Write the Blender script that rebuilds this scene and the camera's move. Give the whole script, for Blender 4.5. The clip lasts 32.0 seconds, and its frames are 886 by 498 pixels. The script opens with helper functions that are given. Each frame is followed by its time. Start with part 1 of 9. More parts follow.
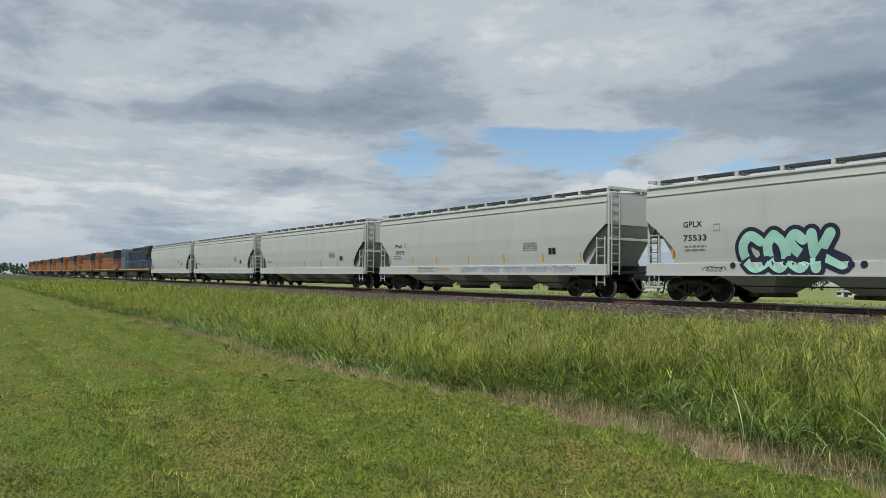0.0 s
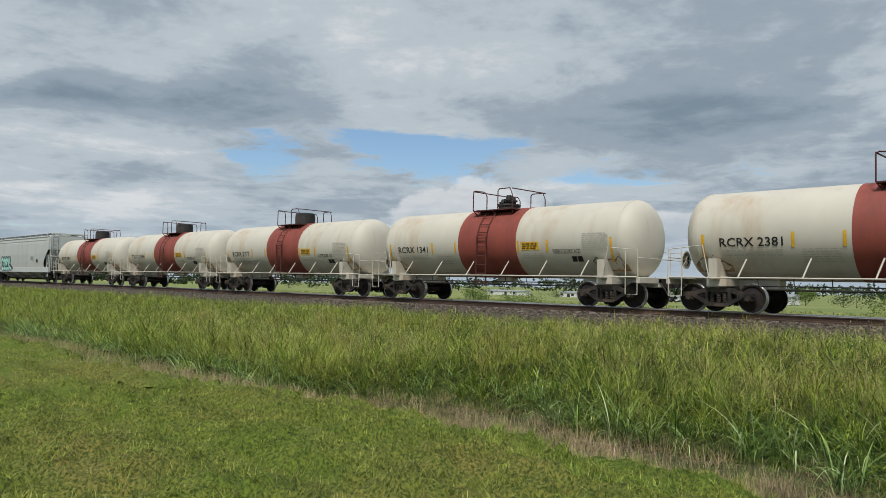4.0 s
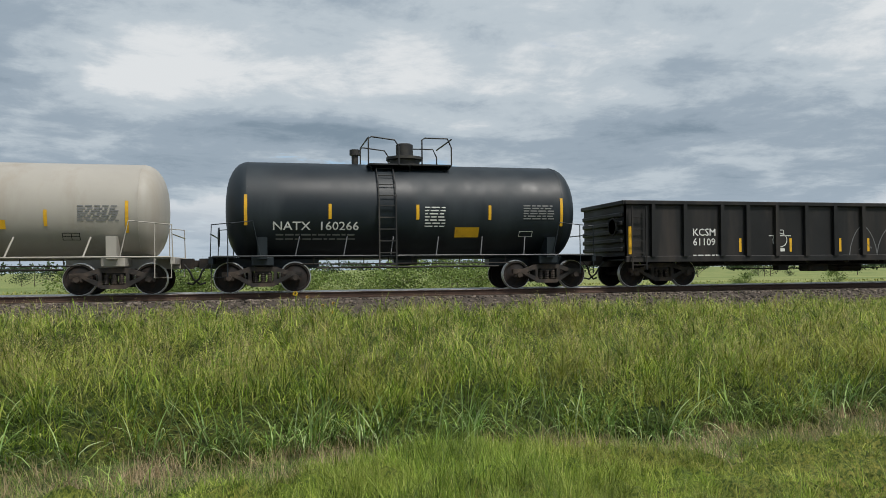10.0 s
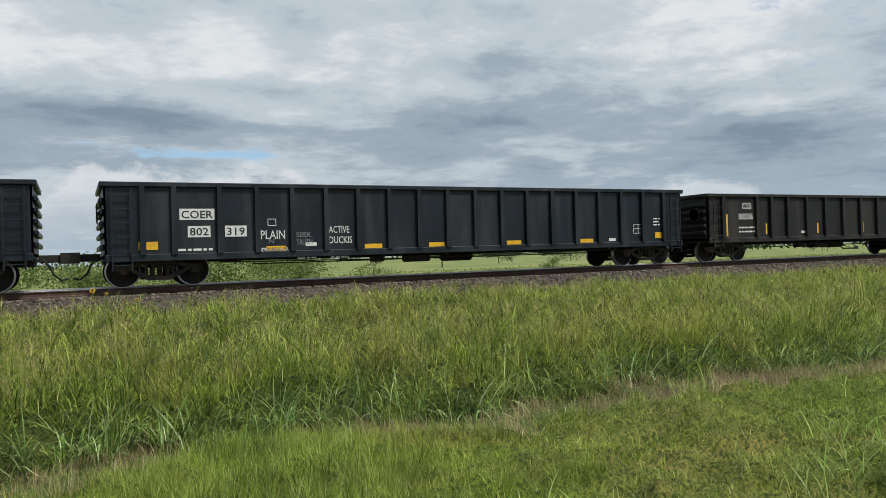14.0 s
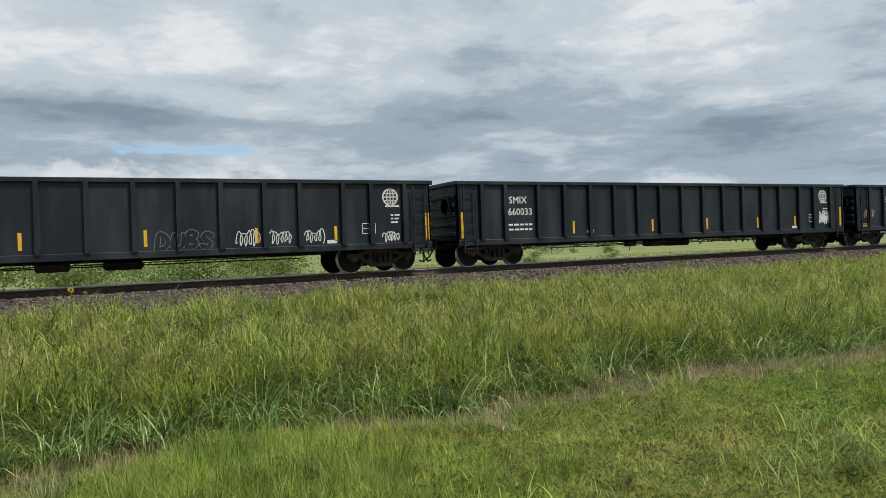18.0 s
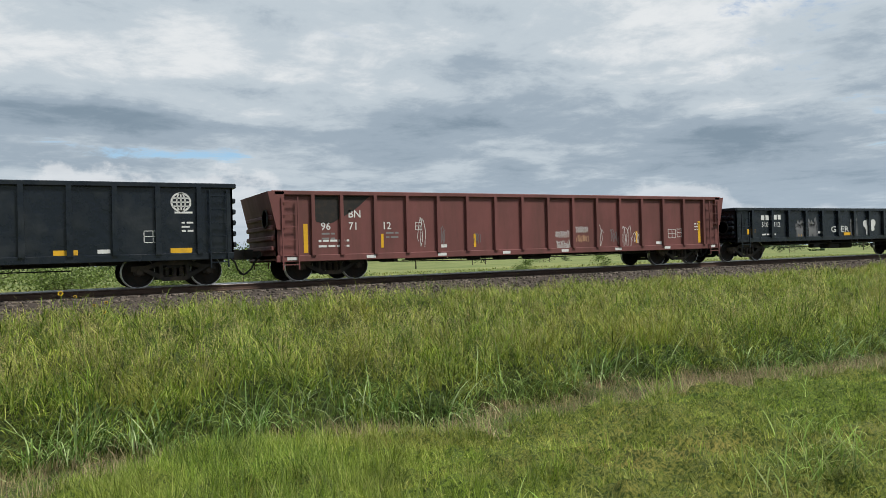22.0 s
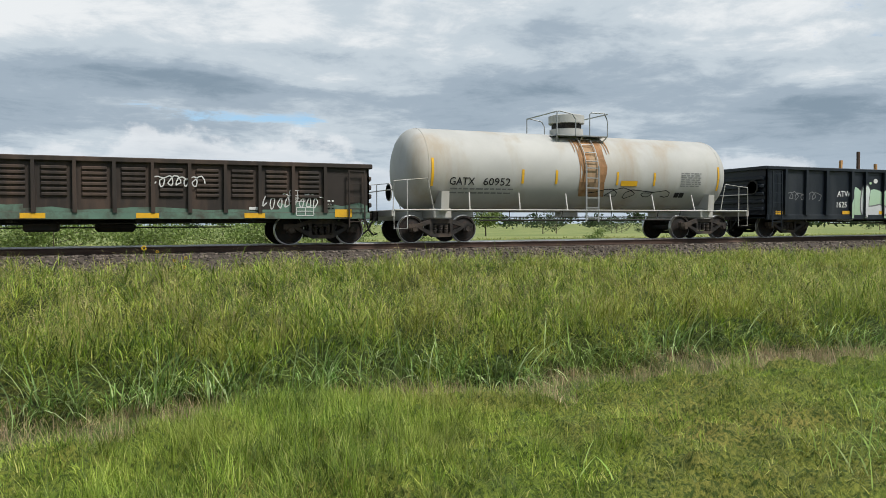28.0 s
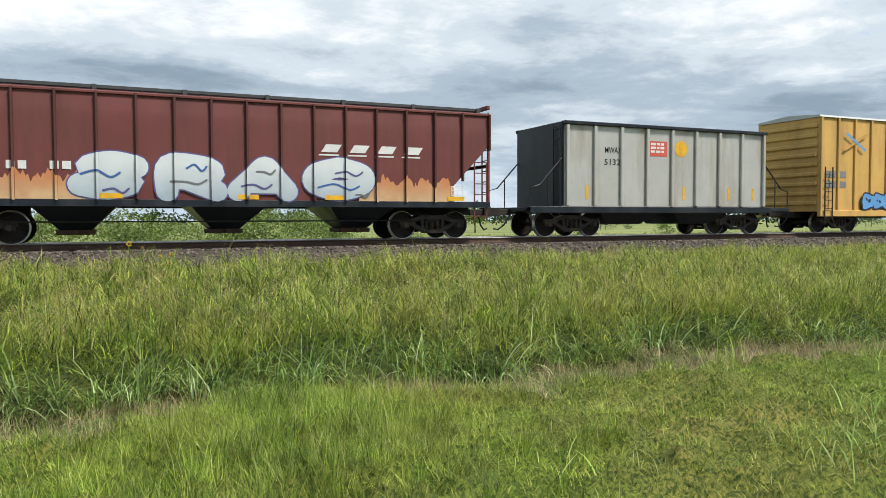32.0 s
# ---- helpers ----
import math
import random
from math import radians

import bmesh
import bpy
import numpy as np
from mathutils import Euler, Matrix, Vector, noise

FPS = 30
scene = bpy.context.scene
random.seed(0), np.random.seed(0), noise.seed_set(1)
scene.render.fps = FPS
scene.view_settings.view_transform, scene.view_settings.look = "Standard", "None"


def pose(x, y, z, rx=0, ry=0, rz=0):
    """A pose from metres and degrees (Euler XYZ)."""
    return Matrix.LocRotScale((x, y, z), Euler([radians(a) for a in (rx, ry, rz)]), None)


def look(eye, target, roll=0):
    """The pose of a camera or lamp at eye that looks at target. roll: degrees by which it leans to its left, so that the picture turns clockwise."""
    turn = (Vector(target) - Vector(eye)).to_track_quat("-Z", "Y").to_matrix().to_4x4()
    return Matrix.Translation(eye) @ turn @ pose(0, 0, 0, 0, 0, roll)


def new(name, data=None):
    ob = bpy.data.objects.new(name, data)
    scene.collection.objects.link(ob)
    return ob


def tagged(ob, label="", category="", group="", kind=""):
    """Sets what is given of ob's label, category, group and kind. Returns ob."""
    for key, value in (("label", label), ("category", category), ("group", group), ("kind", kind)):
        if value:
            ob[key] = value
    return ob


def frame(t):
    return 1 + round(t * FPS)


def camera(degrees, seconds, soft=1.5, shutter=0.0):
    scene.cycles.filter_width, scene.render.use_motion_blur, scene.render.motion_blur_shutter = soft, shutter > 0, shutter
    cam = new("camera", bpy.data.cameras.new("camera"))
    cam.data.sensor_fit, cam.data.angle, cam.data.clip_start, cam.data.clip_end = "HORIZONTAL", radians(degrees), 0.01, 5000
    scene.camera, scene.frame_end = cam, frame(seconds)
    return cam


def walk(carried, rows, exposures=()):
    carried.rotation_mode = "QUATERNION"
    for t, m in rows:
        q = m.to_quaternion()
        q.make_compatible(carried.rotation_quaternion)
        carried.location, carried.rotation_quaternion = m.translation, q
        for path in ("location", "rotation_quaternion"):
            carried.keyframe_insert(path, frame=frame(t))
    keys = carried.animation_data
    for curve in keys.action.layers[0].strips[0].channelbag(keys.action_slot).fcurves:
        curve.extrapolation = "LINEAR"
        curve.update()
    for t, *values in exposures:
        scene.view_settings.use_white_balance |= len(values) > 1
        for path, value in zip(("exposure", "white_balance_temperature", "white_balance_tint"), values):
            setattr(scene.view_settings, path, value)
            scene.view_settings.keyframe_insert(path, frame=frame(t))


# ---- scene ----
# ---- camera ----
# The camera is held by hand beside the line and pans with the train.
cam = camera(61.87, 32.0, soft=0.8, shutter=0.0)
# seconds, eye x, y, z, then degrees of heading (from +y towards +x), climb and lean
PATH = [
    (0.0, -0.068, 0.135, 1.664, -56.48, 2.32, 0.82),
    (0.5, -0.059, 0.101, 1.658, -56.02, 2.16, 0.92),
    (1.0, -0.042, 0.116, 1.662, -55.68, 2.02, 0.71),
    (1.5, -0.042, 0.127, 1.660, -55.33, 2.05, 0.45),
    (2.0, -0.043, 0.135, 1.665, -54.93, 2.16, 0.30),
    (2.5, -0.038, 0.148, 1.664, -54.26, 2.23, 0.15),
    (4.5, -0.502, -0.061, 1.636, -37.67, 2.92, 1.92),
    (5.0, -0.408, -0.006, 1.660, -27.76, 3.05, 2.34),
    (5.5, -0.331, 0.060, 1.660, -18.44, 3.10, 2.28),
    (6.0, -0.292, 0.036, 1.666, -12.84, 2.90, 1.33),
    (6.5, -0.244, 0.031, 1.659, -9.41, 2.71, 0.22),
    (7.0, -0.211, 0.064, 1.661, -6.22, 2.36, -0.22),
    (7.5, -0.202, 0.053, 1.655, -2.75, 2.17, -0.41),
    (8.0, -0.155, 0.086, 1.653, 0.97, 1.93, -0.57),
    (8.5, -0.110, 0.104, 1.650, 4.66, 1.66, -0.50),
    (9.0, -0.085, 0.054, 1.661, 7.58, 1.52, -0.53),
    (9.5, -0.061, 0.064, 1.659, 10.27, 1.47, -0.57),
    (10.0, -0.048, 0.056, 1.652, 12.97, 1.48, -0.56),
    (10.5, -0.012, 0.062, 1.661, 15.41, 1.31, -0.78),
    (11.0, 0.005, 0.054, 1.661, 17.69, 1.13, -0.86),
    (11.5, 0.024, 0.050, 1.655, 19.47, 0.99, -0.83),
    (12.0, 0.033, 0.065, 1.652, 20.72, 0.90, -0.84),
    (12.5, 0.034, 0.051, 1.656, 21.81, 0.75, -0.98),
    (13.0, 0.050, 0.049, 1.651, 23.15, 0.53, -1.20),
    (13.5, 0.079, 0.037, 1.649, 24.75, 0.40, -1.43),
    (14.0, 0.091, 0.017, 1.647, 26.63, 0.39, -1.78),
    (14.5, 0.094, 0.001, 1.662, 28.27, 0.46, -2.12),
    (15.0, 0.104, -0.006, 1.665, 29.29, 0.43, -2.35),
    (15.5, 0.091, -0.021, 1.670, 29.78, 0.31, -2.31),
    (17.5, 0.075, -0.031, 1.677, 28.73, 0.05, -2.27),
    (18.0, 0.075, -0.041, 1.677, 28.05, -0.08, -2.24),
    (18.5, 0.071, -0.025, 1.678, 27.80, -0.03, -2.04),
    (19.0, 0.065, -0.017, 1.674, 27.78, 0.13, -1.78),
    (19.5, 0.055, -0.060, 1.677, 27.75, 0.27, -1.82),
    (20.0, 0.068, -0.038, 1.670, 27.94, 0.38, -1.85),
    (20.5, 0.076, -0.027, 1.665, 28.30, 0.49, -1.97),
    (21.0, 0.072, -0.042, 1.669, 28.67, 0.52, -2.05),
    (21.5, 0.060, -0.054, 1.671, 28.79, 0.53, -2.00),
    (22.0, 0.074, -0.048, 1.667, 28.66, 0.44, -1.75),
    (22.5, 0.069, -0.077, 1.670, 28.42, 0.29, -1.47),
    (23.0, 0.097, -0.003, 1.654, 28.11, -0.00, -1.17),
    (23.5, 0.110, 0.026, 1.644, 27.83, -0.52, -0.93),
    (24.0, 0.126, 0.044, 1.634, 27.49, -1.13, -0.90),
    (24.5, 0.127, 0.045, 1.624, 26.95, -1.62, -0.73),
    (25.0, 0.100, 0.034, 1.624, 25.98, -1.89, -0.40),
    (25.5, 0.077, 0.020, 1.629, 25.16, -1.93, 0.03),
    (27.5, 0.090, 0.011, 1.611, 24.17, -2.15, -0.13),
    (28.0, 0.097, 0.015, 1.615, 23.21, -2.00, -0.25),
    (28.5, 0.102, 0.017, 1.613, 22.75, -2.00, -0.37),
    (29.0, 0.125, 0.017, 1.608, 22.68, -2.21, -0.54),
    (29.5, 0.120, 0.024, 1.607, 22.81, -2.44, -0.55),
    (30.0, 0.114, 0.028, 1.605, 23.16, -2.54, -0.40),
    (30.5, 0.142, 0.033, 1.597, 23.81, -2.59, -0.31),
    (31.0, 0.156, 0.029, 1.596, 24.32, -2.46, -0.45),
    (31.5, 0.154, 0.034, 1.603, 24.39, -2.37, -0.34),
    (32.0, 0.155, 0.037, 1.599, 24.01, -2.27, -0.21),
]


def gaze(x, y, z, heading, climb, lean):
    a, b = radians(heading), radians(climb)
    way = Vector((math.sin(a) * math.cos(b), math.cos(a) * math.cos(b), math.sin(b)))
    return look((x, y, z), Vector((x, y, z)) + 10 * way, lean)


walk(cam, [(r[0], gaze(*r[1:])) for r in PATH], exposures=[(0.0, -0.10), (5.0, -0.10), (7.0, 0.02), (9.0, -0.04), (14.0, 0.02), (24.0, 0.06), (28.0, 0.16), (31.0, 0.42), (32.0, 0.45)])

# ---- plan, in metres ----
RAIL_TOP = 1.018            # height of the rail's top over the mown grass
TRACK_Y = 22.05             # middle of the track
SPEED = [(0.0, 0.0), (4.0, 67.97), (6.0, 101.97), (7.0, 119.15), (8.0, 135.84), (9.0, 152.96), (12.0, 204.0), (16.0, 272.03),
         (20.0, 339.9), (24.0, 407.4), (28.0, 474.6), (32.0, 541.3)]   # way the train has gone


# ---- world and sun ----
def make_world():
    world = bpy.data.worlds.new("sky")
    scene.world = world
    world.use_nodes = True
    nt = world.node_tree
    nt.nodes.clear()
    N = lambda kind: nt.nodes.new(kind)
    link = nt.links.new
    out, bg = N("ShaderNodeOutputWorld"), N("ShaderNodeBackground")
    link(bg.outputs[0], out.inputs[0])
    sky = N("ShaderNodeTexSky")
    sky.sky_type, sky.sun_disc = "NISHITA", False
    sky.sun_elevation, sky.sun_rotation = radians(61), radians(150)
    sky.altitude, sky.air_density, sky.dust_density = 100, 1.0, 0.6

    def math_node(op, a, b=None, clamp=False):
        n = N("ShaderNodeMath")
        n.operation, n.use_clamp = op, clamp
        for i, v in enumerate((a, b)):
            if v is None:
                continue
            if isinstance(v, (int, float)):
                n.inputs[i].default_value = v
            else:
                link(v, n.inputs[i])
        return n.outputs[0]

    def ramp(fac, stops):
        n = N("ShaderNodeValToRGB")
        n.color_ramp.interpolation = "EASE"
        while len(n.color_ramp.elements) < len(stops):
            n.color_ramp.elements.new(0.5)
        for e, (p, c) in zip(n.color_ramp.elements, stops):
            e.position = p
            e.color = (c, c, c, 1) if isinstance(c, (int, float)) else (*c, 1)
        link(fac, n.inputs[0])
        return n.outputs[0]

    def mix(fac, a, b):
        n = N("ShaderNodeMix")
        n.data_type = "RGBA"
        for i, v in ((0, fac), (6, a), (7, b)):
            if isinstance(v, tuple):
                n.inputs[i].default_value = (*v, 1)
            elif isinstance(v, (int, float)):
                n.inputs[i].default_value = v
            else:
                link(v, n.inputs[i])
        return n.outputs[2]

    co = N("ShaderNodeTexCoord")
    sep = N("ShaderNodeSeparateXYZ")
    link(co.outputs["Generated"], sep.inputs[0])
    x, y, z = sep.outputs
    up = math_node("MAXIMUM", z, 0.0)
    deck = math_node("ADD", up, 0.09)
    # the cloud deck as a flat sheet overhead
    flat = N("ShaderNodeCombineXYZ")
    link(math_node("DIVIDE", x, deck), flat.inputs[0])
    link(math_node("DIVIDE", y, deck), flat.inputs[1])

    def clouds(scale, detail, rough, shift, distort=0.0, lac=2.0):
        m = N("ShaderNodeMapping")
        m.inputs["Location"].default_value = shift
        link(flat.outputs[0], m.inputs[0])
        n = N("ShaderNodeTexNoise")
        n.inputs["Scale"].default_value = scale
        n.inputs["Detail"].default_value = detail
        n.inputs["Roughness"].default_value = rough
        n.inputs["Distortion"].default_value = distort
        n.inputs["Lacunarity"].default_value = lac
        link(m.outputs[0], n.inputs[0])
        return n.outputs[0]

    big = clouds(0.33, 7, 0.52, (3.1, 7.4, 0), 0.5)
    mid = clouds(0.95, 9, 0.56, (9.0, 2.2, 3), 0.3)
    holes = clouds(0.42, 8, 0.55, (1.7, 4.4, 8), 0.35)
    # broad shapes of the deck, by heading and height in degrees, their edges broken up by noise
    heading = math_node("ADD", math_node("MULTIPLY", math_node("ARCTAN2", x, y), 57.3), math_node("MULTIPLY", math_node("SUBTRACT", mid, 0.5), 11.0))
    climb = math_node("ADD", math_node("MULTIPLY", math_node("ARCSINE", z), 57.3), math_node("ADD", math_node("MULTIPLY", math_node("SUBTRACT", big, 0.5), 3.5), math_node("MULTIPLY", math_node("SUBTRACT", mid, 0.5), 4.0)))

    def lobes(rows):
        total = None
        for a, e, ra, re, k in rows:
            da = math_node("POWER", math_node("ABSOLUTE", math_node("MULTIPLY", math_node("SUBTRACT", heading, a), 1 / ra)), 2.0)
            de = math_node("POWER", math_node("ABSOLUTE", math_node("MULTIPLY", math_node("SUBTRACT", climb, e), 1 / re)), 2.0)
            g = math_node("MULTIPLY", math_node("POWER", 2.718, math_node("MULTIPLY", math_node("ADD", da, de), -1.0)), k)
            total = g if total is None else math_node("ADD", total, g)
        return total

    forms = lobes([(-9, 15, 6, 4, 1.1), (-77, 9.3, 11, 1.2, 0.8), (-68, 8.6, 6, 1.0, 0.5), (-42, 17, 16, 5, 0.55), (-74, 17, 10, 2.5, 0.45), (-36, 8, 8, 1.5, 0.5), (6, 15, 12, 3, 0.75), (45, 15, 9, 3.5, 0.75), (40, 7, 8, 1.5, 0.4), (50, 9.8, 5, 0.9, 1.0), (-78, 6, 18, 2.4, 0.75),
                   (-72, 12.3, 14, 1.0, -0.9), (-60, 13.2, 8, 1.2, -0.7), (-27, 12.3, 11, 2.2, -0.8), (6, 9.9, 13, 0.9, -1.0), (12, 13.2, 5, 0.9, -0.5), (27, 9.2, 6, 2.3, -0.85), (30, 15, 6, 1.0, -0.4), (51.5, 6.8, 5, 1.3, -1.1), (-30, 19, 10, 2, -0.35)])
    gaps = lobes([(-59, 9.5, 3.5, 2.4, 0.95), (-44, 10.8, 7, 1.3, 0.95), (-52, 11.5, 4, 1.0, 0.5), (-46, 10.0, 5, 1.9, 0.7), (-29, 8.6, 9, 1.1, 0.85), (-2, 16, 3, 0.6, 0.55), (5, 7.9, 7, 0.8, 0.75), (13, 8.2, 5, 0.9, 0.5), (36, 12.3, 3.5, 0.8, 0.42), (-84, 4, 14, 3.0, 0.4)])
    wisp = clouds(2.6, 12, 0.66, (4.0, 8.2, 5), 0.35)
    puff = N("ShaderNodeTexNoise")
    puff.inputs["Scale"].default_value, puff.inputs["Detail"].default_value, puff.inputs["Roughness"].default_value = 7.0, 9, 0.6
    round_ = N("ShaderNodeCombineXYZ")
    for i, q in enumerate((x, y, math_node("MULTIPLY", z, 2.6))):
        link(q, round_.inputs[i])
    link(round_.outputs[0], puff.inputs[0])
    shade = math_node("ADD", math_node("ADD", math_node("ADD", math_node("MULTIPLY", big, 0.26), math_node("MULTIPLY", puff.outputs[0], 0.22)), math_node("ADD", math_node("MULTIPLY", mid, 0.28), math_node("MULTIPLY", wisp, 0.24))), math_node("MULTIPLY", forms, 0.10))
    grey = ramp(shade, [(0.35, (0.235, 0.31, 0.385)), (0.46, (0.365, 0.445, 0.525)), (0.55, (0.565, 0.64, 0.70)), (0.64, (0.83, 0.86, 0.88))])
    # a bank of heaped white clouds low over the horizon: its top edge wanders with the heading
    low = N("ShaderNodeCombineXYZ")
    head = math_node("ARCTAN2", x, y)
    link(head, low.inputs[0])
    link(math_node("MULTIPLY", z, 1.5), low.inputs[1])
    heap = N("ShaderNodeTexNoise")
    heap.inputs["Scale"].default_value, heap.inputs["Detail"].default_value = 4.2, 9
    heap.inputs["Roughness"].default_value = 0.58
    link(low.outputs[0], heap.inputs[0])
    crest = math_node("ADD", math_node("MULTIPLY", math_node("SUBTRACT", heap.outputs[0], 0.5), 0.24), 0.045)
    for at, wide, tall in ((-0.70, 0.17, 0.105), (-0.45, 0.10, 0.05), (0.0, 0.20, 0.070), (0.22, 0.14, 0.040), (0.80, 0.12, 0.03)):
        hump = math_node("POWER", math_node("ABSOLUTE", math_node("MULTIPLY", math_node("SUBTRACT", head, at), 1 / wide)), 2.0)
        crest = math_node("ADD", crest, math_node("MULTIPLY", math_node("POWER", 2.718, math_node("MULTIPLY", hump, -1.0)), tall))
    under = math_node("SUBTRACT", crest, z)
    white = ramp(math_node("MULTIPLY", under, 10.0), [(0.0, 0.0), (0.14, 0.85), (0.45, 0.5), (0.9, 0.10)])
    # blue gaps, most of them low and to the west (towards -x)
    gap = math_node("ADD", math_node("MULTIPLY", holes, 0.7), math_node("MULTIPLY", gaps, 0.40))
    gap = math_node("ADD", gap, math_node("ADD", math_node("MULTIPLY", math_node("SUBTRACT", wisp, 0.5), 0.95), math_node("MULTIPLY", math_node("SUBTRACT", mid, 0.5), 0.45)))
    blue = ramp(gap, [(0.53, 0.0), (0.72, 1.0)])
    air = N("ShaderNodeMix")
    air.data_type, air.blend_type = "RGBA", "MULTIPLY"
    air.inputs[0].default_value = 1.0
    link(sky.outputs[0], air.inputs[6])
    air.inputs[7].default_value = (0.118, 0.132, 0.140, 1)
    c = mix(blue, grey, air.outputs[2])
    c = mix(math_node("MULTIPLY", white, 0.75), c, (0.86, 0.88, 0.90))
    haze = ramp(z, [(0.0, 0.8), (0.05, 0.36), (0.12, 0.0)])
    c = mix(haze, c, (0.47, 0.57, 0.67))
    link(c, bg.inputs[0])
    bg.inputs[1].default_value = 0.90


make_world()
sun = new("sun", bpy.data.lights.new("sun", "SUN"))
sun.data.energy, sun.data.angle, sun.data.color = 3.75, radians(12), (1.0, 0.96, 0.90)
sun.matrix_world = look((24, -30, 70), (0, 10, 0))


# ---- materials ----
def material(name, base, rough=0.6, metal=0.0, grain=0.10, scale=6.0, dirt=None, dirt_amount=0.0, dirt_scale=1.3,
             bump=0.0, bump_scale=40.0, vary=0.0, streak=False, fine=60.0, coat=0.0, island=0.0, spec=0.4):
    """A painted or raw surface: base colour, grain, dirt in patches or in streaks that run down, fine relief."""
    m = bpy.data.materials.new(name)
    m.use_nodes = True
    nt = m.node_tree
    b = nt.nodes["Principled BSDF"]
    N, link = nt.nodes.new, nt.links.new
    b.inputs["Roughness"].default_value, b.inputs["Metallic"].default_value = rough, metal
    b.inputs["Specular IOR Level"].default_value = spec
    b.inputs["Coat Weight"].default_value = coat
    co = N("ShaderNodeTexCoord")

    def noise_node(s, detail, stretch=(1, 1, 1)):
        mp = N("ShaderNodeMapping")
        mp.inputs["Scale"].default_value = stretch
        link(co.outputs["Object"], mp.inputs[0])
        n = N("ShaderNodeTexNoise")
        n.inputs["Scale"].default_value, n.inputs["Detail"].default_value = s, detail
        n.inputs["Roughness"].default_value = 0.6
        link(mp.outputs[0], n.inputs[0])
        return n.outputs[0]

    def mixed(kind, fac, a, c):
        n = N("ShaderNodeMix")
        n.data_type, n.blend_type = "RGBA", kind
        for i, v in ((0, fac), (6, a), (7, c)):
            if isinstance(v, tuple):
                n.inputs[i].default_value = (*v, 1)
            elif isinstance(v, (int, float)):
                n.inputs[i].default_value = v
            else:
                link(v, n.inputs[i])
        return n.outputs[2]

    def ranged(v, lo, hi, a, c):
        n = N("ShaderNodeMapRange")
        n.inputs[1].default_value, n.inputs[2].default_value = lo, hi
        n.inputs[3].default_value, n.inputs[4].default_value = a, c
        link(v, n.inputs[0])
        return n.outputs[0]

    col = mixed("MULTIPLY", 1.0, base, ranged(noise_node(scale, 5), 0.25, 0.75, 1 - grain * 1.6, 1 + grain))
    col = mixed("MULTIPLY", 1.0, col, ranged(noise_node(fine, 3), 0.2, 0.8, 1 - grain * 0.7, 1 + grain * 0.5))
    if vary:
        info = N("ShaderNodeObjectInfo")
        col = mixed("MULTIPLY", 1.0, col, ranged(info.outputs["Random"], 0, 1, 1 - vary, 1 + vary))
    if island:
        geo = N("ShaderNodeNewGeometry")
        col = mixed("MULTIPLY", 1.0, col, ranged(geo.outputs["Random Per Island"], 0, 1, 1 - island, 1 + island))
    if dirt:
        d = noise_node(dirt_scale, 7, (1, 1, 0.16) if streak else (1, 1, 1))
        f = ranged(d, 0.60 - 0.35 * dirt_amount, 0.74 - 0.18 * dirt_amount, 0.0, min(1.0, 0.4 + dirt_amount))
        col = mixed("MIX", f, col, dirt)
        link(ranged(d, 0.4, 0.7, rough, min(1.0, rough + 0.2)), b.inputs["Roughness"])
    link(col, b.inputs["Base Color"])
    if bump:
        bn = N("ShaderNodeBump")
        bn.inputs["Strength"].default_value, bn.inputs["Distance"].default_value = bump, 0.02
        link(noise_node(bump_scale, 4), bn.inputs["Height"])
        link(bn.outputs[0], b.inputs["Normal"])
    return m


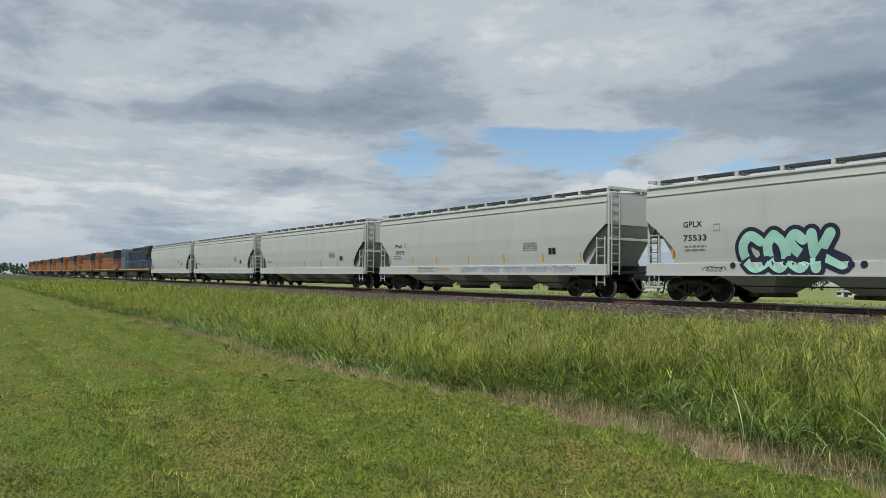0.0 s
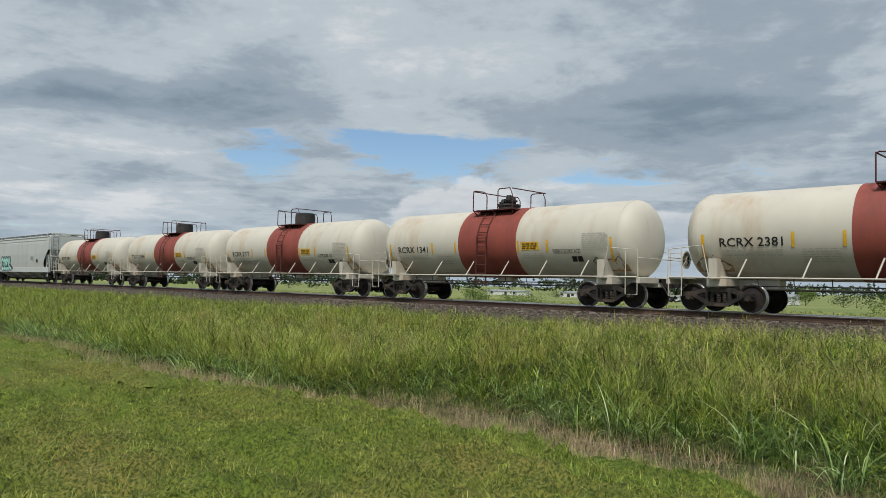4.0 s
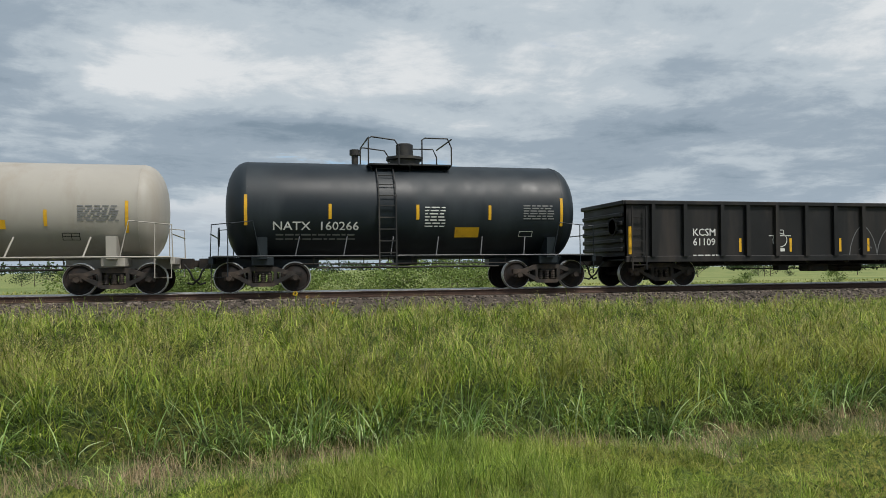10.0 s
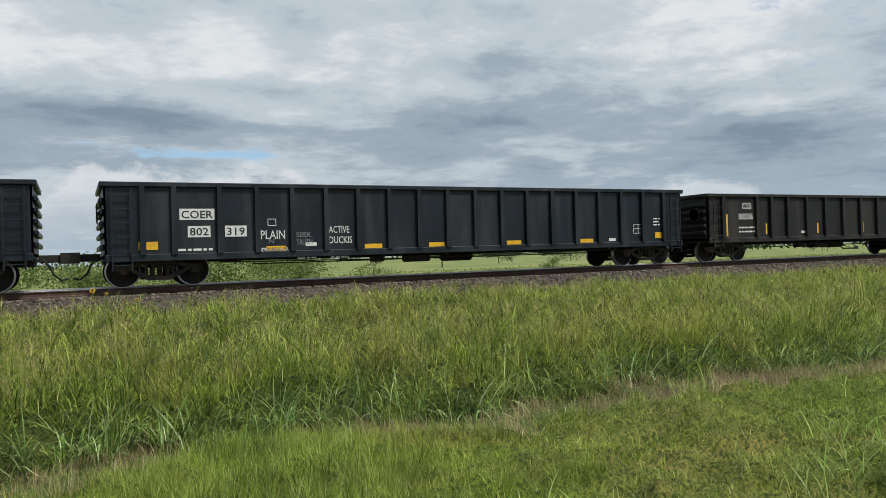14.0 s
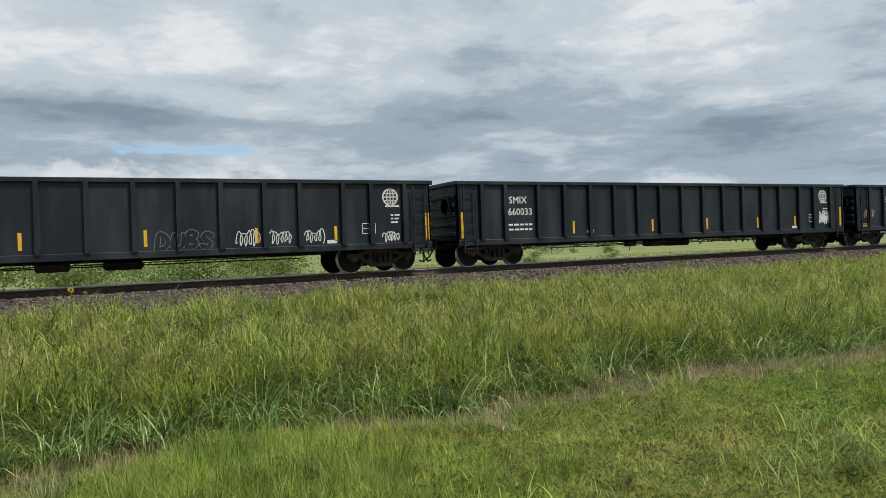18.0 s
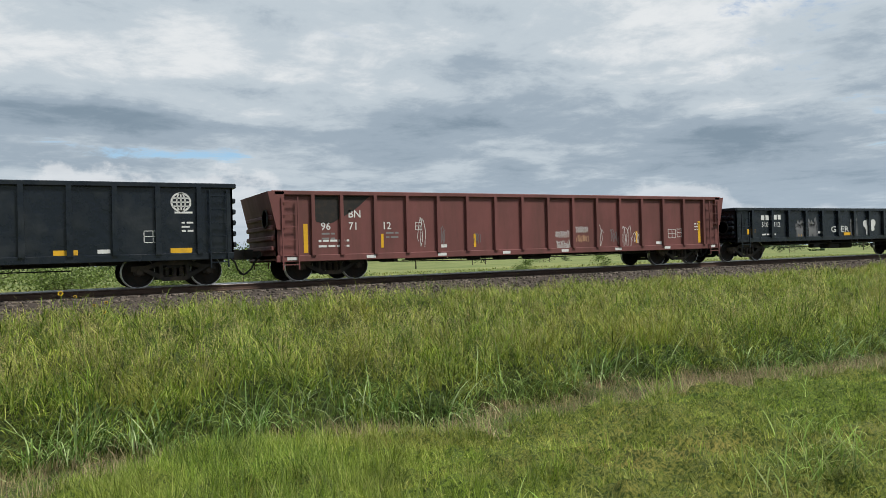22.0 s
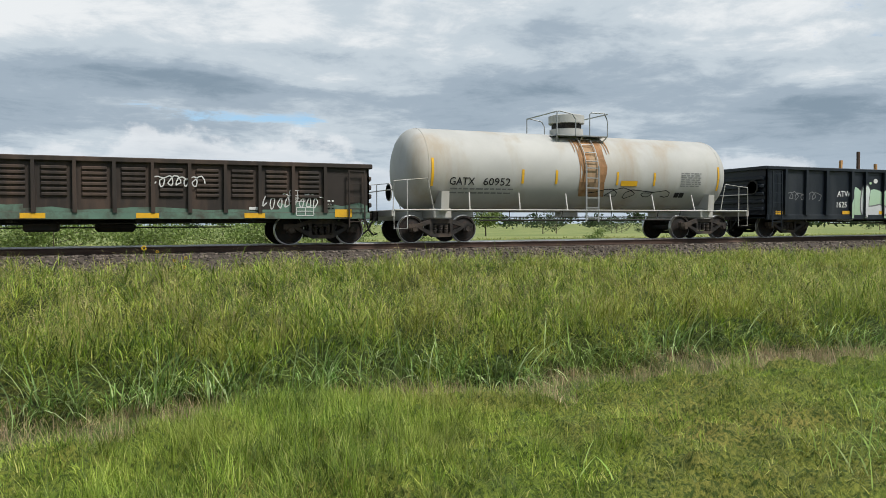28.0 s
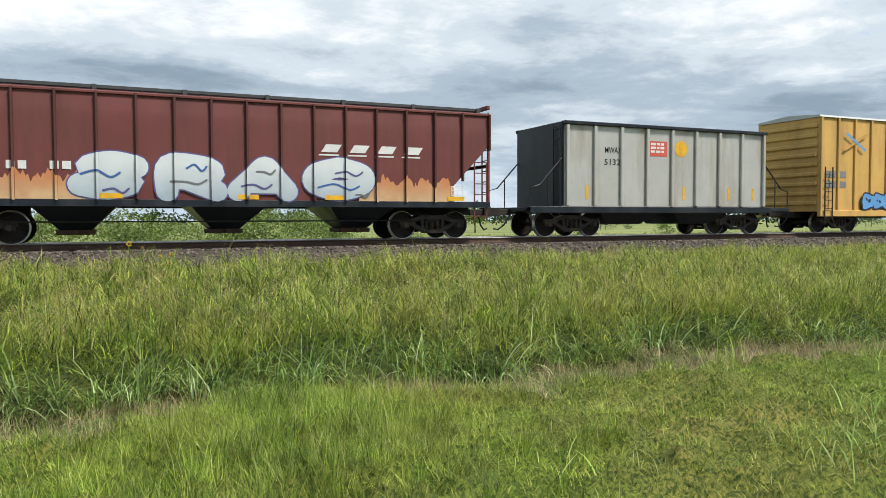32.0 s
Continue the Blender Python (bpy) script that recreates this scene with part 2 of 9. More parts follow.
RUST = (0.13, 0.062, 0.035)
GRIME = (0.085, 0.075, 0.06)
MAT = dict(
    grey_paint=material("light_grey_paint", (0.47, 0.49, 0.475), 0.5, grain=0.04, scale=0.5, dirt=(0.41, 0.405, 0.37), dirt_amount=0.18, dirt_scale=0.9, streak=True),
    beige_paint=material("aged_beige_grey_paint", (0.43, 0.42, 0.37), 0.55, grain=0.06, scale=0.8, dirt=(0.36, 0.31, 0.23), dirt_amount=0.22, dirt_scale=0.8, streak=True),
    tan_paint=material("tan_tank_paint", (0.37, 0.345, 0.305), 0.5, grain=0.05, scale=0.9, dirt=(0.29, 0.25, 0.20), dirt_amount=0.25, dirt_scale=1.1, streak=True),
    cream_paint=material("off_white_tank_paint", (0.545, 0.515, 0.44), 0.55, grain=0.05, scale=0.8, dirt=(0.42, 0.31, 0.20), dirt_amount=0.22, dirt_scale=1.0, streak=True),
    stained_white=material("rust_stained_white_paint", (0.43, 0.425, 0.40), 0.55, grain=0.08, scale=0.8, dirt=(0.34, 0.265, 0.175), dirt_amount=0.22, dirt_scale=0.8, streak=True),
    red_band=material("faded_red_paint", (0.27, 0.062, 0.045), 0.5, grain=0.08, scale=1.2, dirt=(0.14, 0.045, 0.035), dirt_amount=0.3, dirt_scale=1.3, streak=True),
    black_tank=material("black_tank_paint", (0.0085, 0.0140, 0.0195), 0.42, grain=0.2, scale=1.0, dirt=(0.026, 0.034, 0.040), dirt_amount=0.3, dirt_scale=1.0, streak=True),
    black_paint=material("weathered_black_paint", (0.0075, 0.0112, 0.0180), 0.40, grain=0.2, scale=0.9, dirt=(0.025, 0.030, 0.036), dirt_amount=0.38, dirt_scale=1.6, streak=True, bump=0.8, bump_scale=1.6),
    navy_paint=material("glossy_blue_black_paint", (0.008, 0.012, 0.018), 0.22, grain=0.15, scale=0.9, dirt=(0.024, 0.028, 0.032), dirt_amount=0.35, dirt_scale=1.6, bump=1.0, bump_scale=1.6),
    brown_black=material("brown_black_scuffed_steel", (0.0105, 0.0102, 0.0108), 0.5, grain=0.3, scale=1.1, dirt=(0.040, 0.032, 0.027), dirt_amount=0.35, dirt_scale=1.5, streak=True),
    peeling=material("peeling_dark_steel", (0.020, 0.016, 0.014), 0.65, grain=0.3, scale=1.1, dirt=(0.06, 0.042, 0.032), dirt_amount=0.35, dirt_scale=2.4),
    ox_red=material("oxide_red_paint", (0.150, 0.040, 0.036), 0.55, grain=0.10, scale=1.0, dirt=(0.09, 0.032, 0.028), dirt_amount=0.35, dirt_scale=1.1, streak=True),
    ox_red_dark=material("darker_oxide_red_paint", (0.085, 0.024, 0.022), 0.6, grain=0.12, scale=1.0, dirt=(0.06, 0.03, 0.025), dirt_amount=0.3, dirt_scale=1.2),
    dull_red=material("dull_purple_red_paint", (0.165, 0.058, 0.053), 0.6, grain=0.12, scale=1.0, dirt=(0.10, 0.042, 0.036), dirt_amount=0.4, dirt_scale=1.2, streak=True),
    rust_red=material("rusted_red_gondola_paint", (0.125, 0.034, 0.030), 0.66, grain=0.28, scale=1.6, dirt=(0.22, 0.145, 0.115), dirt_amount=0.5, dirt_scale=2.6, streak=True),
    teal_rust=material("dark_rust_over_green_paint", (0.030, 0.023, 0.019), 0.7, grain=0.2, scale=1.3, dirt=(0.09, 0.06, 0.045), dirt_amount=0.4, dirt_scale=1.8, streak=True),
    teal=material("faded_green_paint", (0.115, 0.20, 0.15), 0.6, grain=0.14, scale=1.5, dirt=(0.06, 0.045, 0.035), dirt_amount=0.45, dirt_scale=2.2),
    alu=material("bare_aluminium_sheet", (0.50, 0.49, 0.46), 0.42, metal=0.35, grain=0.08, scale=1.0, dirt=(0.30, 0.26, 0.21), dirt_amount=0.35, dirt_scale=1.2, streak=True),
    yellow_box=material("yellow_boxcar_paint", (0.60, 0.36, 0.105), 0.55, grain=0.07, scale=0.9, dirt=(0.36, 0.22, 0.08), dirt_amount=0.3, dirt_scale=1.2, streak=True),
    loco_orange=material("locomotive_orange_paint", (0.25, 0.075, 0.036), 0.4, grain=0.08, scale=1.0, dirt=(0.14, 0.07, 0.04), dirt_amount=0.3, dirt_scale=1.2, streak=True),
    loco_blue=material("locomotive_dark_blue_paint", (0.007, 0.026, 0.065), 0.5, grain=0.08, scale=1.0, dirt=(0.05, 0.055, 0.06), dirt_amount=0.3, dirt_scale=1.2, streak=True),
    loco_cab=material("locomotive_grey_blue_cab_paint", (0.10, 0.15, 0.20), 0.5, grain=0.1, scale=1.0, dirt=(0.07, 0.08, 0.09), dirt_amount=0.3, dirt_scale=1.2, streak=True),
    loco_dark=material("locomotive_black_steel", (0.02, 0.02, 0.021), 0.55, grain=0.15, scale=1.5, dirt=GRIME, dirt_amount=0.3),
    side_frame=material("dusty_cast_steel", (0.030, 0.026, 0.024), 0.7, grain=0.3, scale=4, dirt=(0.090, 0.066, 0.050), dirt_amount=0.5, dirt_scale=3, bump=0.2),
    steel_dark=material("oily_dark_steel", (0.016, 0.014, 0.0125), 0.65, grain=0.25, scale=4, dirt=(0.04, 0.028, 0.02), dirt_amount=0.4, dirt_scale=4, bump=0.2),
    wheel=material("wheel_steel", (0.016, 0.013, 0.012), 0.75, metal=0.0, grain=0.2, scale=6, dirt=(0.05, 0.03, 0.022), dirt_amount=0.35, dirt_scale=5),
    tread=material("polished_wheel_rim", (0.50, 0.49, 0.48), 0.28, metal=0.9, grain=0.1, scale=8),
    # chute grey is darkened for the shade below the body, plus streaks of grime
    chute=material("grimy_shade_dark_steel", (0.13, 0.125, 0.115), 0.7, grain=0.2, scale=3, dirt=(0.06, 0.05, 0.042), dirt_amount=0.5, dirt_scale=2.0, streak=True),
    rusty=material("rust_brown_steel", (0.075, 0.045, 0.032), 0.75, grain=0.25, scale=4, dirt=(0.12, 0.06, 0.035), dirt_amount=0.4, dirt_scale=5, bump=0.2),
    galv=material("grey_galvanised_steel", (0.36, 0.37, 0.37), 0.45, metal=0.4, grain=0.12, scale=5),
    dark_deck=material("dark_roof_walk_steel", (0.05, 0.053, 0.056), 0.6, grain=0.2, scale=4),
    yellow_mark=material("reflective_yellow_tape", (0.72, 0.40, 0.02), 0.45, grain=0.10, scale=3, dirt=(0.45, 0.25, 0.03), dirt_amount=0.25, dirt_scale=4),
    black_ink=material("black_lettering", (0.012, 0.012, 0.013), 0.6, grain=0.1),
    white_ink=material("white_lettering", (0.66, 0.66, 0.64), 0.6, grain=0.10, scale=3),
    rust_stain=material("orange_rust_stain", (0.50, 0.27, 0.10), 0.75, grain=0.25, scale=3),
    dark_rust_stain=material("dark_rust_run", (0.16, 0.055, 0.03), 0.8, grain=0.2, scale=4),
    dull_rust_film=material("dull_rust_film", (0.30, 0.155, 0.065), 0.7, grain=0.3, scale=3, dirt=(0.42, 0.31, 0.20), dirt_amount=0.35, dirt_scale=2.2, streak=True),
    eave_rust=material("faint_orange_rust", (0.46, 0.37, 0.25), 0.6, grain=0.15, scale=2.0, dirt=(0.44, 0.25, 0.10), dirt_amount=0.35, dirt_scale=2.5),
    saddle_rust=material("brown_rust_film", (0.33, 0.235, 0.155), 0.75, grain=0.25, scale=3, dirt=(0.15, 0.085, 0.05), dirt_amount=0.5, dirt_scale=2.6, streak=True),
    grey_ink=material("grey_lettering", (0.20, 0.20, 0.20), 0.6, grain=0.10, scale=3),
    faint_ink=material("worn_faint_lettering", (0.42, 0.40, 0.35), 0.6, grain=0.10, scale=3),
    rail_side=material("rusted_rail", (0.085, 0.05, 0.036), 0.8, grain=0.2, scale=3, bump=0.2),
    rail_top=material("worn_bright_rail_head", (0.82, 0.81, 0.78), 0.40, metal=0.7, grain=0.08, scale=2),
    sleeper=material("weathered_oak_sleeper", (0.070, 0.056, 0.045), 0.85, grain=0.3, scale=3, vary=0.25, bump=0.5),
    stone=material("pink_grey_ballast_stone", (0.15, 0.122, 0.10), 0.85, grain=0.3, scale=6, island=0.7, bump=0.3),
)


# ---- mesh tools ----
class Shape:
    """Gathers pieces of one mesh."""

    def __init__(self):
        self.v, self.f, self.m, self.mi = [], [], [], 0

    def add(self, verts, faces):
        o = len(self.v)
        self.v += [tuple(p) for p in verts]
        self.f += [tuple(i + o for i in f) for f in faces]
        self.m += [self.mi] * len(faces)
        return self

    def box(self, x0, x1, y0, y1, z0, z1, c=0.0):
        """A box; c cuts its edges."""
        if c <= 0:
            p = [(x, y, z) for x in (x0, x1) for y in (y0, y1) for z in (z0, z1)]
            return self.add(p, [(0, 1, 3, 2), (4, 6, 7, 5), (0, 4, 5, 1), (2, 3, 7, 6), (0, 2, 6, 4), (1, 5, 7, 3)])
        bm = bmesh.new()
        bmesh.ops.create_cube(bm, size=1)
        for q in bm.verts:
            q.co = ((x0 + x1) / 2 + q.co.x * (x1 - x0), (y0 + y1) / 2 + q.co.y * (y1 - y0), (z0 + z1) / 2 + q.co.z * (z1 - z0))
        bmesh.ops.bevel(bm, geom=bm.edges[:], offset=c, segments=1, affect="EDGES")
        bm.verts.index_update()
        self.add([q.co[:] for q in bm.verts], [[q.index for q in f.verts] for f in bm.faces])
        bm.free()
        return self

    def prism(self, outline, axis, a, b):
        """An outline of (u, v) drawn out along an axis from a to b. axis y: (u, v) is (x, z); axis x: (y, z); axis z: (x, y)."""
        put = {"y": lambda u, v, w: (u, w, v), "x": lambda u, v, w: (w, u, v), "z": lambda u, v, w: (u, v, w)}[axis]
        n = len(outline)
        p = [put(u, v, a) for u, v in outline] + [put(u, v, b) for u, v in outline]
        return self.add(p, [tuple(range(n))[::-1], tuple(range(n, 2 * n))] + [(i, (i + 1) % n, n + (i + 1) % n, n + i) for i in range(n)])

    def lathe(self, profile, axis="x", n=24, c=(0, 0, 0), caps=True):
        """Turns a profile of (along, radius) round an axis through c."""
        rings = []
        for a, r in profile:
            ring = []
            for k in range(n):
                t = 2 * math.pi * k / n
                u, w = r * math.cos(t), r * math.sin(t)
                q = {"x": (a, u, w), "y": (u, a, w), "z": (u, w, a)}[axis]
                ring.append((q[0] + c[0], q[1] + c[1], q[2] + c[2]))
            rings.append(ring)
        faces = []
        for i in range(len(rings) - 1):
            for k in range(n):
                faces.append((i * n + k, i * n + (k + 1) % n, (i + 1) * n + (k + 1) % n, (i + 1) * n + k))
        if caps:
            faces += [tuple(range(n)), tuple(range((len(rings) - 1) * n, len(rings) * n))]
        return self.add([p for r in rings for p in r], faces)

    def tube(self, path, r, n=6):
        """A bent rod along a path of points."""
        pts = [Vector(p) for p in path]
        rings = []
        for i, p in enumerate(pts):
            d = (pts[min(i + 1, len(pts) - 1)] - pts[max(i - 1, 0)]).normalized()
            s = d.orthogonal().normalized()
            if abs(d.z) < 0.9:
                s = d.cross(Vector((0, 0, 1))).normalized()
            else:
                s = Vector((1, 0, 0)) - d * d.x
                s.normalize()
            w = d.cross(s)
            rings.append([p + r * (math.cos(2 * math.pi * k / n) * s + math.sin(2 * math.pi * k / n) * w) for k in range(n)])
        faces = [(i * n + k, i * n + (k + 1) % n, (i + 1) * n + (k + 1) % n, (i + 1) * n + k) for i in range(len(rings) - 1) for k in range(n)]
        faces += [tuple(range(n)), tuple(range((len(rings) - 1) * n, len(rings) * n))]
        return self.add([p[:] for g in rings for p in g], faces)

    def mesh(self, name, mats, smooth=False):
        me = bpy.data.meshes.new(name)
        me.from_pydata(self.v, [], self.f)
        for m in mats if isinstance(mats, (list, tuple)) else [mats]:
            me.materials.append(m)
        if any(self.m):
            me.polygons.foreach_set("material_index", self.m)
        bm = bmesh.new()
        bm.from_mesh(me)
        bmesh.ops.recalc_face_normals(bm, faces=bm.faces[:])
        bm.to_mesh(me)
        bm.free()
        if smooth:
            me.shade_smooth()
            me.set_sharp_from_angle(angle=radians(35))
        return me


def part(name, shape, mat, parent, label="", smooth=False, at=None):
    """Links a shape, or a mesh that was made before, as one mesh object under a thing or a part."""
    me = shape if isinstance(shape, bpy.types.Mesh) else shape.mesh(name, mat, smooth)
    ob = new(name, me)
    ob.parent = parent
    if at is not None:
        ob.location = at
    return tagged(ob, label) if label else ob


def thing(name, shape, mat, label, category, group="", kind="", smooth=False, at=(0, 0, 0)):
    me = None if shape is None else (shape if isinstance(shape, bpy.types.Mesh) else shape.mesh(name, mat, smooth))
    ob = new(name, me)
    ob.location = at
    return tagged(ob, label, category, group, kind)


def quick_mesh(name, verts, faces_per, mats, mat_index=None):
    """A large mesh from arrays: verts (n, 3); faces_per: list of index arrays (m, 3 or 4)."""
    me = bpy.data.meshes.new(name)
    me.vertices.add(len(verts))
    me.vertices.foreach_set("co", np.asarray(verts, dtype=np.float32).ravel())
    loops = np.concatenate([f.ravel() for f in faces_per]).astype(np.int32)
    sizes = np.concatenate([np.full(len(f), f.shape[1]) for f in faces_per])
    me.loops.add(len(loops))
    me.loops.foreach_set("vertex_index", loops)
    me.polygons.add(len(sizes))
    me.polygons.foreach_set("loop_start", np.concatenate([[0], np.cumsum(sizes)[:-1]]).astype(np.int32))
    if mat_index is not None:
        me.polygons.foreach_set("material_index", np.asarray(mat_index, dtype=np.int32))
    for m in mats:
        me.materials.append(m)
    me.update(calc_edges=True)
    return me


# ---- ground ----
def smooth_step(a, b, x):
    t = np.clip((np.asarray(x, dtype=float) - a) / (b - a), 0, 1)
    return t * t * (3 - 2 * t)


def wave(x, y, scale, seed):
    """A soft random surface from a few sines, about -1 to 1."""
    r = np.random.RandomState(seed)
    x, y = np.asarray(x, dtype=float), np.asarray(y, dtype=float)
    out = 0
    for k in range(7):
        a, ph, f = r.rand() * 6.283, r.rand() * 6.283, (0.6 + 1.9 * r.rand()) / scale
        out = out + np.sin(f * (x * math.cos(a) + y * math.sin(a)) * 6.283 + ph)
    return out / 3.2


def edge_line(x):
    """Where the mown grass ends, along the line."""
    x = np.asarray(x, dtype=float)
    return np.interp(x, [-60, -30, -18, -12, -8, -4, -1, 0.0, 1.2, 2.2, 2.9, 3.7, 5.2, 7.5, 14, 30], [5.3, 5.2, 5.0, 5.1, 5.9, 6.3, 5.8, 5.9, 6.8, 7.3, 6.2, 5.8, 5.9, 5.8, 5.3, 4.9]) + 0.26 * wave(x, x * 0, 2.7, 4) + 0.14 * wave(x, x * 0, 0.8, 5)


def tall_line(x):
    """Where the tall grass begins."""
    x = np.asarray(x, dtype=float)
    return np.interp(x, [-60, -38, -22, -14, -11.5, -10, -8, -6, -4, -1, 1, 3, 4.5, 7, 11, 20], [6.0, 6.6, 6.9, 6.8, 7.1, 8.9, 9.7, 8.7, 8.7, 8.6, 8.7, 8.4, 8.1, 8.5, 8.0, 7.2]) + 0.30 * wave(x, x * 0, 3.1, 6) + 0.18 * wave(x, x * 0, 0.9, 7)


def soft_tufts(x, y):
    """How far the mown grass has grown out into long soft tufts, 0 to 1."""
    d = y - edge_line(x)
    patch = np.exp(-((x - 1.4) / 1.5) ** 2 - ((y - 5.7) / 1.6) ** 2) + 0.7 * np.exp(-((x - 0.6) / 1.5) ** 2 - ((y - 3.9) / 0.9) ** 2) + 0.45 * np.exp(-((x + 5.6) / 1.6) ** 2 - ((y - 5.6) / 0.8) ** 2)
    tussock = 0.9 * np.clip(wave(x, y * 1.3, 0.55, 78) + 0.5 * wave(x, y, 1.7, 79) - 0.55, 0, 0.7) * smooth_step(1.0, 2.5, x) * smooth_step(2.4, 3.2, y)
    return np.clip(patch + tussock + 0.25 * wave(x, y, 1.6, 71) * smooth_step(-3.0, -0.4, d), 0, 1) * (1 - smooth_step(0.1, 0.45, d))


def swath(x, y):
    """The mown grass lies in low rows along the line, with a worn wheel track between them."""
    r = y + 0.16 * wave(x, y * 0, 7.0, 13)
    rows = 0.5 + 0.5 * np.sin(r * 5.4 + 0.5 * wave(x, y, 3.0, 14))
    rut = np.exp(-((r - 3.4) / 0.16) ** 2) + 0.8 * np.exp(-((r - 1.75) / 0.17) ** 2)
    left = smooth_step(0.5, -3.0, x)
    return left * (0.08 * rows - 0.12 * rut)


def lawn_height(x, y):
    """Height of the matted mown grass over the soil."""
    w0, w1, w2 = wave(x, y, 0.75, 51), wave(x, y * 1.2, 1.9, 52), wave(x, y, 0.27, 53)
    lumps = 0.115 * (0.55 - np.minimum(np.abs(w0), 1.1)) + 0.05 * np.clip(w1, -1, 1.2) + 0.045 * (0.5 - np.minimum(np.abs(w2), 1.0))
    return np.maximum(0.055 + lumps + swath(x, y) + 0.10 * soft_tufts(x, y) * (0.75 + 0.45 * wave(x, y, 0.5, 54)), 0.02)


def stand_height(x, y):
    """Height of the uncut grass: a lush front over the ditch, lower towards the ballast, in mounds."""
    d = y - tall_line(x)
    h = 0.70 - 0.14 * smooth_step(1.5, 5, d) - 0.24 * smooth_step(5, 10.5, d)
    mound = 1 + 0.28 * wave(x, y, 2.4, 97) + 0.28 * wave(x, y, 0.85, 98) + 0.20 * wave(x, y, 0.38, 94)
    h = h * np.maximum(mound, 0.45) * (0.35 + 0.65 * smooth_step(-0.1, 0.9, d))
    return np.clip(h, 0.10, 1.0) * (1 - 0.75 * smooth_step(17.6, 18.9, y + 0.6 * wave(x, y * 0, 2.2, 88)))


def ground_height(x, y):
    x, y = np.asarray(x, dtype=float), np.asarray(y, dtype=float)
    h = -0.42 * smooth_step(5.0, 8.3, y) + 0.75 * smooth_step(8.8, 17.5, y) + 0.05 * smooth_step(17.5, 20, y)
    h = h - 0.55 * smooth_step(25.5, 29, y) + 0.10 * smooth_step(30, 60, y) - 3.6 * smooth_step(70, 320, np.abs(y))
    near = 1 - smooth_step(40, 90, np.hypot(x, y))
    return h + near * (0.045 * wave(x, y, 5.0, 11) + 0.018 * wave(x, y, 1.3, 12))


def ground_material():
    """Dark soil and litter in the ditch, green thatch under the mown grass and in the field."""
    m = material("soil_and_thatch", (0.048, 0.066, 0.016), 0.95, grain=0.35, scale=0.9, fine=14.0, dirt=(0.085, 0.095, 0.032), dirt_amount=0.25, dirt_scale=0.6, bump=1.0, bump_scale=26)
    nt = m.node_tree
    N, link = nt.nodes.new, nt.links.new
    base = nt.nodes["Principled BSDF"].inputs["Base Color"]
    soil = base.links[0].from_socket
    co, sep = N("ShaderNodeTexCoord"), N("ShaderNodeSeparateXYZ")
    link(co.outputs["Object"], sep.inputs[0])
    n, fine = N("ShaderNodeTexNoise"), N("ShaderNodeTexNoise")
    n.inputs["Scale"].default_value, n.inputs["Detail"].default_value = 32.0, 9
    fine.inputs["Scale"].default_value, fine.inputs["Detail"].default_value = 0.06, 8
    link(co.outputs["Object"], n.inputs[0])
    link(co.outputs["Object"], fine.inputs[0])

    def span(v, a, b, lo=0.0, hi=1.0):
        r = N("ShaderNodeMapRange")
        for i, q in enumerate((a, b, lo, hi)):
            r.inputs[i + 1].default_value = q
        link(v, r.inputs[0])
        return r.outputs[0]

    def blend(f, a, b):
        x = N("ShaderNodeMix")
        x.data_type = "RGBA"
        link(f, x.inputs[0])
        for k, q in ((6, a), (7, b)):
            if isinstance(q, tuple):
                x.inputs[k].default_value = (*q, 1)
            else:
                link(q, x.inputs[k])
        return x.outputs[2]

    thatch = blend(span(n.outputs[0], 0.38, 0.62), (0.045, 0.08, 0.013), (0.14, 0.195, 0.03))
    field = blend(span(fine.outputs[0], 0.40, 0.60), (0.13, 0.175, 0.045), (0.23, 0.25, 0.08))
    c = blend(span(sep.outputs[1], 6.7, 5.7), soil, thatch)
    c = blend(span(sep.outputs[1], 24.8, 26.2), c, field)
    link(c, base)
    return m


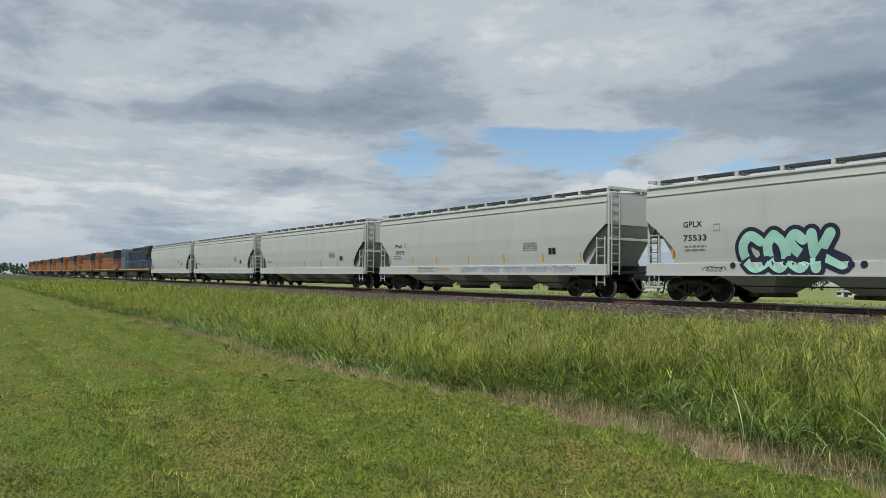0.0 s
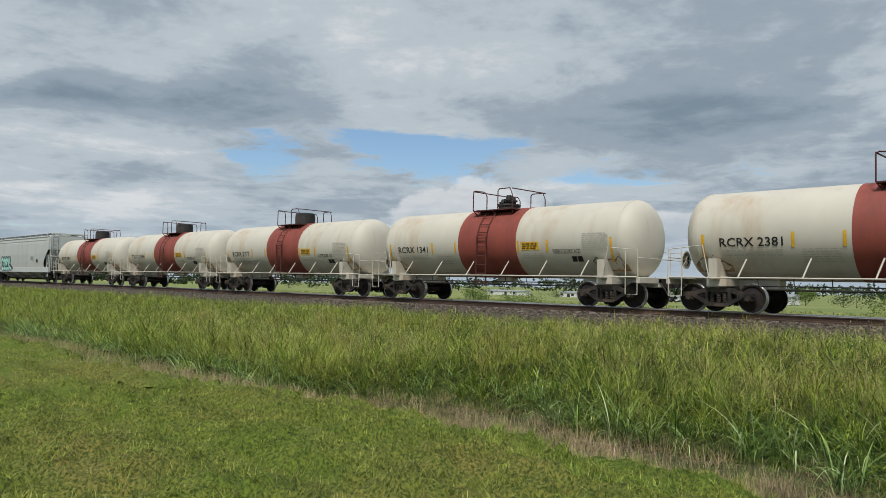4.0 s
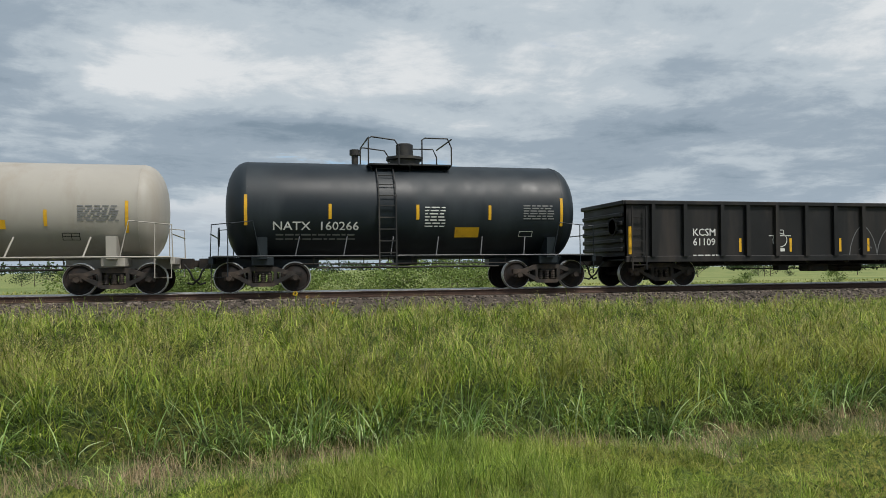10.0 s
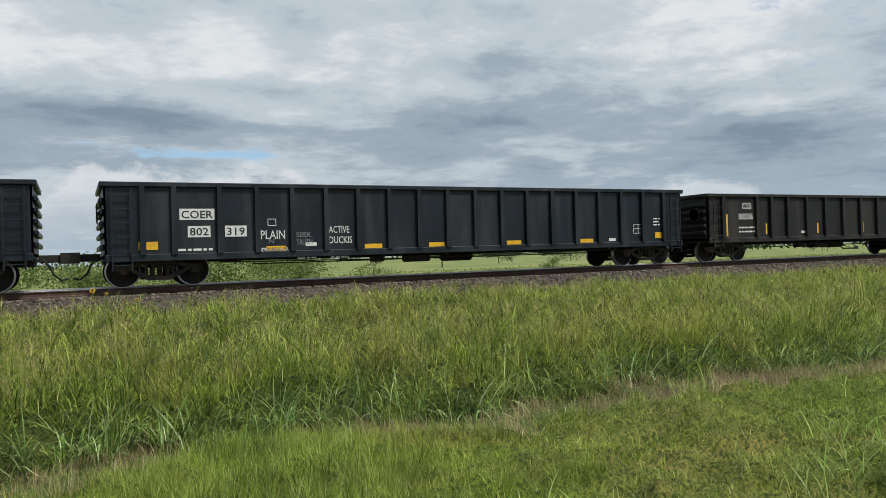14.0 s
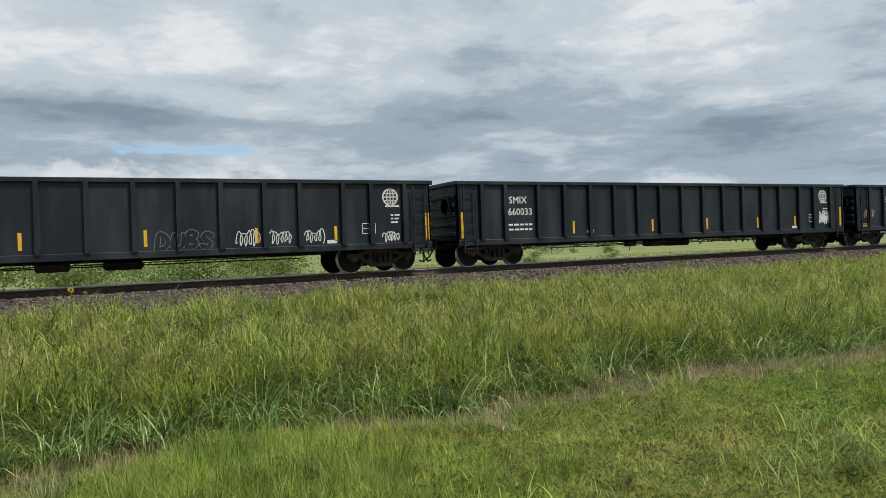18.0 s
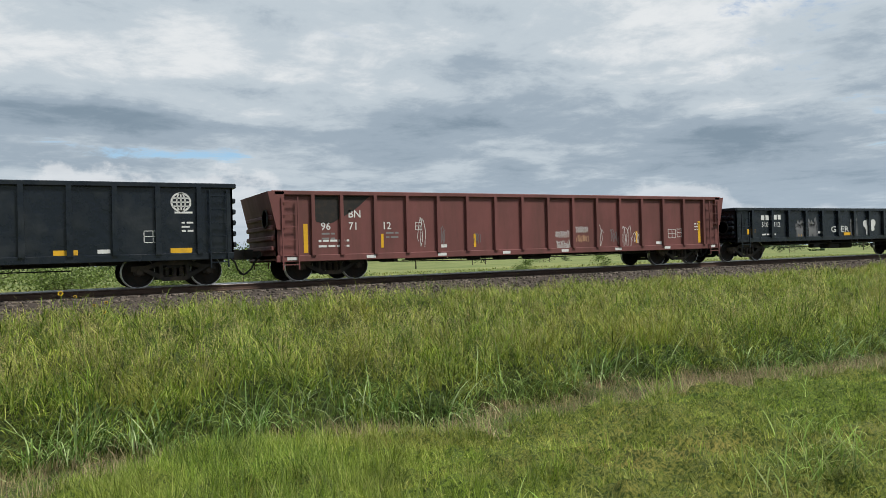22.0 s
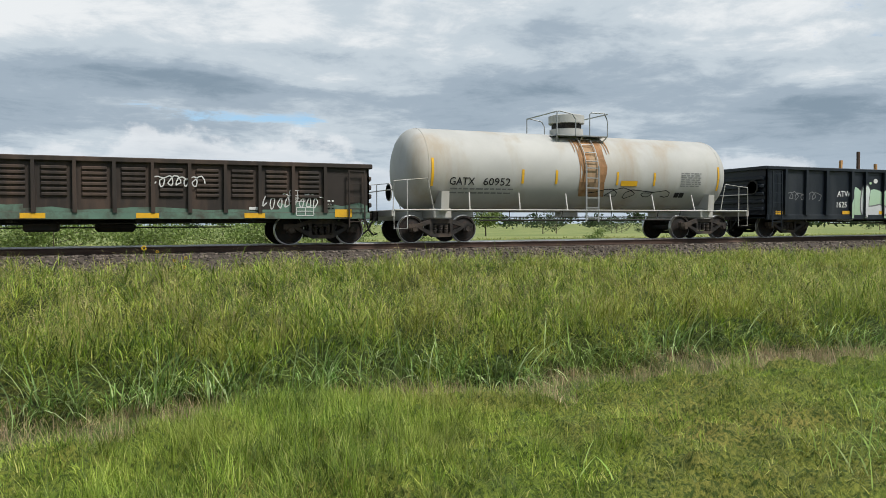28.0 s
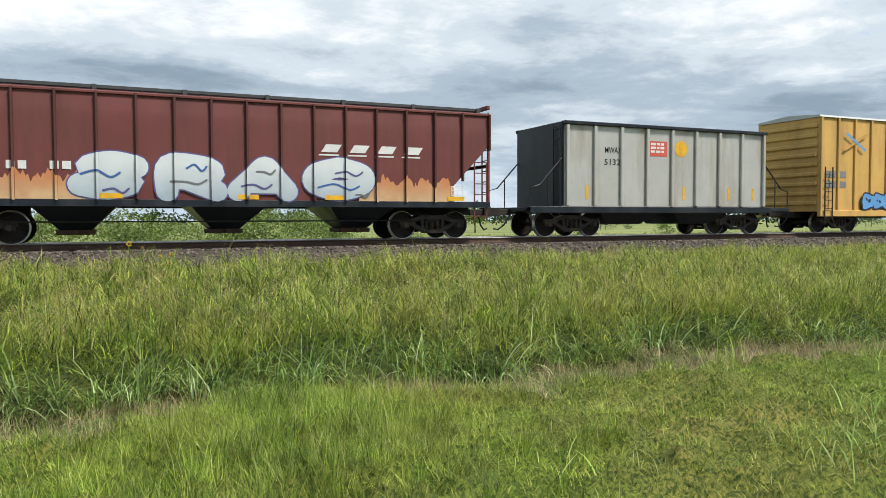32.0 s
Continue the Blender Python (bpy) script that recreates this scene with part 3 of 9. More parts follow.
def turf(name, tone, dry, rough=0.55):
    """Grass blades: every blade takes its own tone, and patches of the ground theirs."""
    m = bpy.data.materials.new(name)
    m.use_nodes = True
    nt = m.node_tree
    b = nt.nodes["Principled BSDF"]
    N, link = nt.nodes.new, nt.links.new
    b.inputs["Roughness"].default_value = rough
    b.inputs["Specular IOR Level"].default_value = 0.35
    geo, co = N("ShaderNodeNewGeometry"), N("ShaderNodeTexCoord")
    ramp = N("ShaderNodeValToRGB")
    stops = [(0.0, tone[0]), (0.35, tone[1]), (0.75, tone[2]), (1.0, tone[3])]
    while len(ramp.color_ramp.elements) < 4:
        ramp.color_ramp.elements.new(0.5)
    for e, (p, c) in zip(ramp.color_ramp.elements, stops):
        e.position, e.color = p, (*c, 1)
    link(geo.outputs["Random Per Island"], ramp.inputs[0])
    n = N("ShaderNodeTexNoise")
    n.inputs["Scale"].default_value, n.inputs["Detail"].default_value = 0.55, 5
    link(co.outputs["Object"], n.inputs[0])
    r = N("ShaderNodeMapRange")
    r.inputs[1].default_value, r.inputs[2].default_value = 0.48, 0.70
    r.inputs[3].default_value, r.inputs[4].default_value = 0.0, 0.75
    link(n.outputs[0], r.inputs[0])
    mx = N("ShaderNodeMix")
    mx.data_type = "RGBA"
    link(r.outputs[0], mx.inputs[0])
    link(ramp.outputs[0], mx.inputs[6])
    mx.inputs[7].default_value = (*dry, 1)
    # tussocks differ in tone
    tn, tm = N("ShaderNodeTexNoise"), N("ShaderNodeMapRange")
    tn.inputs["Scale"].default_value, tn.inputs["Detail"].default_value = 2.6, 3
    link(co.outputs["Object"], tn.inputs[0])
    for i, q in enumerate((0.33, 0.67, 0.50, 1.42)):
        tm.inputs[i + 1].default_value = q
    link(tn.outputs[0], tm.inputs[0])
    tone_mix = N("ShaderNodeVectorMath")
    tone_mix.operation = "SCALE"
    link(mx.outputs[2], tone_mix.inputs[0])
    link(tm.outputs[0], tone_mix.inputs[3])
    link(tone_mix.outputs[0], b.inputs["Base Color"])
    # thin leaves let some light through
    tr = N("ShaderNodeBsdfTranslucent")
    link(tone_mix.outputs[0], tr.inputs[0])
    ms = N("ShaderNodeMixShader")
    ms.inputs[0].default_value = 0.30
    link(b.outputs[0], ms.inputs[1])
    link(tr.outputs[0], ms.inputs[2])
    link(ms.outputs[0], nt.nodes["Material Output"].inputs[0])
    return m


def matted(name, deep, mean, dry, scale):
    """Grass seen as one thick mat: fine fibres, the shade in their gaps painted as a dark tone, and broad patches that
    are greener or drier.
    """
    m = bpy.data.materials.new(name)
    m.use_nodes = True
    nt = m.node_tree
    b = nt.nodes["Principled BSDF"]
    N, link = nt.nodes.new, nt.links.new
    b.inputs["Roughness"].default_value, b.inputs["Specular IOR Level"].default_value = 0.75, 0.2
    co = N("ShaderNodeTexCoord")

    def field(s, detail, stretch=(1, 1, 1)):
        mp, n = N("ShaderNodeMapping"), N("ShaderNodeTexNoise")
        mp.inputs["Scale"].default_value = stretch
        n.inputs["Scale"].default_value, n.inputs["Detail"].default_value, n.inputs["Roughness"].default_value = s, detail, 0.65
        link(co.outputs["Object"], mp.inputs[0])
        link(mp.outputs[0], n.inputs[0])
        return n.outputs[0]

    def span(v, a, c):
        r = N("ShaderNodeMapRange")
        r.inputs[1].default_value, r.inputs[2].default_value = a, c
        link(v, r.inputs[0])
        return r.outputs[0]

    def blend(f, a, c):
        x = N("ShaderNodeMix")
        x.data_type = "RGBA"
        link(f, x.inputs[0])
        for k, q in ((6, a), (7, c)):
            if isinstance(q, tuple):
                x.inputs[k].default_value = (*q, 1)
            else:
                link(q, x.inputs[k])
        return x.outputs[2]

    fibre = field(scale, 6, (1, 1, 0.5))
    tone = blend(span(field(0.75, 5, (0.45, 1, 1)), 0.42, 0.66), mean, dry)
    # deep stands for the shade down between the fibres
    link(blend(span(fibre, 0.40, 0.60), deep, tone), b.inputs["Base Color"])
    bn = N("ShaderNodeBump")
    bn.inputs["Strength"].default_value, bn.inputs["Distance"].default_value = 1.0, 0.03
    link(fibre, bn.inputs["Height"])
    link(bn.outputs[0], b.inputs["Normal"])
    return m


def blades(x, y, z, height, width, lean, seed, segs=2, droop=0.5):
    """Arrays of blade roots to strips that taper and bend over: vertices and faces."""
    r = np.random.RandomState(seed)
    n = len(x)
    head = r.rand(n) * 2 * np.pi
    side = np.stack([np.cos(head), np.sin(head)], 1)
    fall = head + np.pi / 2 + r.normal(0, 0.5, n)
    go = np.stack([np.cos(fall), np.sin(fall)], 1)
    rows = []
    for s in range(segs + 1):
        t = s / segs
        out = (lean * t + droop * lean * t * t * 1.5) * height
        up = height * (t - 0.35 * droop * lean * t * t)
        w = width * (1 - 0.75 * t ** 1.5) * 0.5 if s < segs else width * 0
        px, py, pz = x + go[:, 0] * out, y + go[:, 1] * out, z + up
        if s < segs:
            rows.append(np.stack([px - side[:, 0] * w, py - side[:, 1] * w, pz], 1))
            rows.append(np.stack([px + side[:, 0] * w, py + side[:, 1] * w, pz], 1))
        else:
            rows.append(np.stack([px, py, pz], 1))
    k = len(rows)
    v = np.stack(rows, 1).reshape(-1, 3)
    base = np.arange(n)[:, None] * k
    quads = [base + np.array([[2 * s, 2 * s + 1, 2 * s + 3, 2 * s + 2]]) for s in range(segs - 1)]
    tris = base + np.array([[2 * segs - 2, 2 * segs - 1, 2 * segs]])
    return v, ([np.concatenate(quads)] if quads else []) + [tris]


def arching(x, y, z, length, width, start, bend, seed, segs=4, toward=None):
    """Blades that leave the root at an angle from the upright and bow over by a further angle, in radians."""
    r = np.random.RandomState(seed)
    n = len(x)
    head = r.rand(n) * 2 * np.pi if toward is None else toward
    gx, gy = np.cos(head), np.sin(head)
    twist = head + np.pi / 2 + r.normal(0, 0.35, n)
    sx, sy = np.cos(twist), np.sin(twist)
    rows, out, up = [], np.zeros(n), np.zeros(n)
    step = length / segs
    for s in range(segs + 1):
        t = s / segs
        px, py, pz = x + gx * out, y + gy * out, np.maximum(z + up, z + 0.01 * s)
        w = width * 0.5 * min(1.0, 0.65 + t) * (1 - t ** 2.2)
        if s < segs:
            rows.append(np.stack([px - sx * w, py - sy * w, pz], 1))
            rows.append(np.stack([px + sx * w, py + sy * w, pz], 1))
        else:
            rows.append(np.stack([px, py, pz], 1))
        a = start + bend * ((s + 0.5) / segs) ** 0.9
        out, up = out + step * np.sin(a), up + step * np.cos(a)
    k = len(rows)
    v = np.stack(rows, 1).reshape(-1, 3)
    base = np.arange(n)[:, None] * k
    quads = [base + np.array([[2 * s, 2 * s + 1, 2 * s + 3, 2 * s + 2]]) for s in range(segs - 1)]
    tris = base + np.array([[2 * segs - 2, 2 * segs - 1, 2 * segs]])
    return v, ([np.concatenate(quads)] if quads else []) + [tris]


def merge(parts):
    vs, fs, o = [], [], 0
    for v, f in parts:
        vs.append(v)
        fs += [q + o for q in f]
        o += len(v)
    return np.concatenate(vs), fs


def scatter(n, x0, x1, y0, y1, seed, near=None):
    """Random roots in a strip; near = (x, y, d): thinner with distance from that place."""
    r = np.random.RandomState(seed)
    x, y = r.uniform(x0, x1, n), r.uniform(y0, y1, n)
    if near:
        keep = r.rand(n) < np.minimum(1, (near[2] / np.hypot(x - near[0], y - near[1])) ** 1.6)
        x, y = x[keep], y[keep]
    return x, y


def build_ground():
    # one sheet to the horizon, finer close by
    gx = np.concatenate([[-3000, -1500, -800, -450], np.arange(-300, -70, 15), np.arange(-70, 60, 0.8), np.arange(60, 300, 15), [450, 800, 1500, 3000]])
    gy = np.concatenate([[-3000, -1000, -300, -100, -40, -20], np.arange(-10, 34, 0.5), np.arange(34, 120, 6), [150, 220, 350, 600, 1000, 1800, 3500]])
    X, Y = np.meshgrid(gx, gy, indexing="ij")
    Z = ground_height(X, Y) - 0.03
    v = np.stack([X, Y, Z], -1).reshape(-1, 3)
    nx, ny = len(gx), len(gy)
    i = (np.arange(nx - 1)[:, None] * ny + np.arange(ny - 1)[None]).ravel()
    f = np.stack([i, i + ny, i + ny + 1, i + 1], 1)
    me = quick_mesh("ground", v, [f], [ground_material()])
    me.shade_smooth()
    thing("ground", me, None, "grassy ground with a shallow ditch beside the railway", "ground", kind="structure")


def mat_mesh(xs, ys, top, inside):
    """A dense matted layer: a sheet at the height that top gives over the soil, sunk into it outside."""
    X, Y = np.meshgrid(xs, ys, indexing="ij")
    Z = ground_height(X, Y) + np.where(inside(X, Y), top(X, Y), -0.12)
    nx, ny = len(xs), len(ys)
    i = (np.arange(nx - 1)[:, None] * ny + np.arange(ny - 1)[None]).ravel()
    f = np.stack([i, i + ny, i + ny + 1, i + 1], 1)
    keep = inside(X, Y).ravel()
    f = f[keep[f].any(1)]
    return np.stack([X, Y, Z], -1).reshape(-1, 3), [f]


def fountain(x, y, count, spread, seed):
    """Tufts: each place becomes about count roots that lean away from its middle. Roots, tuft numbers, headings."""
    r = np.random.RandomState(seed)
    k = np.repeat(np.arange(len(x)), r.poisson(count, len(x)))
    dx, dy = r.normal(0, spread, len(k)), r.normal(0, spread, len(k))
    return x[k] + dx, y[k] + dy, k, np.arctan2(dy, dx) + r.normal(0, 0.55, len(k))


def build_grass():
    lawn = turf("mown_grass", [(0.085, 0.128, 0.017), (0.18, 0.245, 0.029), (0.285, 0.345, 0.048), (0.47, 0.45, 0.14)], (0.34, 0.285, 0.075))
    soft = turf("soft_bright_grass", [(0.055, 0.105, 0.012), (0.165, 0.255, 0.027), (0.28, 0.38, 0.050), (0.46, 0.48, 0.14)], (0.29, 0.31, 0.055))
    tall = turf("tall_green_grass", [(0.028, 0.058, 0.007), (0.145, 0.235, 0.020), (0.30, 0.39, 0.046), (0.48, 0.48, 0.13)], (0.36, 0.335, 0.065))
    reed = turf("broad_blue_green_grass", [(0.04, 0.09, 0.018), (0.14, 0.25, 0.055), (0.31, 0.45, 0.14), (0.58, 0.68, 0.36)], (0.24, 0.33, 0.07))
    dull = turf("thin_dull_grass", [(0.08, 0.135, 0.026), (0.16, 0.23, 0.044), (0.25, 0.31, 0.075), (0.40, 0.38, 0.15)], (0.27, 0.25, 0.085))
    straw = turf("dry_straw", [(0.19, 0.125, 0.070), (0.37, 0.265, 0.16), (0.56, 0.43, 0.28), (0.30, 0.27, 0.11)], (0.36, 0.27, 0.155))
    seed_head = turf("pale_seed_heads", [(0.36, 0.34, 0.10), (0.54, 0.47, 0.19), (0.68, 0.57, 0.29), (0.52, 0.34, 0.18)], (0.48, 0.41, 0.19))
    gh = ground_height
    out = []
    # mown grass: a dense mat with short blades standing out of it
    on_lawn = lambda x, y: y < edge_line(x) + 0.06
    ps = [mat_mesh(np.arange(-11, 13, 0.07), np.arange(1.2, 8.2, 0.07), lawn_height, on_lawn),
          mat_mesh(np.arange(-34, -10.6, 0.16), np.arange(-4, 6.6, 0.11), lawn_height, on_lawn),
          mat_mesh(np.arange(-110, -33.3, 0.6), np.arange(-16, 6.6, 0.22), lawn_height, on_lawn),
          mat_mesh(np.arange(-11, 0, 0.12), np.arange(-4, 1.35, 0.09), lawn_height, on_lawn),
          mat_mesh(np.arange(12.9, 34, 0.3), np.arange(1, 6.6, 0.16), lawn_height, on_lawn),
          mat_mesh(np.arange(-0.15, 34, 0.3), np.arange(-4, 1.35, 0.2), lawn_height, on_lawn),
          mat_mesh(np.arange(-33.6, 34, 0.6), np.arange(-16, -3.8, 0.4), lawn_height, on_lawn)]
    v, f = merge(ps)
    # the first colour paints the shade between the short blades
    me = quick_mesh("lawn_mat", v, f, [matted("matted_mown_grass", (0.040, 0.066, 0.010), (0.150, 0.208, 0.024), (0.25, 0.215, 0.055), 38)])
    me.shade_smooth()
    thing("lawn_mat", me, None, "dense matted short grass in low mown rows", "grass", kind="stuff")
    p = []
    for k, (n, x0, x1, y0, y1, count, hh, ww, segs, spread) in enumerate((
            (19000, -11, 12, 1.4, 8.0, 10, 0.095, 0.0066, 2, 0.04), (13500, -34, -10, -4, 6.6, 10, 0.11, 0.0115, 1, 0.06), (4600, -10, -0.5, -3.5, 1.3, 10, 0.095, 0.0072, 1, 0.04),
            (9000, -95, -33, -14, 6.4, 9, 0.14, 0.026, 1, 0.2), (2800, 11, 30, 0, 6.4, 10, 0.12, 0.014, 1, 0.1))):
        x, y = scatter(n, x0, x1, y0, y1, 20 + k)
        keep = y < edge_line(x) + np.random.RandomState(k).normal(0, 0.12, len(x))
        x, y, j, to = fountain(x[keep], y[keep], count, spread, 30 + k)
        r = np.random.RandomState(40 + k)
        h = hh * r.uniform(0.5, 1.3, len(x)) * (1 + 0.3 * wave(x, y, 0.9, 55))
        p.append(arching(x, y, gh(x, y) + lawn_height(x, y) - 0.025, h, ww * r.uniform(0.6, 1.3, len(x)), r.uniform(0.1, 0.8, len(x)), r.uniform(0.2, 1.5, len(x)), 60 + k, segs, toward=to))
    v, f = merge(p)
    out.append(("lawn_grass", v, f, lawn, "short mown yellow-green grass, tufted and uneven"))
    # long soft tufts, bright green
    x, y = scatter(30000, -10, 9, 2.6, 8.0, 70)
    r = np.random.RandomState(72)
    g = soft_tufts(x, y)
    keep = (g > 0.12) & (r.rand(len(x)) < g * 1.4)
    x, y, j, to = fountain(x[keep], y[keep], 13, 0.045, 75)
    g = soft_tufts(x, y)
    m = len(x)
    v, f = arching(x, y, gh(x, y) + lawn_height(x, y) * 0.6, (0.07 + 0.20 * g) * r.uniform(0.4, 1.2, m) * (1 + 0.45 * wave(x, y, 0.45, 76)), r.uniform(0.003, 0.006, m), np.abs(r.normal(0.15, 0.25, m)), r.uniform(0.1, 1.3, m), 73, 2, toward=to)
    out.append(("edge_grass", v, f, soft, "bright green long soft tufts along the mown edge"))
    # tall grass of the ditch and the bank: a dense body, its inner shade painted dark, under bowed leaves
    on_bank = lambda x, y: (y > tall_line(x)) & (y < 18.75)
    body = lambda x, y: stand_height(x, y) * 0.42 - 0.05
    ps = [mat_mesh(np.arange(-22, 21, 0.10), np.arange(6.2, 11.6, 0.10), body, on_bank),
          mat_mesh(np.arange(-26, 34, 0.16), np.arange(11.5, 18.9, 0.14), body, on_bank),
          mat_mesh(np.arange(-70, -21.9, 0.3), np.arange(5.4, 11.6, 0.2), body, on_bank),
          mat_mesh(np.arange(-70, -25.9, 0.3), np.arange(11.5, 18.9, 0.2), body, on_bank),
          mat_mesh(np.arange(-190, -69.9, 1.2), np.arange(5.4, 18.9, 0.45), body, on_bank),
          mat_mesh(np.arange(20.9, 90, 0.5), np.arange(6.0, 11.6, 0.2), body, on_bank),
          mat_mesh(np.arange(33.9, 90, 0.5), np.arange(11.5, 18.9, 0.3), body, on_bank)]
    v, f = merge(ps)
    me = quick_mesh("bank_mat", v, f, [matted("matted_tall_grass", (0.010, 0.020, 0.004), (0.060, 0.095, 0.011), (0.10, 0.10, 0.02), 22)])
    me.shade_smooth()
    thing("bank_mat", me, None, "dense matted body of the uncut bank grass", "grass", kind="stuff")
    p, q = [], []
    for k, (n, x0, x1, y0, y1, count, ww, segs, spread, long) in enumerate((
            (6800, -22, 20, 6.2, 11.2, 15, 0.0112, 3, 0.055, 0.34), (11800, -26, 34, 11.0, 18.9, 12, 0.0150, 2, 0.07, 0.30),
            (6200, -62, -21, 5.2, 18.9, 14, 0.0125, 2, 0.12, 0.36), (2500, -150, -60, 5.0, 18.9, 10, 0.06, 2, 0.25, 0.5), (2300, 20, 78, 5.6, 18.9, 11, 0.020, 2, 0.15, 0.36))):
        x, y = scatter(n, x0, x1, y0, y1, 80 + k)
        r = np.random.RandomState(90 + k)
        keep = (y > tall_line(x) + 0.05) & (r.rand(len(x)) < 1 - 0.85 * smooth_step(18.0, 18.8, y + 0.5 * wave(x, y * 0, 2.2, 88)))
        x, y, j, to = fountain(x[keep], y[keep], count, spread, 95 + k)
        d = y - tall_line(x)
        s = stand_height(x, y)
        m = len(x)
        low = s * r.uniform(0.25, 0.95, m)
        front = d < 0.9
        low = np.where(front, s * r.uniform(0.15, 0.95, m), low)
        to = np.where(front & (r.rand(m) < 0.5), r.normal(-1.57, 0.7, m), to)
        leaf = long * r.uniform(0.55, 1.25, m) * np.sqrt(s / 0.5)
        p.append(arching(x, y, gh(x, y) + low - 0.03, leaf, ww * r.uniform(0.6, 1.35, m), np.abs(r.normal(0.45, 0.35, m)), np.clip(r.gamma(4.0, 0.34, m), 0.2, 2.3), 110 + k, segs, toward=to))
        # small curled seed heads on thin stalks, thickest in the middle of the bank
        g = np.clip(0.5 + 0.8 * wave(x, y, 2.1, 93), 0.05, 1.4) * smooth_step(0.6, 1.6, d) * (1 - 0.6 * smooth_step(5.5, 8.5, d))
        u = r.rand(m) < (0.37 if k < 2 else 0.14) * g
        m = int(u.sum())
        xs, ys, top, tt = x[u], y[u], s[u] * r.uniform(0.95, 1.25, m) + 0.04, r.rand(m) * 6.283
        base = gh(xs, ys)
        q.append(arching(xs, ys, base + top * 0.55, top * 0.5, np.full(m, ww * 0.4), np.abs(r.normal(0.1, 0.12, m)), np.full(m, 0.3), 120 + k, 1, toward=tt))
        for i in range(4):
            ox = top * 0.08 + 0.012 * i
            q.append(arching(xs + ox * np.cos(tt), ys + ox * np.sin(tt), base + top - 0.02 - 0.025 * i, r.uniform(0.06, 0.13, m), np.full(m, ww * 0.80), r.uniform(0.5, 1.4, m), r.uniform(0.8, 2.0, m), 130 + k + 9 * i, 1, toward=tt + r.normal(0, 1.2, m)))
    v, f = merge(p)
    out.append(("tall_grass", v, f, tall, "tall green uncut grass filling the ditch and bank"))
    v, f = merge(q)
    out.append(("seed_grass", v, f, seed_head, "pale curled seed heads over the tall grass"))
    # broad arching blades in clumps along the front of the tall grass
    x, y = scatter(4700, -26, 18, 6.2, 11.2, 140)
    d = y - tall_line(x)
    r = np.random.RandomState(141)
    keep = (d > -0.25) & (d < 1.5) & (wave(x, y, 1.4, 142) + 0.5 * wave(x, y, 4.0, 147) > -0.25) & (r.rand(len(x)) < 1.0 - 0.55 * d)
    x, y, j, to = fountain(x[keep], y[keep], 8, 0.06, 146)
    m = len(x)
    to = np.where(r.rand(m) < 0.45, r.normal(-1.57, 0.9, m), to)
    v, f = arching(x, y, gh(x, y) + 0.1 * r.rand(m), r.uniform(0.35, 1.0, m), r.uniform(0.009, 0.021, m), np.abs(r.normal(0.22, 0.22, m)), np.clip(r.gamma(6, 0.30, m), 0.7, 2.7), 143, 6, toward=to)
    out.append(("broad_grass", v, f, reed, "broad arching blue-green grass blades at the ditch"))
    # single clumps of tall pale weeds on the lawn, some with a stalk
    p = []
    for i, (cx, cy, n, hh, rad) in enumerate(((4.6, 3.15, 60, 0.46, 0.18), (5.1, 3.35, 52, 0.44, 0.20), (5.6, 3.7, 40, 0.42, 0.2), (4.05, 3.0, 20, 0.32, 0.12), (2.05, 3.85, 14, 0.34, 0.12), (2.6, 3.6, 12, 0.32, 0.10), (2.2, 6.6, 26, 0.45, 0.2), (-1.2, 6.9, 22, 0.45, 0.2), (6.6, 6.6, 26, 0.5, 0.2))):
        x, y = r.normal(cx, rad, n), r.normal(cy, rad, n)
        p.append(arching(x, y, gh(x, y) + 0.04, hh * r.uniform(0.4, 1.1, n), r.uniform(0.007, 0.015, n), np.abs(r.normal(0.12, 0.22, n)), r.uniform(0.4, 2.3, n), 145 + i, 6))
    n = 16
    x, y = np.array([4.35, 4.5, 4.22, 4.9, 5.0, 3.2, 4.1, 5.2, 6.0, 7.0, -2.4, 2.3, 3.4, 8.2, 6.4, 4.7]), np.array([3.22, 3.1, 3.4, 3.4, 3.6, 8.6, 8.7, 8.9, 8.6, 8.8, 8.8, 8.9, 9.2, 8.6, 6.4, 6.6])
    hh = np.where(np.arange(n) < 5, r.uniform(0.50, 0.72, n), r.uniform(0.70, 1.0, n))
    p.append(arching(x, y, gh(x, y), hh, np.full(n, 0.007), np.abs(r.normal(0.02, 0.04, n)), np.full(n, 0.12), 191, 4))
    for i in range(7):
        p.append(arching(x, y, gh(x, y) + hh * (0.80 + 0.025 * i), r.uniform(0.05, 0.10, n), np.full(n, 0.007), r.uniform(0.3, 0.8, n), np.full(n, 0.6), 192 + i, 2))
    v, f = merge(p)
    weed = turf("pale_weed_leaves", [(0.16, 0.27, 0.05), (0.25, 0.37, 0.07), (0.34, 0.45, 0.12), (0.46, 0.50, 0.20)], (0.30, 0.38, 0.09))
    out.append(("lawn_weeds", v, f, weed, "single tufts of taller pale weeds and thin stalks"))
    # dry straw and thin grass in the bare strip between
    p, q = [], []
    x, y = scatter(17000, -30, 26, 4.6, 10.4, 150)
    d, t = y - edge_line(x), tall_line(x) - y
    bare = wave(x, y * 1.8, 2.6, 95) + 0.6 * wave(x, y, 0.9, 96) + 0.05
    for cx, wide, k in ((-6.6, 1.8, 1.5), (-10.6, 1.2, 0.9), (-13.2, 0.9, 0.9), (-2.7, 0.7, 0.9), (0.4, 0.8, 0.8), (8.2, 1.6, 0.8), (3.1, 0.6, 0.6)):
        bare = bare + k * np.exp(-((x - cx) / wide) ** 2)
    r = np.random.RandomState(151)
    keep = (d > -0.10) & (t > -0.35) & (bare > 0.30)
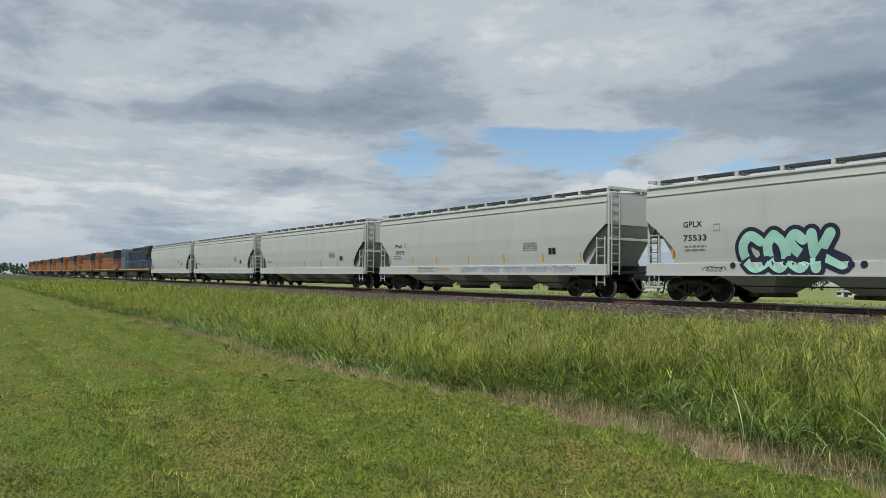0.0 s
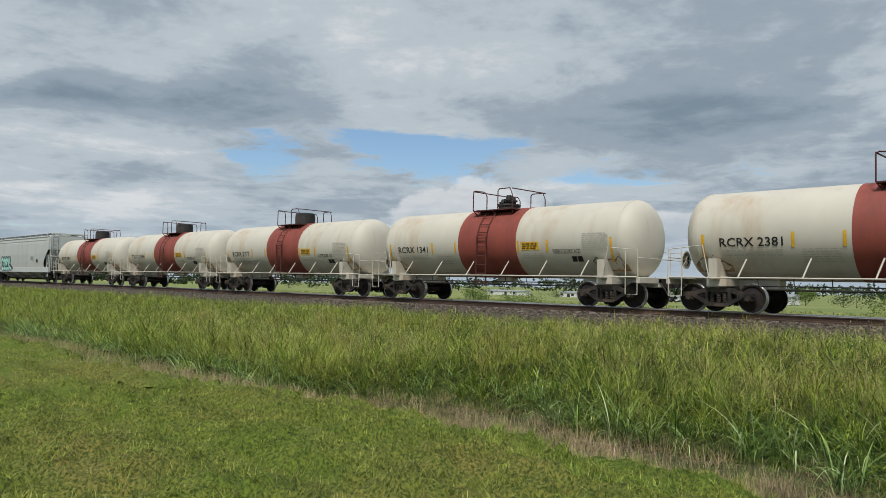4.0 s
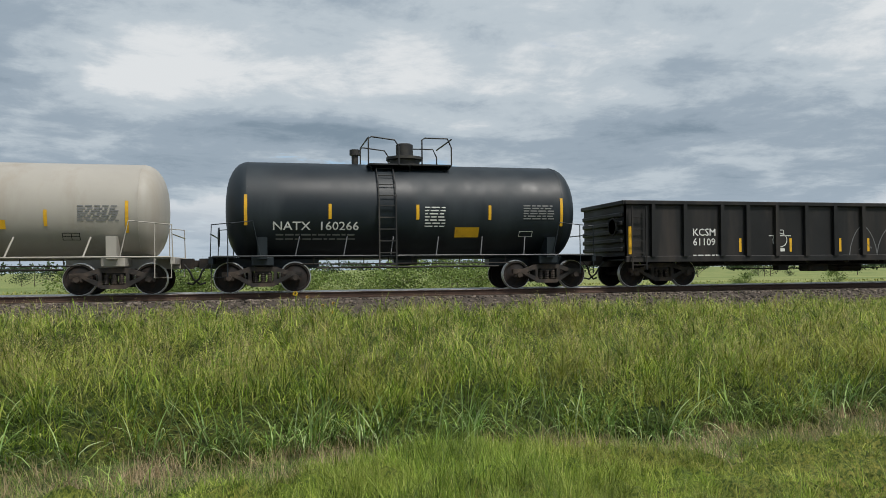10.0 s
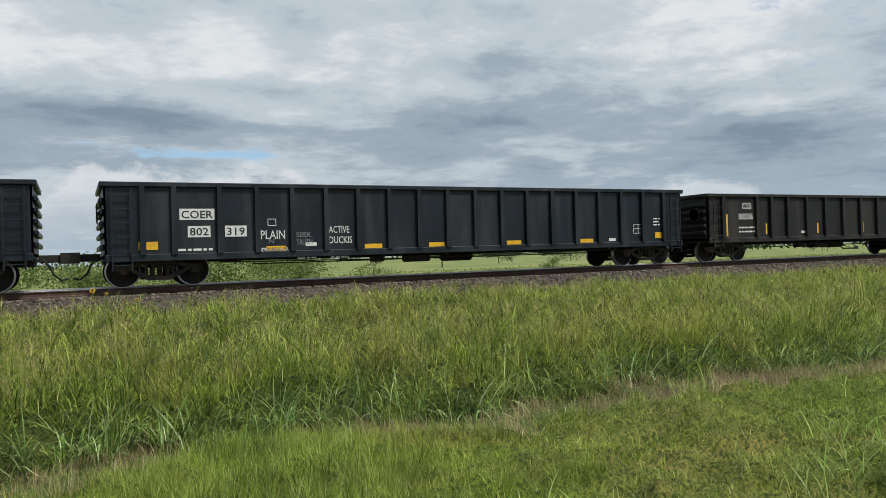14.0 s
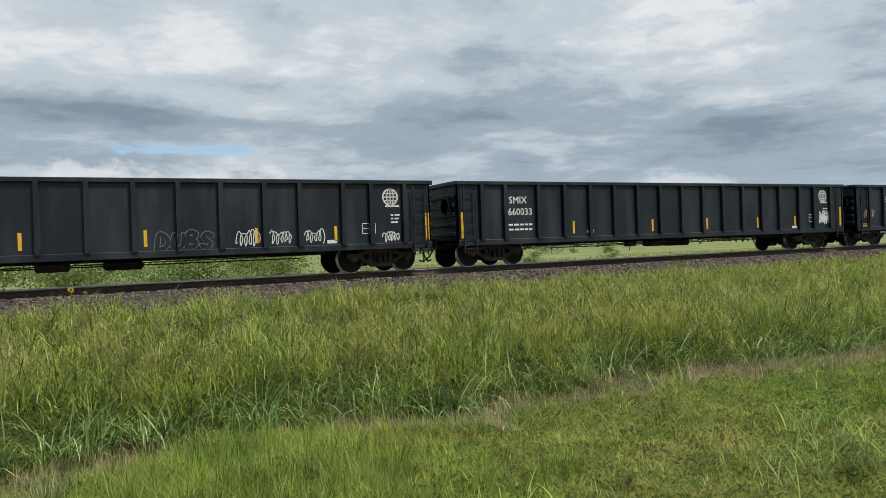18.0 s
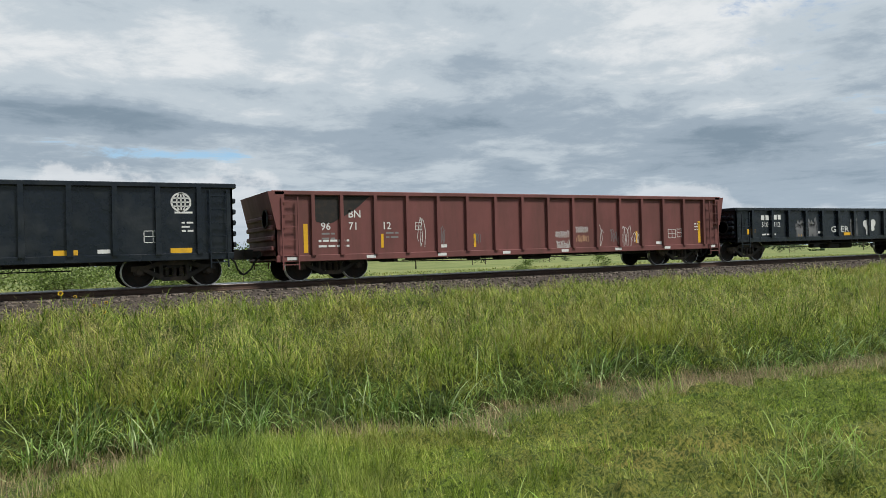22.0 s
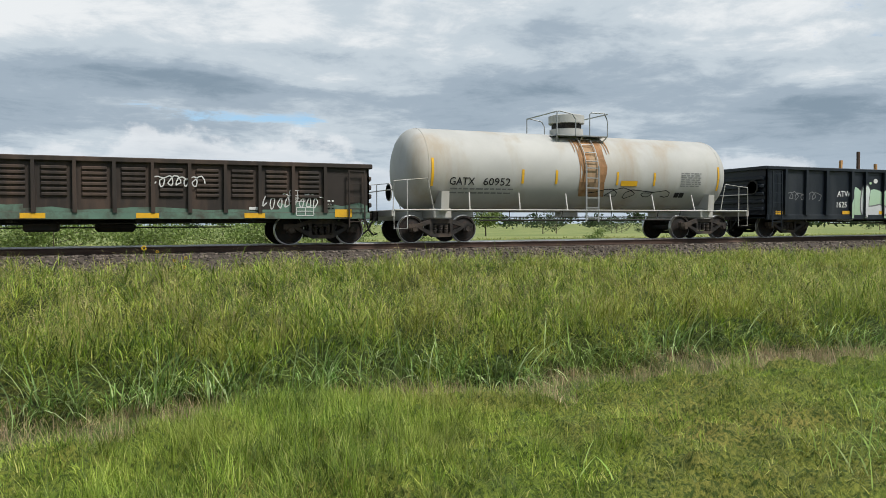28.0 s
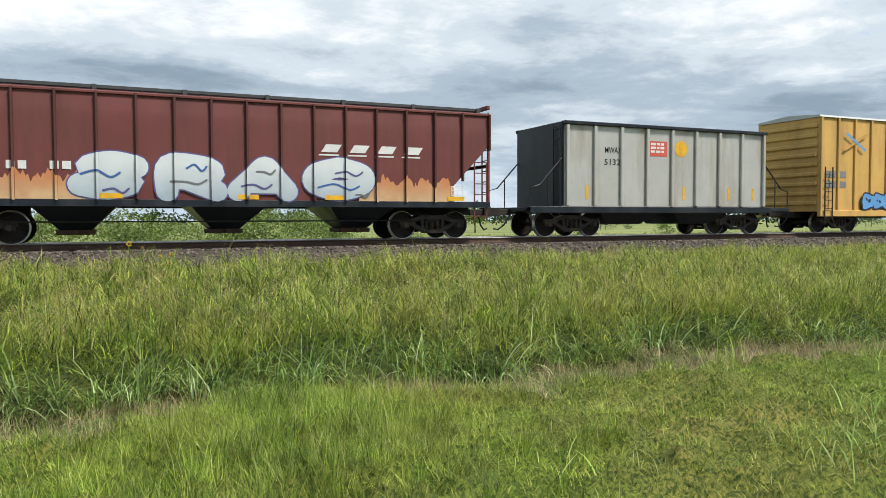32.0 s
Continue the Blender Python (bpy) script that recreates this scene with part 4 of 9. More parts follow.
    x1, y1, j, to = fountain(x[keep], y[keep], 12, 0.07, 154)
    m = len(x1)
    p.append(arching(x1, y1, gh(x1, y1), r.uniform(0.08, 0.30, m), r.uniform(0.003, 0.008, m), np.where(r.rand(m) < 0.45, r.uniform(1.0, 1.5, m), r.uniform(0.0, 0.6, m)), r.uniform(0.0, 0.7, m), 152, 2))
    keep = (d > -0.25) & (t > -0.3) & (bare <= 0.55) & (r.rand(len(x)) < 0.95)
    x1, y1, j, to = fountain(x[keep], y[keep], 12, 0.06, 155)
    m = len(x1)
    q.append(arching(x1, y1, gh(x1, y1), r.uniform(0.07, 0.26, m), r.uniform(0.004, 0.009, m), r.uniform(0.1, 0.8, m), r.uniform(0.4, 1.9, m), 153, 2, toward=to))
    v, f = merge(p)
    out.append(("dry_grass", v, f, straw, "dry straw-coloured dead grass in bare patches"))
    v, f = merge(q)
    out.append(("thin_grass", v, f, dull, "thin grey-green grass between the dry patches"))
    # rough field beyond the line
    x, y = scatter(22000, -110, 100, 26.0, 70, 160)
    r = np.random.RandomState(161)
    v, f = blades(x, y, gh(x, y), r.uniform(0.10, 0.28, len(x)), r.uniform(0.05, 0.14, len(x)), r.uniform(0.1, 0.8, len(x)), 162, segs=2)
    pale = turf("pale_field_grass", [(0.14, 0.18, 0.04), (0.22, 0.26, 0.06), (0.29, 0.31, 0.08), (0.36, 0.35, 0.13)], (0.31, 0.30, 0.09))
    out.append(("field_grass", v, f, pale, "rough yellow-green pasture beyond the railway"))
    for name, v, f, mat, label in out:
        thing(name, quick_mesh(name, v, f, [mat]), None, label, "grass", kind="stuff")


# ---- track ----
def build_track():
    xs = (-820, 660)
    gravel = material("ballast_bed", (0.080, 0.064, 0.052), 0.9, grain=0.45, scale=9, fine=30, bump=0.9, bump_scale=26)
    s = Shape()
    prof = [(18.6, -0.1), (18.9, 0.30), (20.35, RAIL_TOP - 0.22), (23.75, RAIL_TOP - 0.22), (25.2, 0.30), (25.6, -0.1)]
    bed = Shape()
    bed.prism(prof, "x", xs[0], xs[1])
    thing("ballast_bed", bed, gravel, "raised bed of pinkish grey crushed stone", "ballast", kind="structure")
    # loose stones on the near shoulder and between the sleepers
    r = np.random.RandomState(5)
    n = 12500
    x = np.concatenate([r.uniform(-30, 34, int(n * 0.8)), r.uniform(-80, 90, n - int(n * 0.8))])
    y = r.uniform(18.7, 21.6, n)
    z = np.interp(y, [18.6, 18.9, 20.35, 23], [0.1, 0.30, RAIL_TOP - 0.22, RAIL_TOP - 0.22])
    size = r.uniform(0.018, 0.05, n)
    cube = np.array([(a, b, c) for a in (-1, 1) for b in (-1, 1) for c in (-1, 1)], dtype=float)
    rot = r.rand(n) * 6.283
    jit = cube[None] * (0.55 + 0.6 * r.rand(n, 8, 3)) * size[:, None, None]
    c, q = np.cos(rot)[:, None], np.sin(rot)[:, None]
    jx, jy = jit[..., 0] * c - jit[..., 1] * q, jit[..., 0] * q + jit[..., 1] * c
    v = np.stack([x[:, None] + jx, y[:, None] + jy, z[:, None] + jit[..., 2] * 0.8 + 0.012], -1).reshape(-1, 3)
    fq = np.array([(0, 1, 3, 2), (4, 6, 7, 5), (0, 4, 5, 1), (2, 3, 7, 6), (0, 2, 6, 4), (1, 5, 7, 3)])
    f = (np.arange(n)[:, None, None] * 8 + fq[None]).reshape(-1, 4)
    thing("ballast_stones", quick_mesh("ballast_stones", v, [f], [MAT["stone"]]), None, "loose pink and grey crushed stones", "gravel", kind="stuff")
    # rails with head, web and foot
    web = [(-0.07, -0.172), (0.07, -0.172), (0.07, -0.155), (0.012, -0.13), (0.009, -0.05), (0.036, -0.035), (0.036, -0.006), (-0.036, -0.006), (-0.036, -0.035), (-0.009, -0.05), (-0.012, -0.13), (-0.07, -0.155)]
    for side in (-0.7525, 0.7525):
        rail = Shape()
        rail.prism([(u + side, w + RAIL_TOP) for u, w in web], "x", xs[0], xs[1])
        ob = thing("rail", rail, MAT["rail_side"], "rusty steel rail with a bright worn head", "rail", group="rails of the line", at=(0, TRACK_Y, 0))
        head = Shape()
        g = -1 if side > 0 else 1       # the gauge side is worn bright by the flanges
        head.prism([(side + g * u, RAIL_TOP + w) for u, w in ((-0.037, -0.010), (-0.030, -0.003), (-0.016, 0.0), (0.016, 0.0), (0.028, -0.002), (0.0375, -0.006), (0.0425, -0.042), (0.030, -0.042), (-0.030, -0.010))], "x", xs[0], xs[1])
        part("rail_head", head, MAT["rail_top"], ob, "bright worn rail head")
    me = Shape().box(-0.115, 0.115, -1.3, 1.3, -0.09, 0.09, 0.015).mesh("sleeper", MAT["sleeper"])
    x, k = -75.0, 0
    r = random.Random(8)
    while x < 90:
        m = pose(x + r.uniform(-0.03, 0.03), TRACK_Y + r.uniform(-0.05, 0.05), RAIL_TOP - 0.262, 0, 0, r.uniform(-1, 1))
        ob = new("sleeper", me)
        ob.matrix_basis = m
        tagged(ob, "dark weathered wooden sleeper sunk in ballast", "sleeper", "sleepers under the rails")
        x += 0.54


# ---- lettering and spray paint ----
GLYPHS = {}


def glyphs(body, swell=0.008):
    """The outline of a line of writing, one unit high, from the built-in font: vertices and faces, starting at x = 0."""
    key = (body, swell)
    if key not in GLYPHS:
        cu = bpy.data.curves.new("writing", "FONT")
        cu.body, cu.size, cu.resolution_u, cu.offset = body, 1.0, 2, swell
        ob = bpy.data.objects.new("writing", cu)
        scene.collection.objects.link(ob)
        dg = bpy.context.evaluated_depsgraph_get()
        dg.update()
        me = ob.evaluated_get(dg).to_mesh()
        vs = [tuple(v.co[:2]) for v in me.vertices]
        fs = [tuple(p.vertices) for p in me.polygons]
        ob.evaluated_get(dg).to_mesh_clear()
        bpy.data.objects.remove(ob)
        bpy.data.curves.remove(cu)
        x0, x1 = min(v[0] for v in vs), max(v[0] for v in vs)
        GLYPHS[key] = ([((a - x0), b) for a, b in vs], fs, x1 - x0)
    return GLYPHS[key]


def on_wall(y):
    return lambda x, z: (x, -y, z)


def on_body(z_sill, z_eave, bulge, wide=1.55):
    """Just over the curved side of a covered hopper."""
    zs = [z_sill, z_sill + 0.5, z_sill + 1.2, z_eave - 0.5, z_eave]
    ys = [wide - 0.03, wide + bulge * 0.4, wide + bulge, wide + bulge * 0.6, wide - 0.04]
    return lambda x, z: (x, -float(np.interp(z, zs, ys)) - 0.012, z) if z > z_sill else (x, -wide - 0.026, z)


def on_tank(r, zc):
    return lambda x, z: (x, -(r + 0.012) * math.cos((z - zc) / r), zc + (r + 0.012) * math.sin((z - zc) / r))


def writing(car, body, x, z, high, put, mat, wide=None, label="", name="lettering"):
    vs, fs, w = glyphs(body)
    k = high / 0.70
    kx = (wide / w) if wide else k
    s = Shape().add([put(x + a * kx, z + b * k) for a, b in vs], fs)
    return part(name, s, mat, car, label)


def bars(car, spots, put, mat, name="fine_print", label=""):
    """Small print as plain bars: (x, z, length, height)."""
    s = Shape()
    for x, z, w, h in spots:
        n = max(1, int(w / 0.6))
        for i in range(n):
            a, b = x + w * i / n, x + w * (i + 1) / n
            s.add([put(a, z), put(b, z), put(b, z + h), put(a, z + h)], [(0, 1, 2, 3)])
    return part(name, s, mat, car, label)


def print_block(car, x, z, w, lines, put, mat, gap=0.075, high=0.035, seed=1):
    r = random.Random(seed)
    spots = []
    for i in range(lines):
        u = x
        while u < x + w - 0.05:
            d = r.uniform(0.08, 0.26)
            spots.append((u, z - i * gap, min(d, x + w - u), high))
            u += d + 0.045
    return bars(car, spots, put, mat)


def frame_box(car, x, z, w, h, put, mat, t=0.018, cross=True):
    s = [(x, z, w, t), (x, z + h - t, w, t), (x, z, t, h), (x + w - t, z, t, h)]
    if cross:
        s += [(x + w * 0.5, z, t, h), (x, z + h * 0.5, w, t)]
    return bars(car, s, put, mat, "stencil_box")


def yellow_marks(car, xs, z, put, high=0.42, wide=0.085, flat=False):
    for x in xs:
        s = Shape()
        w, h = (0.55, 0.13) if flat else (wide, high)
        n = 1 if h < 0.2 else 6
        s.add([put(u, z + h * i / n) for i in range(n + 1) for u in (x, x + w)], [(2 * i, 2 * i + 1, 2 * i + 3, 2 * i + 2) for i in range(n)])
        part("reflector_strip", s, MAT["yellow_mark"], car, "yellow reflector strip")



def spray_material(name, base):
    return material(name, base, 0.5, grain=0.10, scale=2.2, dirt=tuple(c * 0.75 for c in base), dirt_amount=0.2, dirt_scale=2.0)


def spray_blobs(car, x0, x1, z0, z1, put, fill, line, seed, letters, lean=0.1, second=None, edge=0.045):
    """Bubble letters in spray paint: plain rounded shapes with dark outlines; drawn as shapes, not as words."""
    r = random.Random(seed)
    w = (x1 - x0) / letters
    for i in range(letters):
        back, front, cuts = Shape(), Shape(), Shape()
        cx, cz = x0 + w * (i + 0.5), (z0 + z1) / 2 + r.uniform(-0.05, 0.05) * (z1 - z0)
        rw, rh = w * r.uniform(0.50, 0.60), (z1 - z0) / 2 * r.uniform(0.88, 1.04)
        ph = [r.uniform(0, 6.28) for _ in range(3)]

        def ring(grow):
            pts = []
            for k in range(26):
                t = 6.2832 * k / 26
                wob = 1 + 0.10 * math.sin(3 * t + ph[0]) + 0.07 * math.sin(5 * t + ph[1])
                ct, st = math.cos(t), math.sin(t)
                a = math.copysign(abs(ct) ** 0.65, ct) * (rw * wob + grow)
                b = math.copysign(abs(st) ** 0.65, st) * (rh * wob + grow)
                pts.append((cx + a + lean * b, cz + b))
            return pts
        n = 26
        for shape, grow, off in ((back, edge, 0), (front, -0.015, 1)):
            g = ring(grow)
            o = [put(a, b) for a, b in g] + [put(cx, cz)]
            o = [(p[0], p[1] - 0.003 * off - 0.0012 * (i % 2), p[2]) for p in o]
            shape.add(o, [(k, (k + 1) % n, n) for k in range(n)])
        for _ in range(2):
            a0, b0 = cx + r.uniform(-0.3, 0.3) * rw, cz + r.uniform(-0.35, 0.35) * rh
            tw, th = rw * r.uniform(0.10, 0.22), rh * r.uniform(0.12, 0.30)
            t = r.uniform(-0.5, 0.5)
            pts = [(a0 + tw * c_ - t * th * s_, b0 + th * s_) for c_, s_ in ((1, -0.7), (1, 0.7), (0.2, 1), (-1, 0.6), (-1, -0.8), (-0.1, -1))]
            cuts.add([(p[0], p[1] - 0.006, p[2]) for p in (put(a, b) for a, b in pts)], [tuple(range(6))])
        part("spray_outline", back, line, car, "sprayed outline")
        part("spray_fill", front, fill, car, "sprayed bubble shape")
        part("spray_detail", cuts, second or line, car)


# letters as the strokes that a spray can draws, in a box one unit wide and high
STROKES = {
    "A": [[(0.08, 0.0), (0.30, 0.55), (0.50, 1.0), (0.70, 0.55), (0.92, 0.0)], [(0.25, 0.33), (0.75, 0.33)]],
    "B": [[(0.12, 0.0), (0.12, 1.0), (0.62, 0.96), (0.72, 0.74), (0.20, 0.52), (0.82, 0.34), (0.70, 0.04), (0.12, 0.0)]],
    "C": [[(0.92, 0.82), (0.55, 1.0), (0.15, 0.72), (0.10, 0.32), (0.42, 0.0), (0.90, 0.14)]],
    "D": [[(0.12, 0.0), (0.12, 1.0), (0.62, 0.92), (0.90, 0.50), (0.62, 0.08), (0.12, 0.0)]],
    "E": [[(0.88, 0.98), (0.20, 0.92), (0.12, 0.5), (0.20, 0.06), (0.90, 0.02)], [(0.15, 0.5), (0.75, 0.52)]],
    "H": [[(0.12, 1.0), (0.12, 0.0)], [(0.88, 1.0), (0.88, 0.0)], [(0.12, 0.5), (0.88, 0.5)]],
    "I": [[(0.5, 1.0), (0.5, 0.0)]],
    "K": [[(0.14, 1.0), (0.10, 0.0)], [(0.80, 1.0), (0.46, 0.60), (0.20, 0.45), (0.55, 0.30), (1.0, 0.10)]],
    "L": [[(0.15, 1.0), (0.12, 0.45), (0.18, 0.04), (0.55, 0.0), (0.92, 0.08)]],
    "M": [[(0.02, 0.0), (0.16, 0.55), (0.26, 1.0), (0.50, 0.45), (0.74, 1.0), (0.84, 0.55), (0.98, 0.0)]],
    "N": [[(0.10, 0.0), (0.12, 0.95), (0.50, 0.5), (0.88, 0.05), (0.90, 1.0)]],
    "O": [[(0.50, 1.0), (0.14, 0.72), (0.12, 0.28), (0.50, 0.0), (0.88, 0.28), (0.86, 0.72), (0.50, 1.0)]],
    "P": [[(0.14, 0.0), (0.12, 0.98), (0.65, 0.98), (0.90, 0.72), (0.62, 0.46), (0.14, 0.46)]],
    "R": [[(0.12, 0.0), (0.12, 0.98), (0.62, 0.98), (0.86, 0.74), (0.60, 0.50), (0.20, 0.48)], [(0.42, 0.46), (0.92, 0.0)]],
    "S": [[(0.90, 0.84), (0.52, 1.0), (0.16, 0.78), (0.48, 0.52), (0.86, 0.26), (0.50, 0.0), (0.08, 0.14)]],
    "T": [[(0.05, 0.96), (0.95, 0.96)], [(0.5, 0.96), (0.48, 0.0)]],
    "U": [[(0.12, 1.0), (0.14, 0.30), (0.48, 0.0), (0.84, 0.28), (0.90, 1.0)]],
}
RIBS = {}       # by car: the near faces of its ribs, (x0, x1, distance from the middle)


def clipped(pts, x0, x1):
    """The piece of a convex outline between two uprights."""
    for sign, lim in ((1, x0), (-1, x1)):
        res = []
        for (a, b), (c, d) in zip(pts, pts[1:] + pts[:1]):
            ia, ic = sign * (a - lim) >= 0, sign * (c - lim) >= 0
            if ia:
                res.append((a, b))
            if ia != ic:
                k = (lim - a) / (c - a)
                res.append((lim, b + (d - b) * k))
        pts = res
        if len(pts) < 3:
            return []
    return pts


def on_ribs(s, car, pts, lift):
    """The part of a patch of paint that lies on the faces of the ribs."""
    for x0, x1, deep in RIBS.get(car.name, ()):
        c = clipped(pts, x0, x1)
        if c:
            s.add([(a, -deep - lift, b) for a, b in c], [tuple(range(len(c)))])


def paint(s, car, pts, put, lift):
    """A patch of paint on the side of a car, and on the ribs that stand out of it."""
    s.add([(p[0], p[1] - lift, p[2]) for p in (put(a, b) for a, b in pts)], [tuple(range(len(pts)))])
    on_ribs(s, car, pts, lift)


def paint_strip(s, car, upper, lower, put, lift):
    """A strip of paint between two lines; it climbs a little along its way, so that it may cross itself."""
    n = len(upper)
    rise = [lift + 0.003 * i / n for i in range(n)]
    v = [(p[0], p[1] - rise[i], p[2]) for i in range(n) for p in (put(*upper[i]), put(*lower[i]))]
    s.add(v, [(2 * i, 2 * i + 2, 2 * i + 3, 2 * i + 1) for i in range(n - 1)])
    for i in range(n - 1):
        on_ribs(s, car, [upper[i], upper[i + 1], lower[i + 1], lower[i]], rise[i])


def curved(pts, n=6):
    """A smooth line through points."""
    out = []
    for i in range(len(pts) - 1):
        p0, p1, p2, p3 = (Vector(pts[max(0, min(len(pts) - 1, i + k))]) for k in (-1, 0, 1, 2))
        for k in range(n):
            t = k / n
            out.append(0.5 * (2 * p1 + (p2 - p0) * t + (2 * p0 - 5 * p1 + 4 * p2 - p3) * t * t + (3 * p1 - p0 - 3 * p2 + p3) * t ** 3))
    return out + [Vector(pts[-1])]


def ribbon(s, car, pts, wide, put, lift):
    """A fat stroke of paint with round ends; it climbs a little along its way, so that it may cross itself."""
    q = curved(pts)
    n = len(q)
    side = []
    for i in range(n):
        d = (q[min(i + 1, n - 1)] - q[max(i - 1, 0)]).normalized()
        side.append(Vector((-d.y, d.x)) * wide / 2)
    # round ends: the line goes on for half its width, narrowing
    ends = []
    for e, sg in ((0, -1), (n - 1, 1)):
        d = Vector((side[e].y, -side[e].x)).normalized() * sg * wide / 2
        ends.append([(q[e] + d * math.sin(t), side[e] * math.cos(t)) for t in (0.5, 1.0, 1.4)])
    line = [p for p in ends[0][::-1]] + list(zip(q, side)) + ends[1]
    paint_strip(s, car, [(a + b)[:] for a, b in line], [(a - b)[:] for a, b in line], put, lift)


def stroke_letters(car, body, boxes, z0, z1, put, fill, line, wide=0.3, edge=0.07, lean=0.08, seed=1, label="sprayed bubble letter"):
    """Throw-up letters: each a fat stroke in one colour over a fatter one in another. boxes: x from and to of each letter."""
    r = random.Random(seed)
    for i, (c, (x0, x1)) in enumerate(zip(body, boxes)):
        up, tilt, grow = r.uniform(-0.05, 0.05) * (z1 - z0), lean + r.uniform(-0.06, 0.06), r.uniform(0.92, 1.08)
        lo, hi = z0 + wide / 2 + up, z1 - wide / 2 + up * grow
        a, b = x0 + wide * 0.42, x1 - wide * 0.42
        back, front = Shape(), Shape()
        for line_pts in STROKES[c]:
            pts = [(a + (b - a) * u + tilt * (hi - lo) * (v - 0.5) + r.uniform(-0.02, 0.02), lo + (hi - lo) * v) for u, v in line_pts]
            ribbon(back, car, pts, wide + 2 * edge, put, 0.0012 * i)
            ribbon(front, car, pts, wide, put, 0.010 + 0.0012 * i)
        part("spray_outline", back, line, car)
        part("spray_fill", front, fill, car, label)


def even(x0, x1, n, over=0.04):
    """n letter boxes side by side, overlapping a little."""
    w = (x1 - x0) / n
    return [(x0 + w * (i - over), x0 + w * (i + 1 + over)) for i in range(n)]


def spray_fade(name, low, high, z0, z1):
    """Spray paint that fades from one colour up to another."""
    m = spray_material(name, low)
    nt = m.node_tree
    N, link = nt.nodes.new, nt.links.new
    base = nt.nodes["Principled BSDF"].inputs["Base Color"]
    c = base.links[0].from_socket
    co, sep, rng, x, n, ad = N("ShaderNodeTexCoord"), N("ShaderNodeSeparateXYZ"), N("ShaderNodeMapRange"), N("ShaderNodeMix"), N("ShaderNodeTexNoise"), N("ShaderNodeMath")
    link(co.outputs["Object"], sep.inputs[0])
    link(co.outputs["Object"], n.inputs[0])
    n.inputs["Scale"].default_value, n.inputs["Detail"].default_value = 2.0, 4
    ad.operation = "MULTIPLY_ADD"
    link(n.outputs[0], ad.inputs[0])
    ad.inputs[1].default_value = 0.6
    link(sep.outputs[2], ad.inputs[2])
    rng.inputs[1].default_value, rng.inputs[2].default_value = z0 + 0.3, z1 + 0.3
    link(ad.outputs[0], rng.inputs[0])
    x.data_type = "RGBA"
    link(rng.outputs[0], x.inputs[0])
    link(c, x.inputs[6])
    x.inputs[7].default_value = (*high, 1)
    link(x.outputs[2], base)
    return m


def scrawl(car, x, z, w, h, put, mat, seed, turns=7, thick=0.022, name="scrawl"):
    """A quick tag: one looping line of paint."""
    r = random.Random(seed)
    pts, n = [], turns * 9
    ph, tall = r.uniform(0, 6.28), [r.uniform(0.45, 1.0) for _ in range(turns + 2)]
    for i in range(n + 1):
        t = i / n
        k = t * turns
        amp = tall[int(k)] * (1 - k % 1) + tall[int(k) + 1] * (k % 1)
        pts.append((x + w * t + 0.55 * w / turns * math.sin(6.283 * k + ph), z + h * (0.42 + 0.5 * amp * math.sin(6.283 * k * 1.0 + ph + 1.3) + 0.12 * math.sin(6.283 * k * 2.3))))
    s = Shape()
    for (a, b), (c, d) in zip(pts, pts[1:]):
        dx, dz = c - a, d - b
        l = max(1e-4, math.hypot(dx, dz))
        ox, oz = -dz / l * thick / 2, dx / l * thick / 2
        q = [put(a + ox, b + oz), put(c + ox, d + oz), put(c - ox, d - oz), put(a - ox, b - oz)]
        s.add([(p[0], p[1] - 0.0005 * (len(s.f) % 3), p[2]) for p in q], [(0, 1, 2, 3)])
    return part(name, s, mat, car)


def arc_line(s, put, pts, thick):
    for (a, b), (c, d) in zip(pts, pts[1:]):
        dx, dz = c - a, d - b
        l = max(1e-4, math.hypot(dx, dz))
        ox, oz = -dz / l * thick / 2, dx / l * thick / 2
        s.add([put(a + ox, b + oz), put(c + ox, d + oz), put(c - ox, d - oz), put(a - ox, b - oz)], [(0, 1, 2, 3)])


def globe_sign(car, x, z, r0, put, mat):
    """A round grid emblem, as plain lines."""
    s = Shape()
    ring = lambda kx: [(x + kx * r0 * math.cos(t * 0.2618), z + r0 * math.sin(t * 0.2618)) for t in range(25)]
    arc_line(s, put, ring(1.0), 0.05)
    arc_line(s, put, ring(0.45), 0.035)
    arc_line(s, put, [(x, z - r0), (x, z + r0)], 0.035)
    for d in (-0.45, 0.0, 0.45):
        e = math.sqrt(1 - d * d) * r0
        arc_line(s, put, [(x - e, z + d * r0), (x + e, z + d * r0)], 0.035)
    arc_line(s, put, [(x - r0 * 0.7, z - r0 * 1.15), (x + r0 * 1.2, z - r0 * 1.15)], 0.05)
    part("emblem", s, mat, car, "round grid emblem in white")


# ---- running gear, shared by all wagons ----
WHEELSETS = []


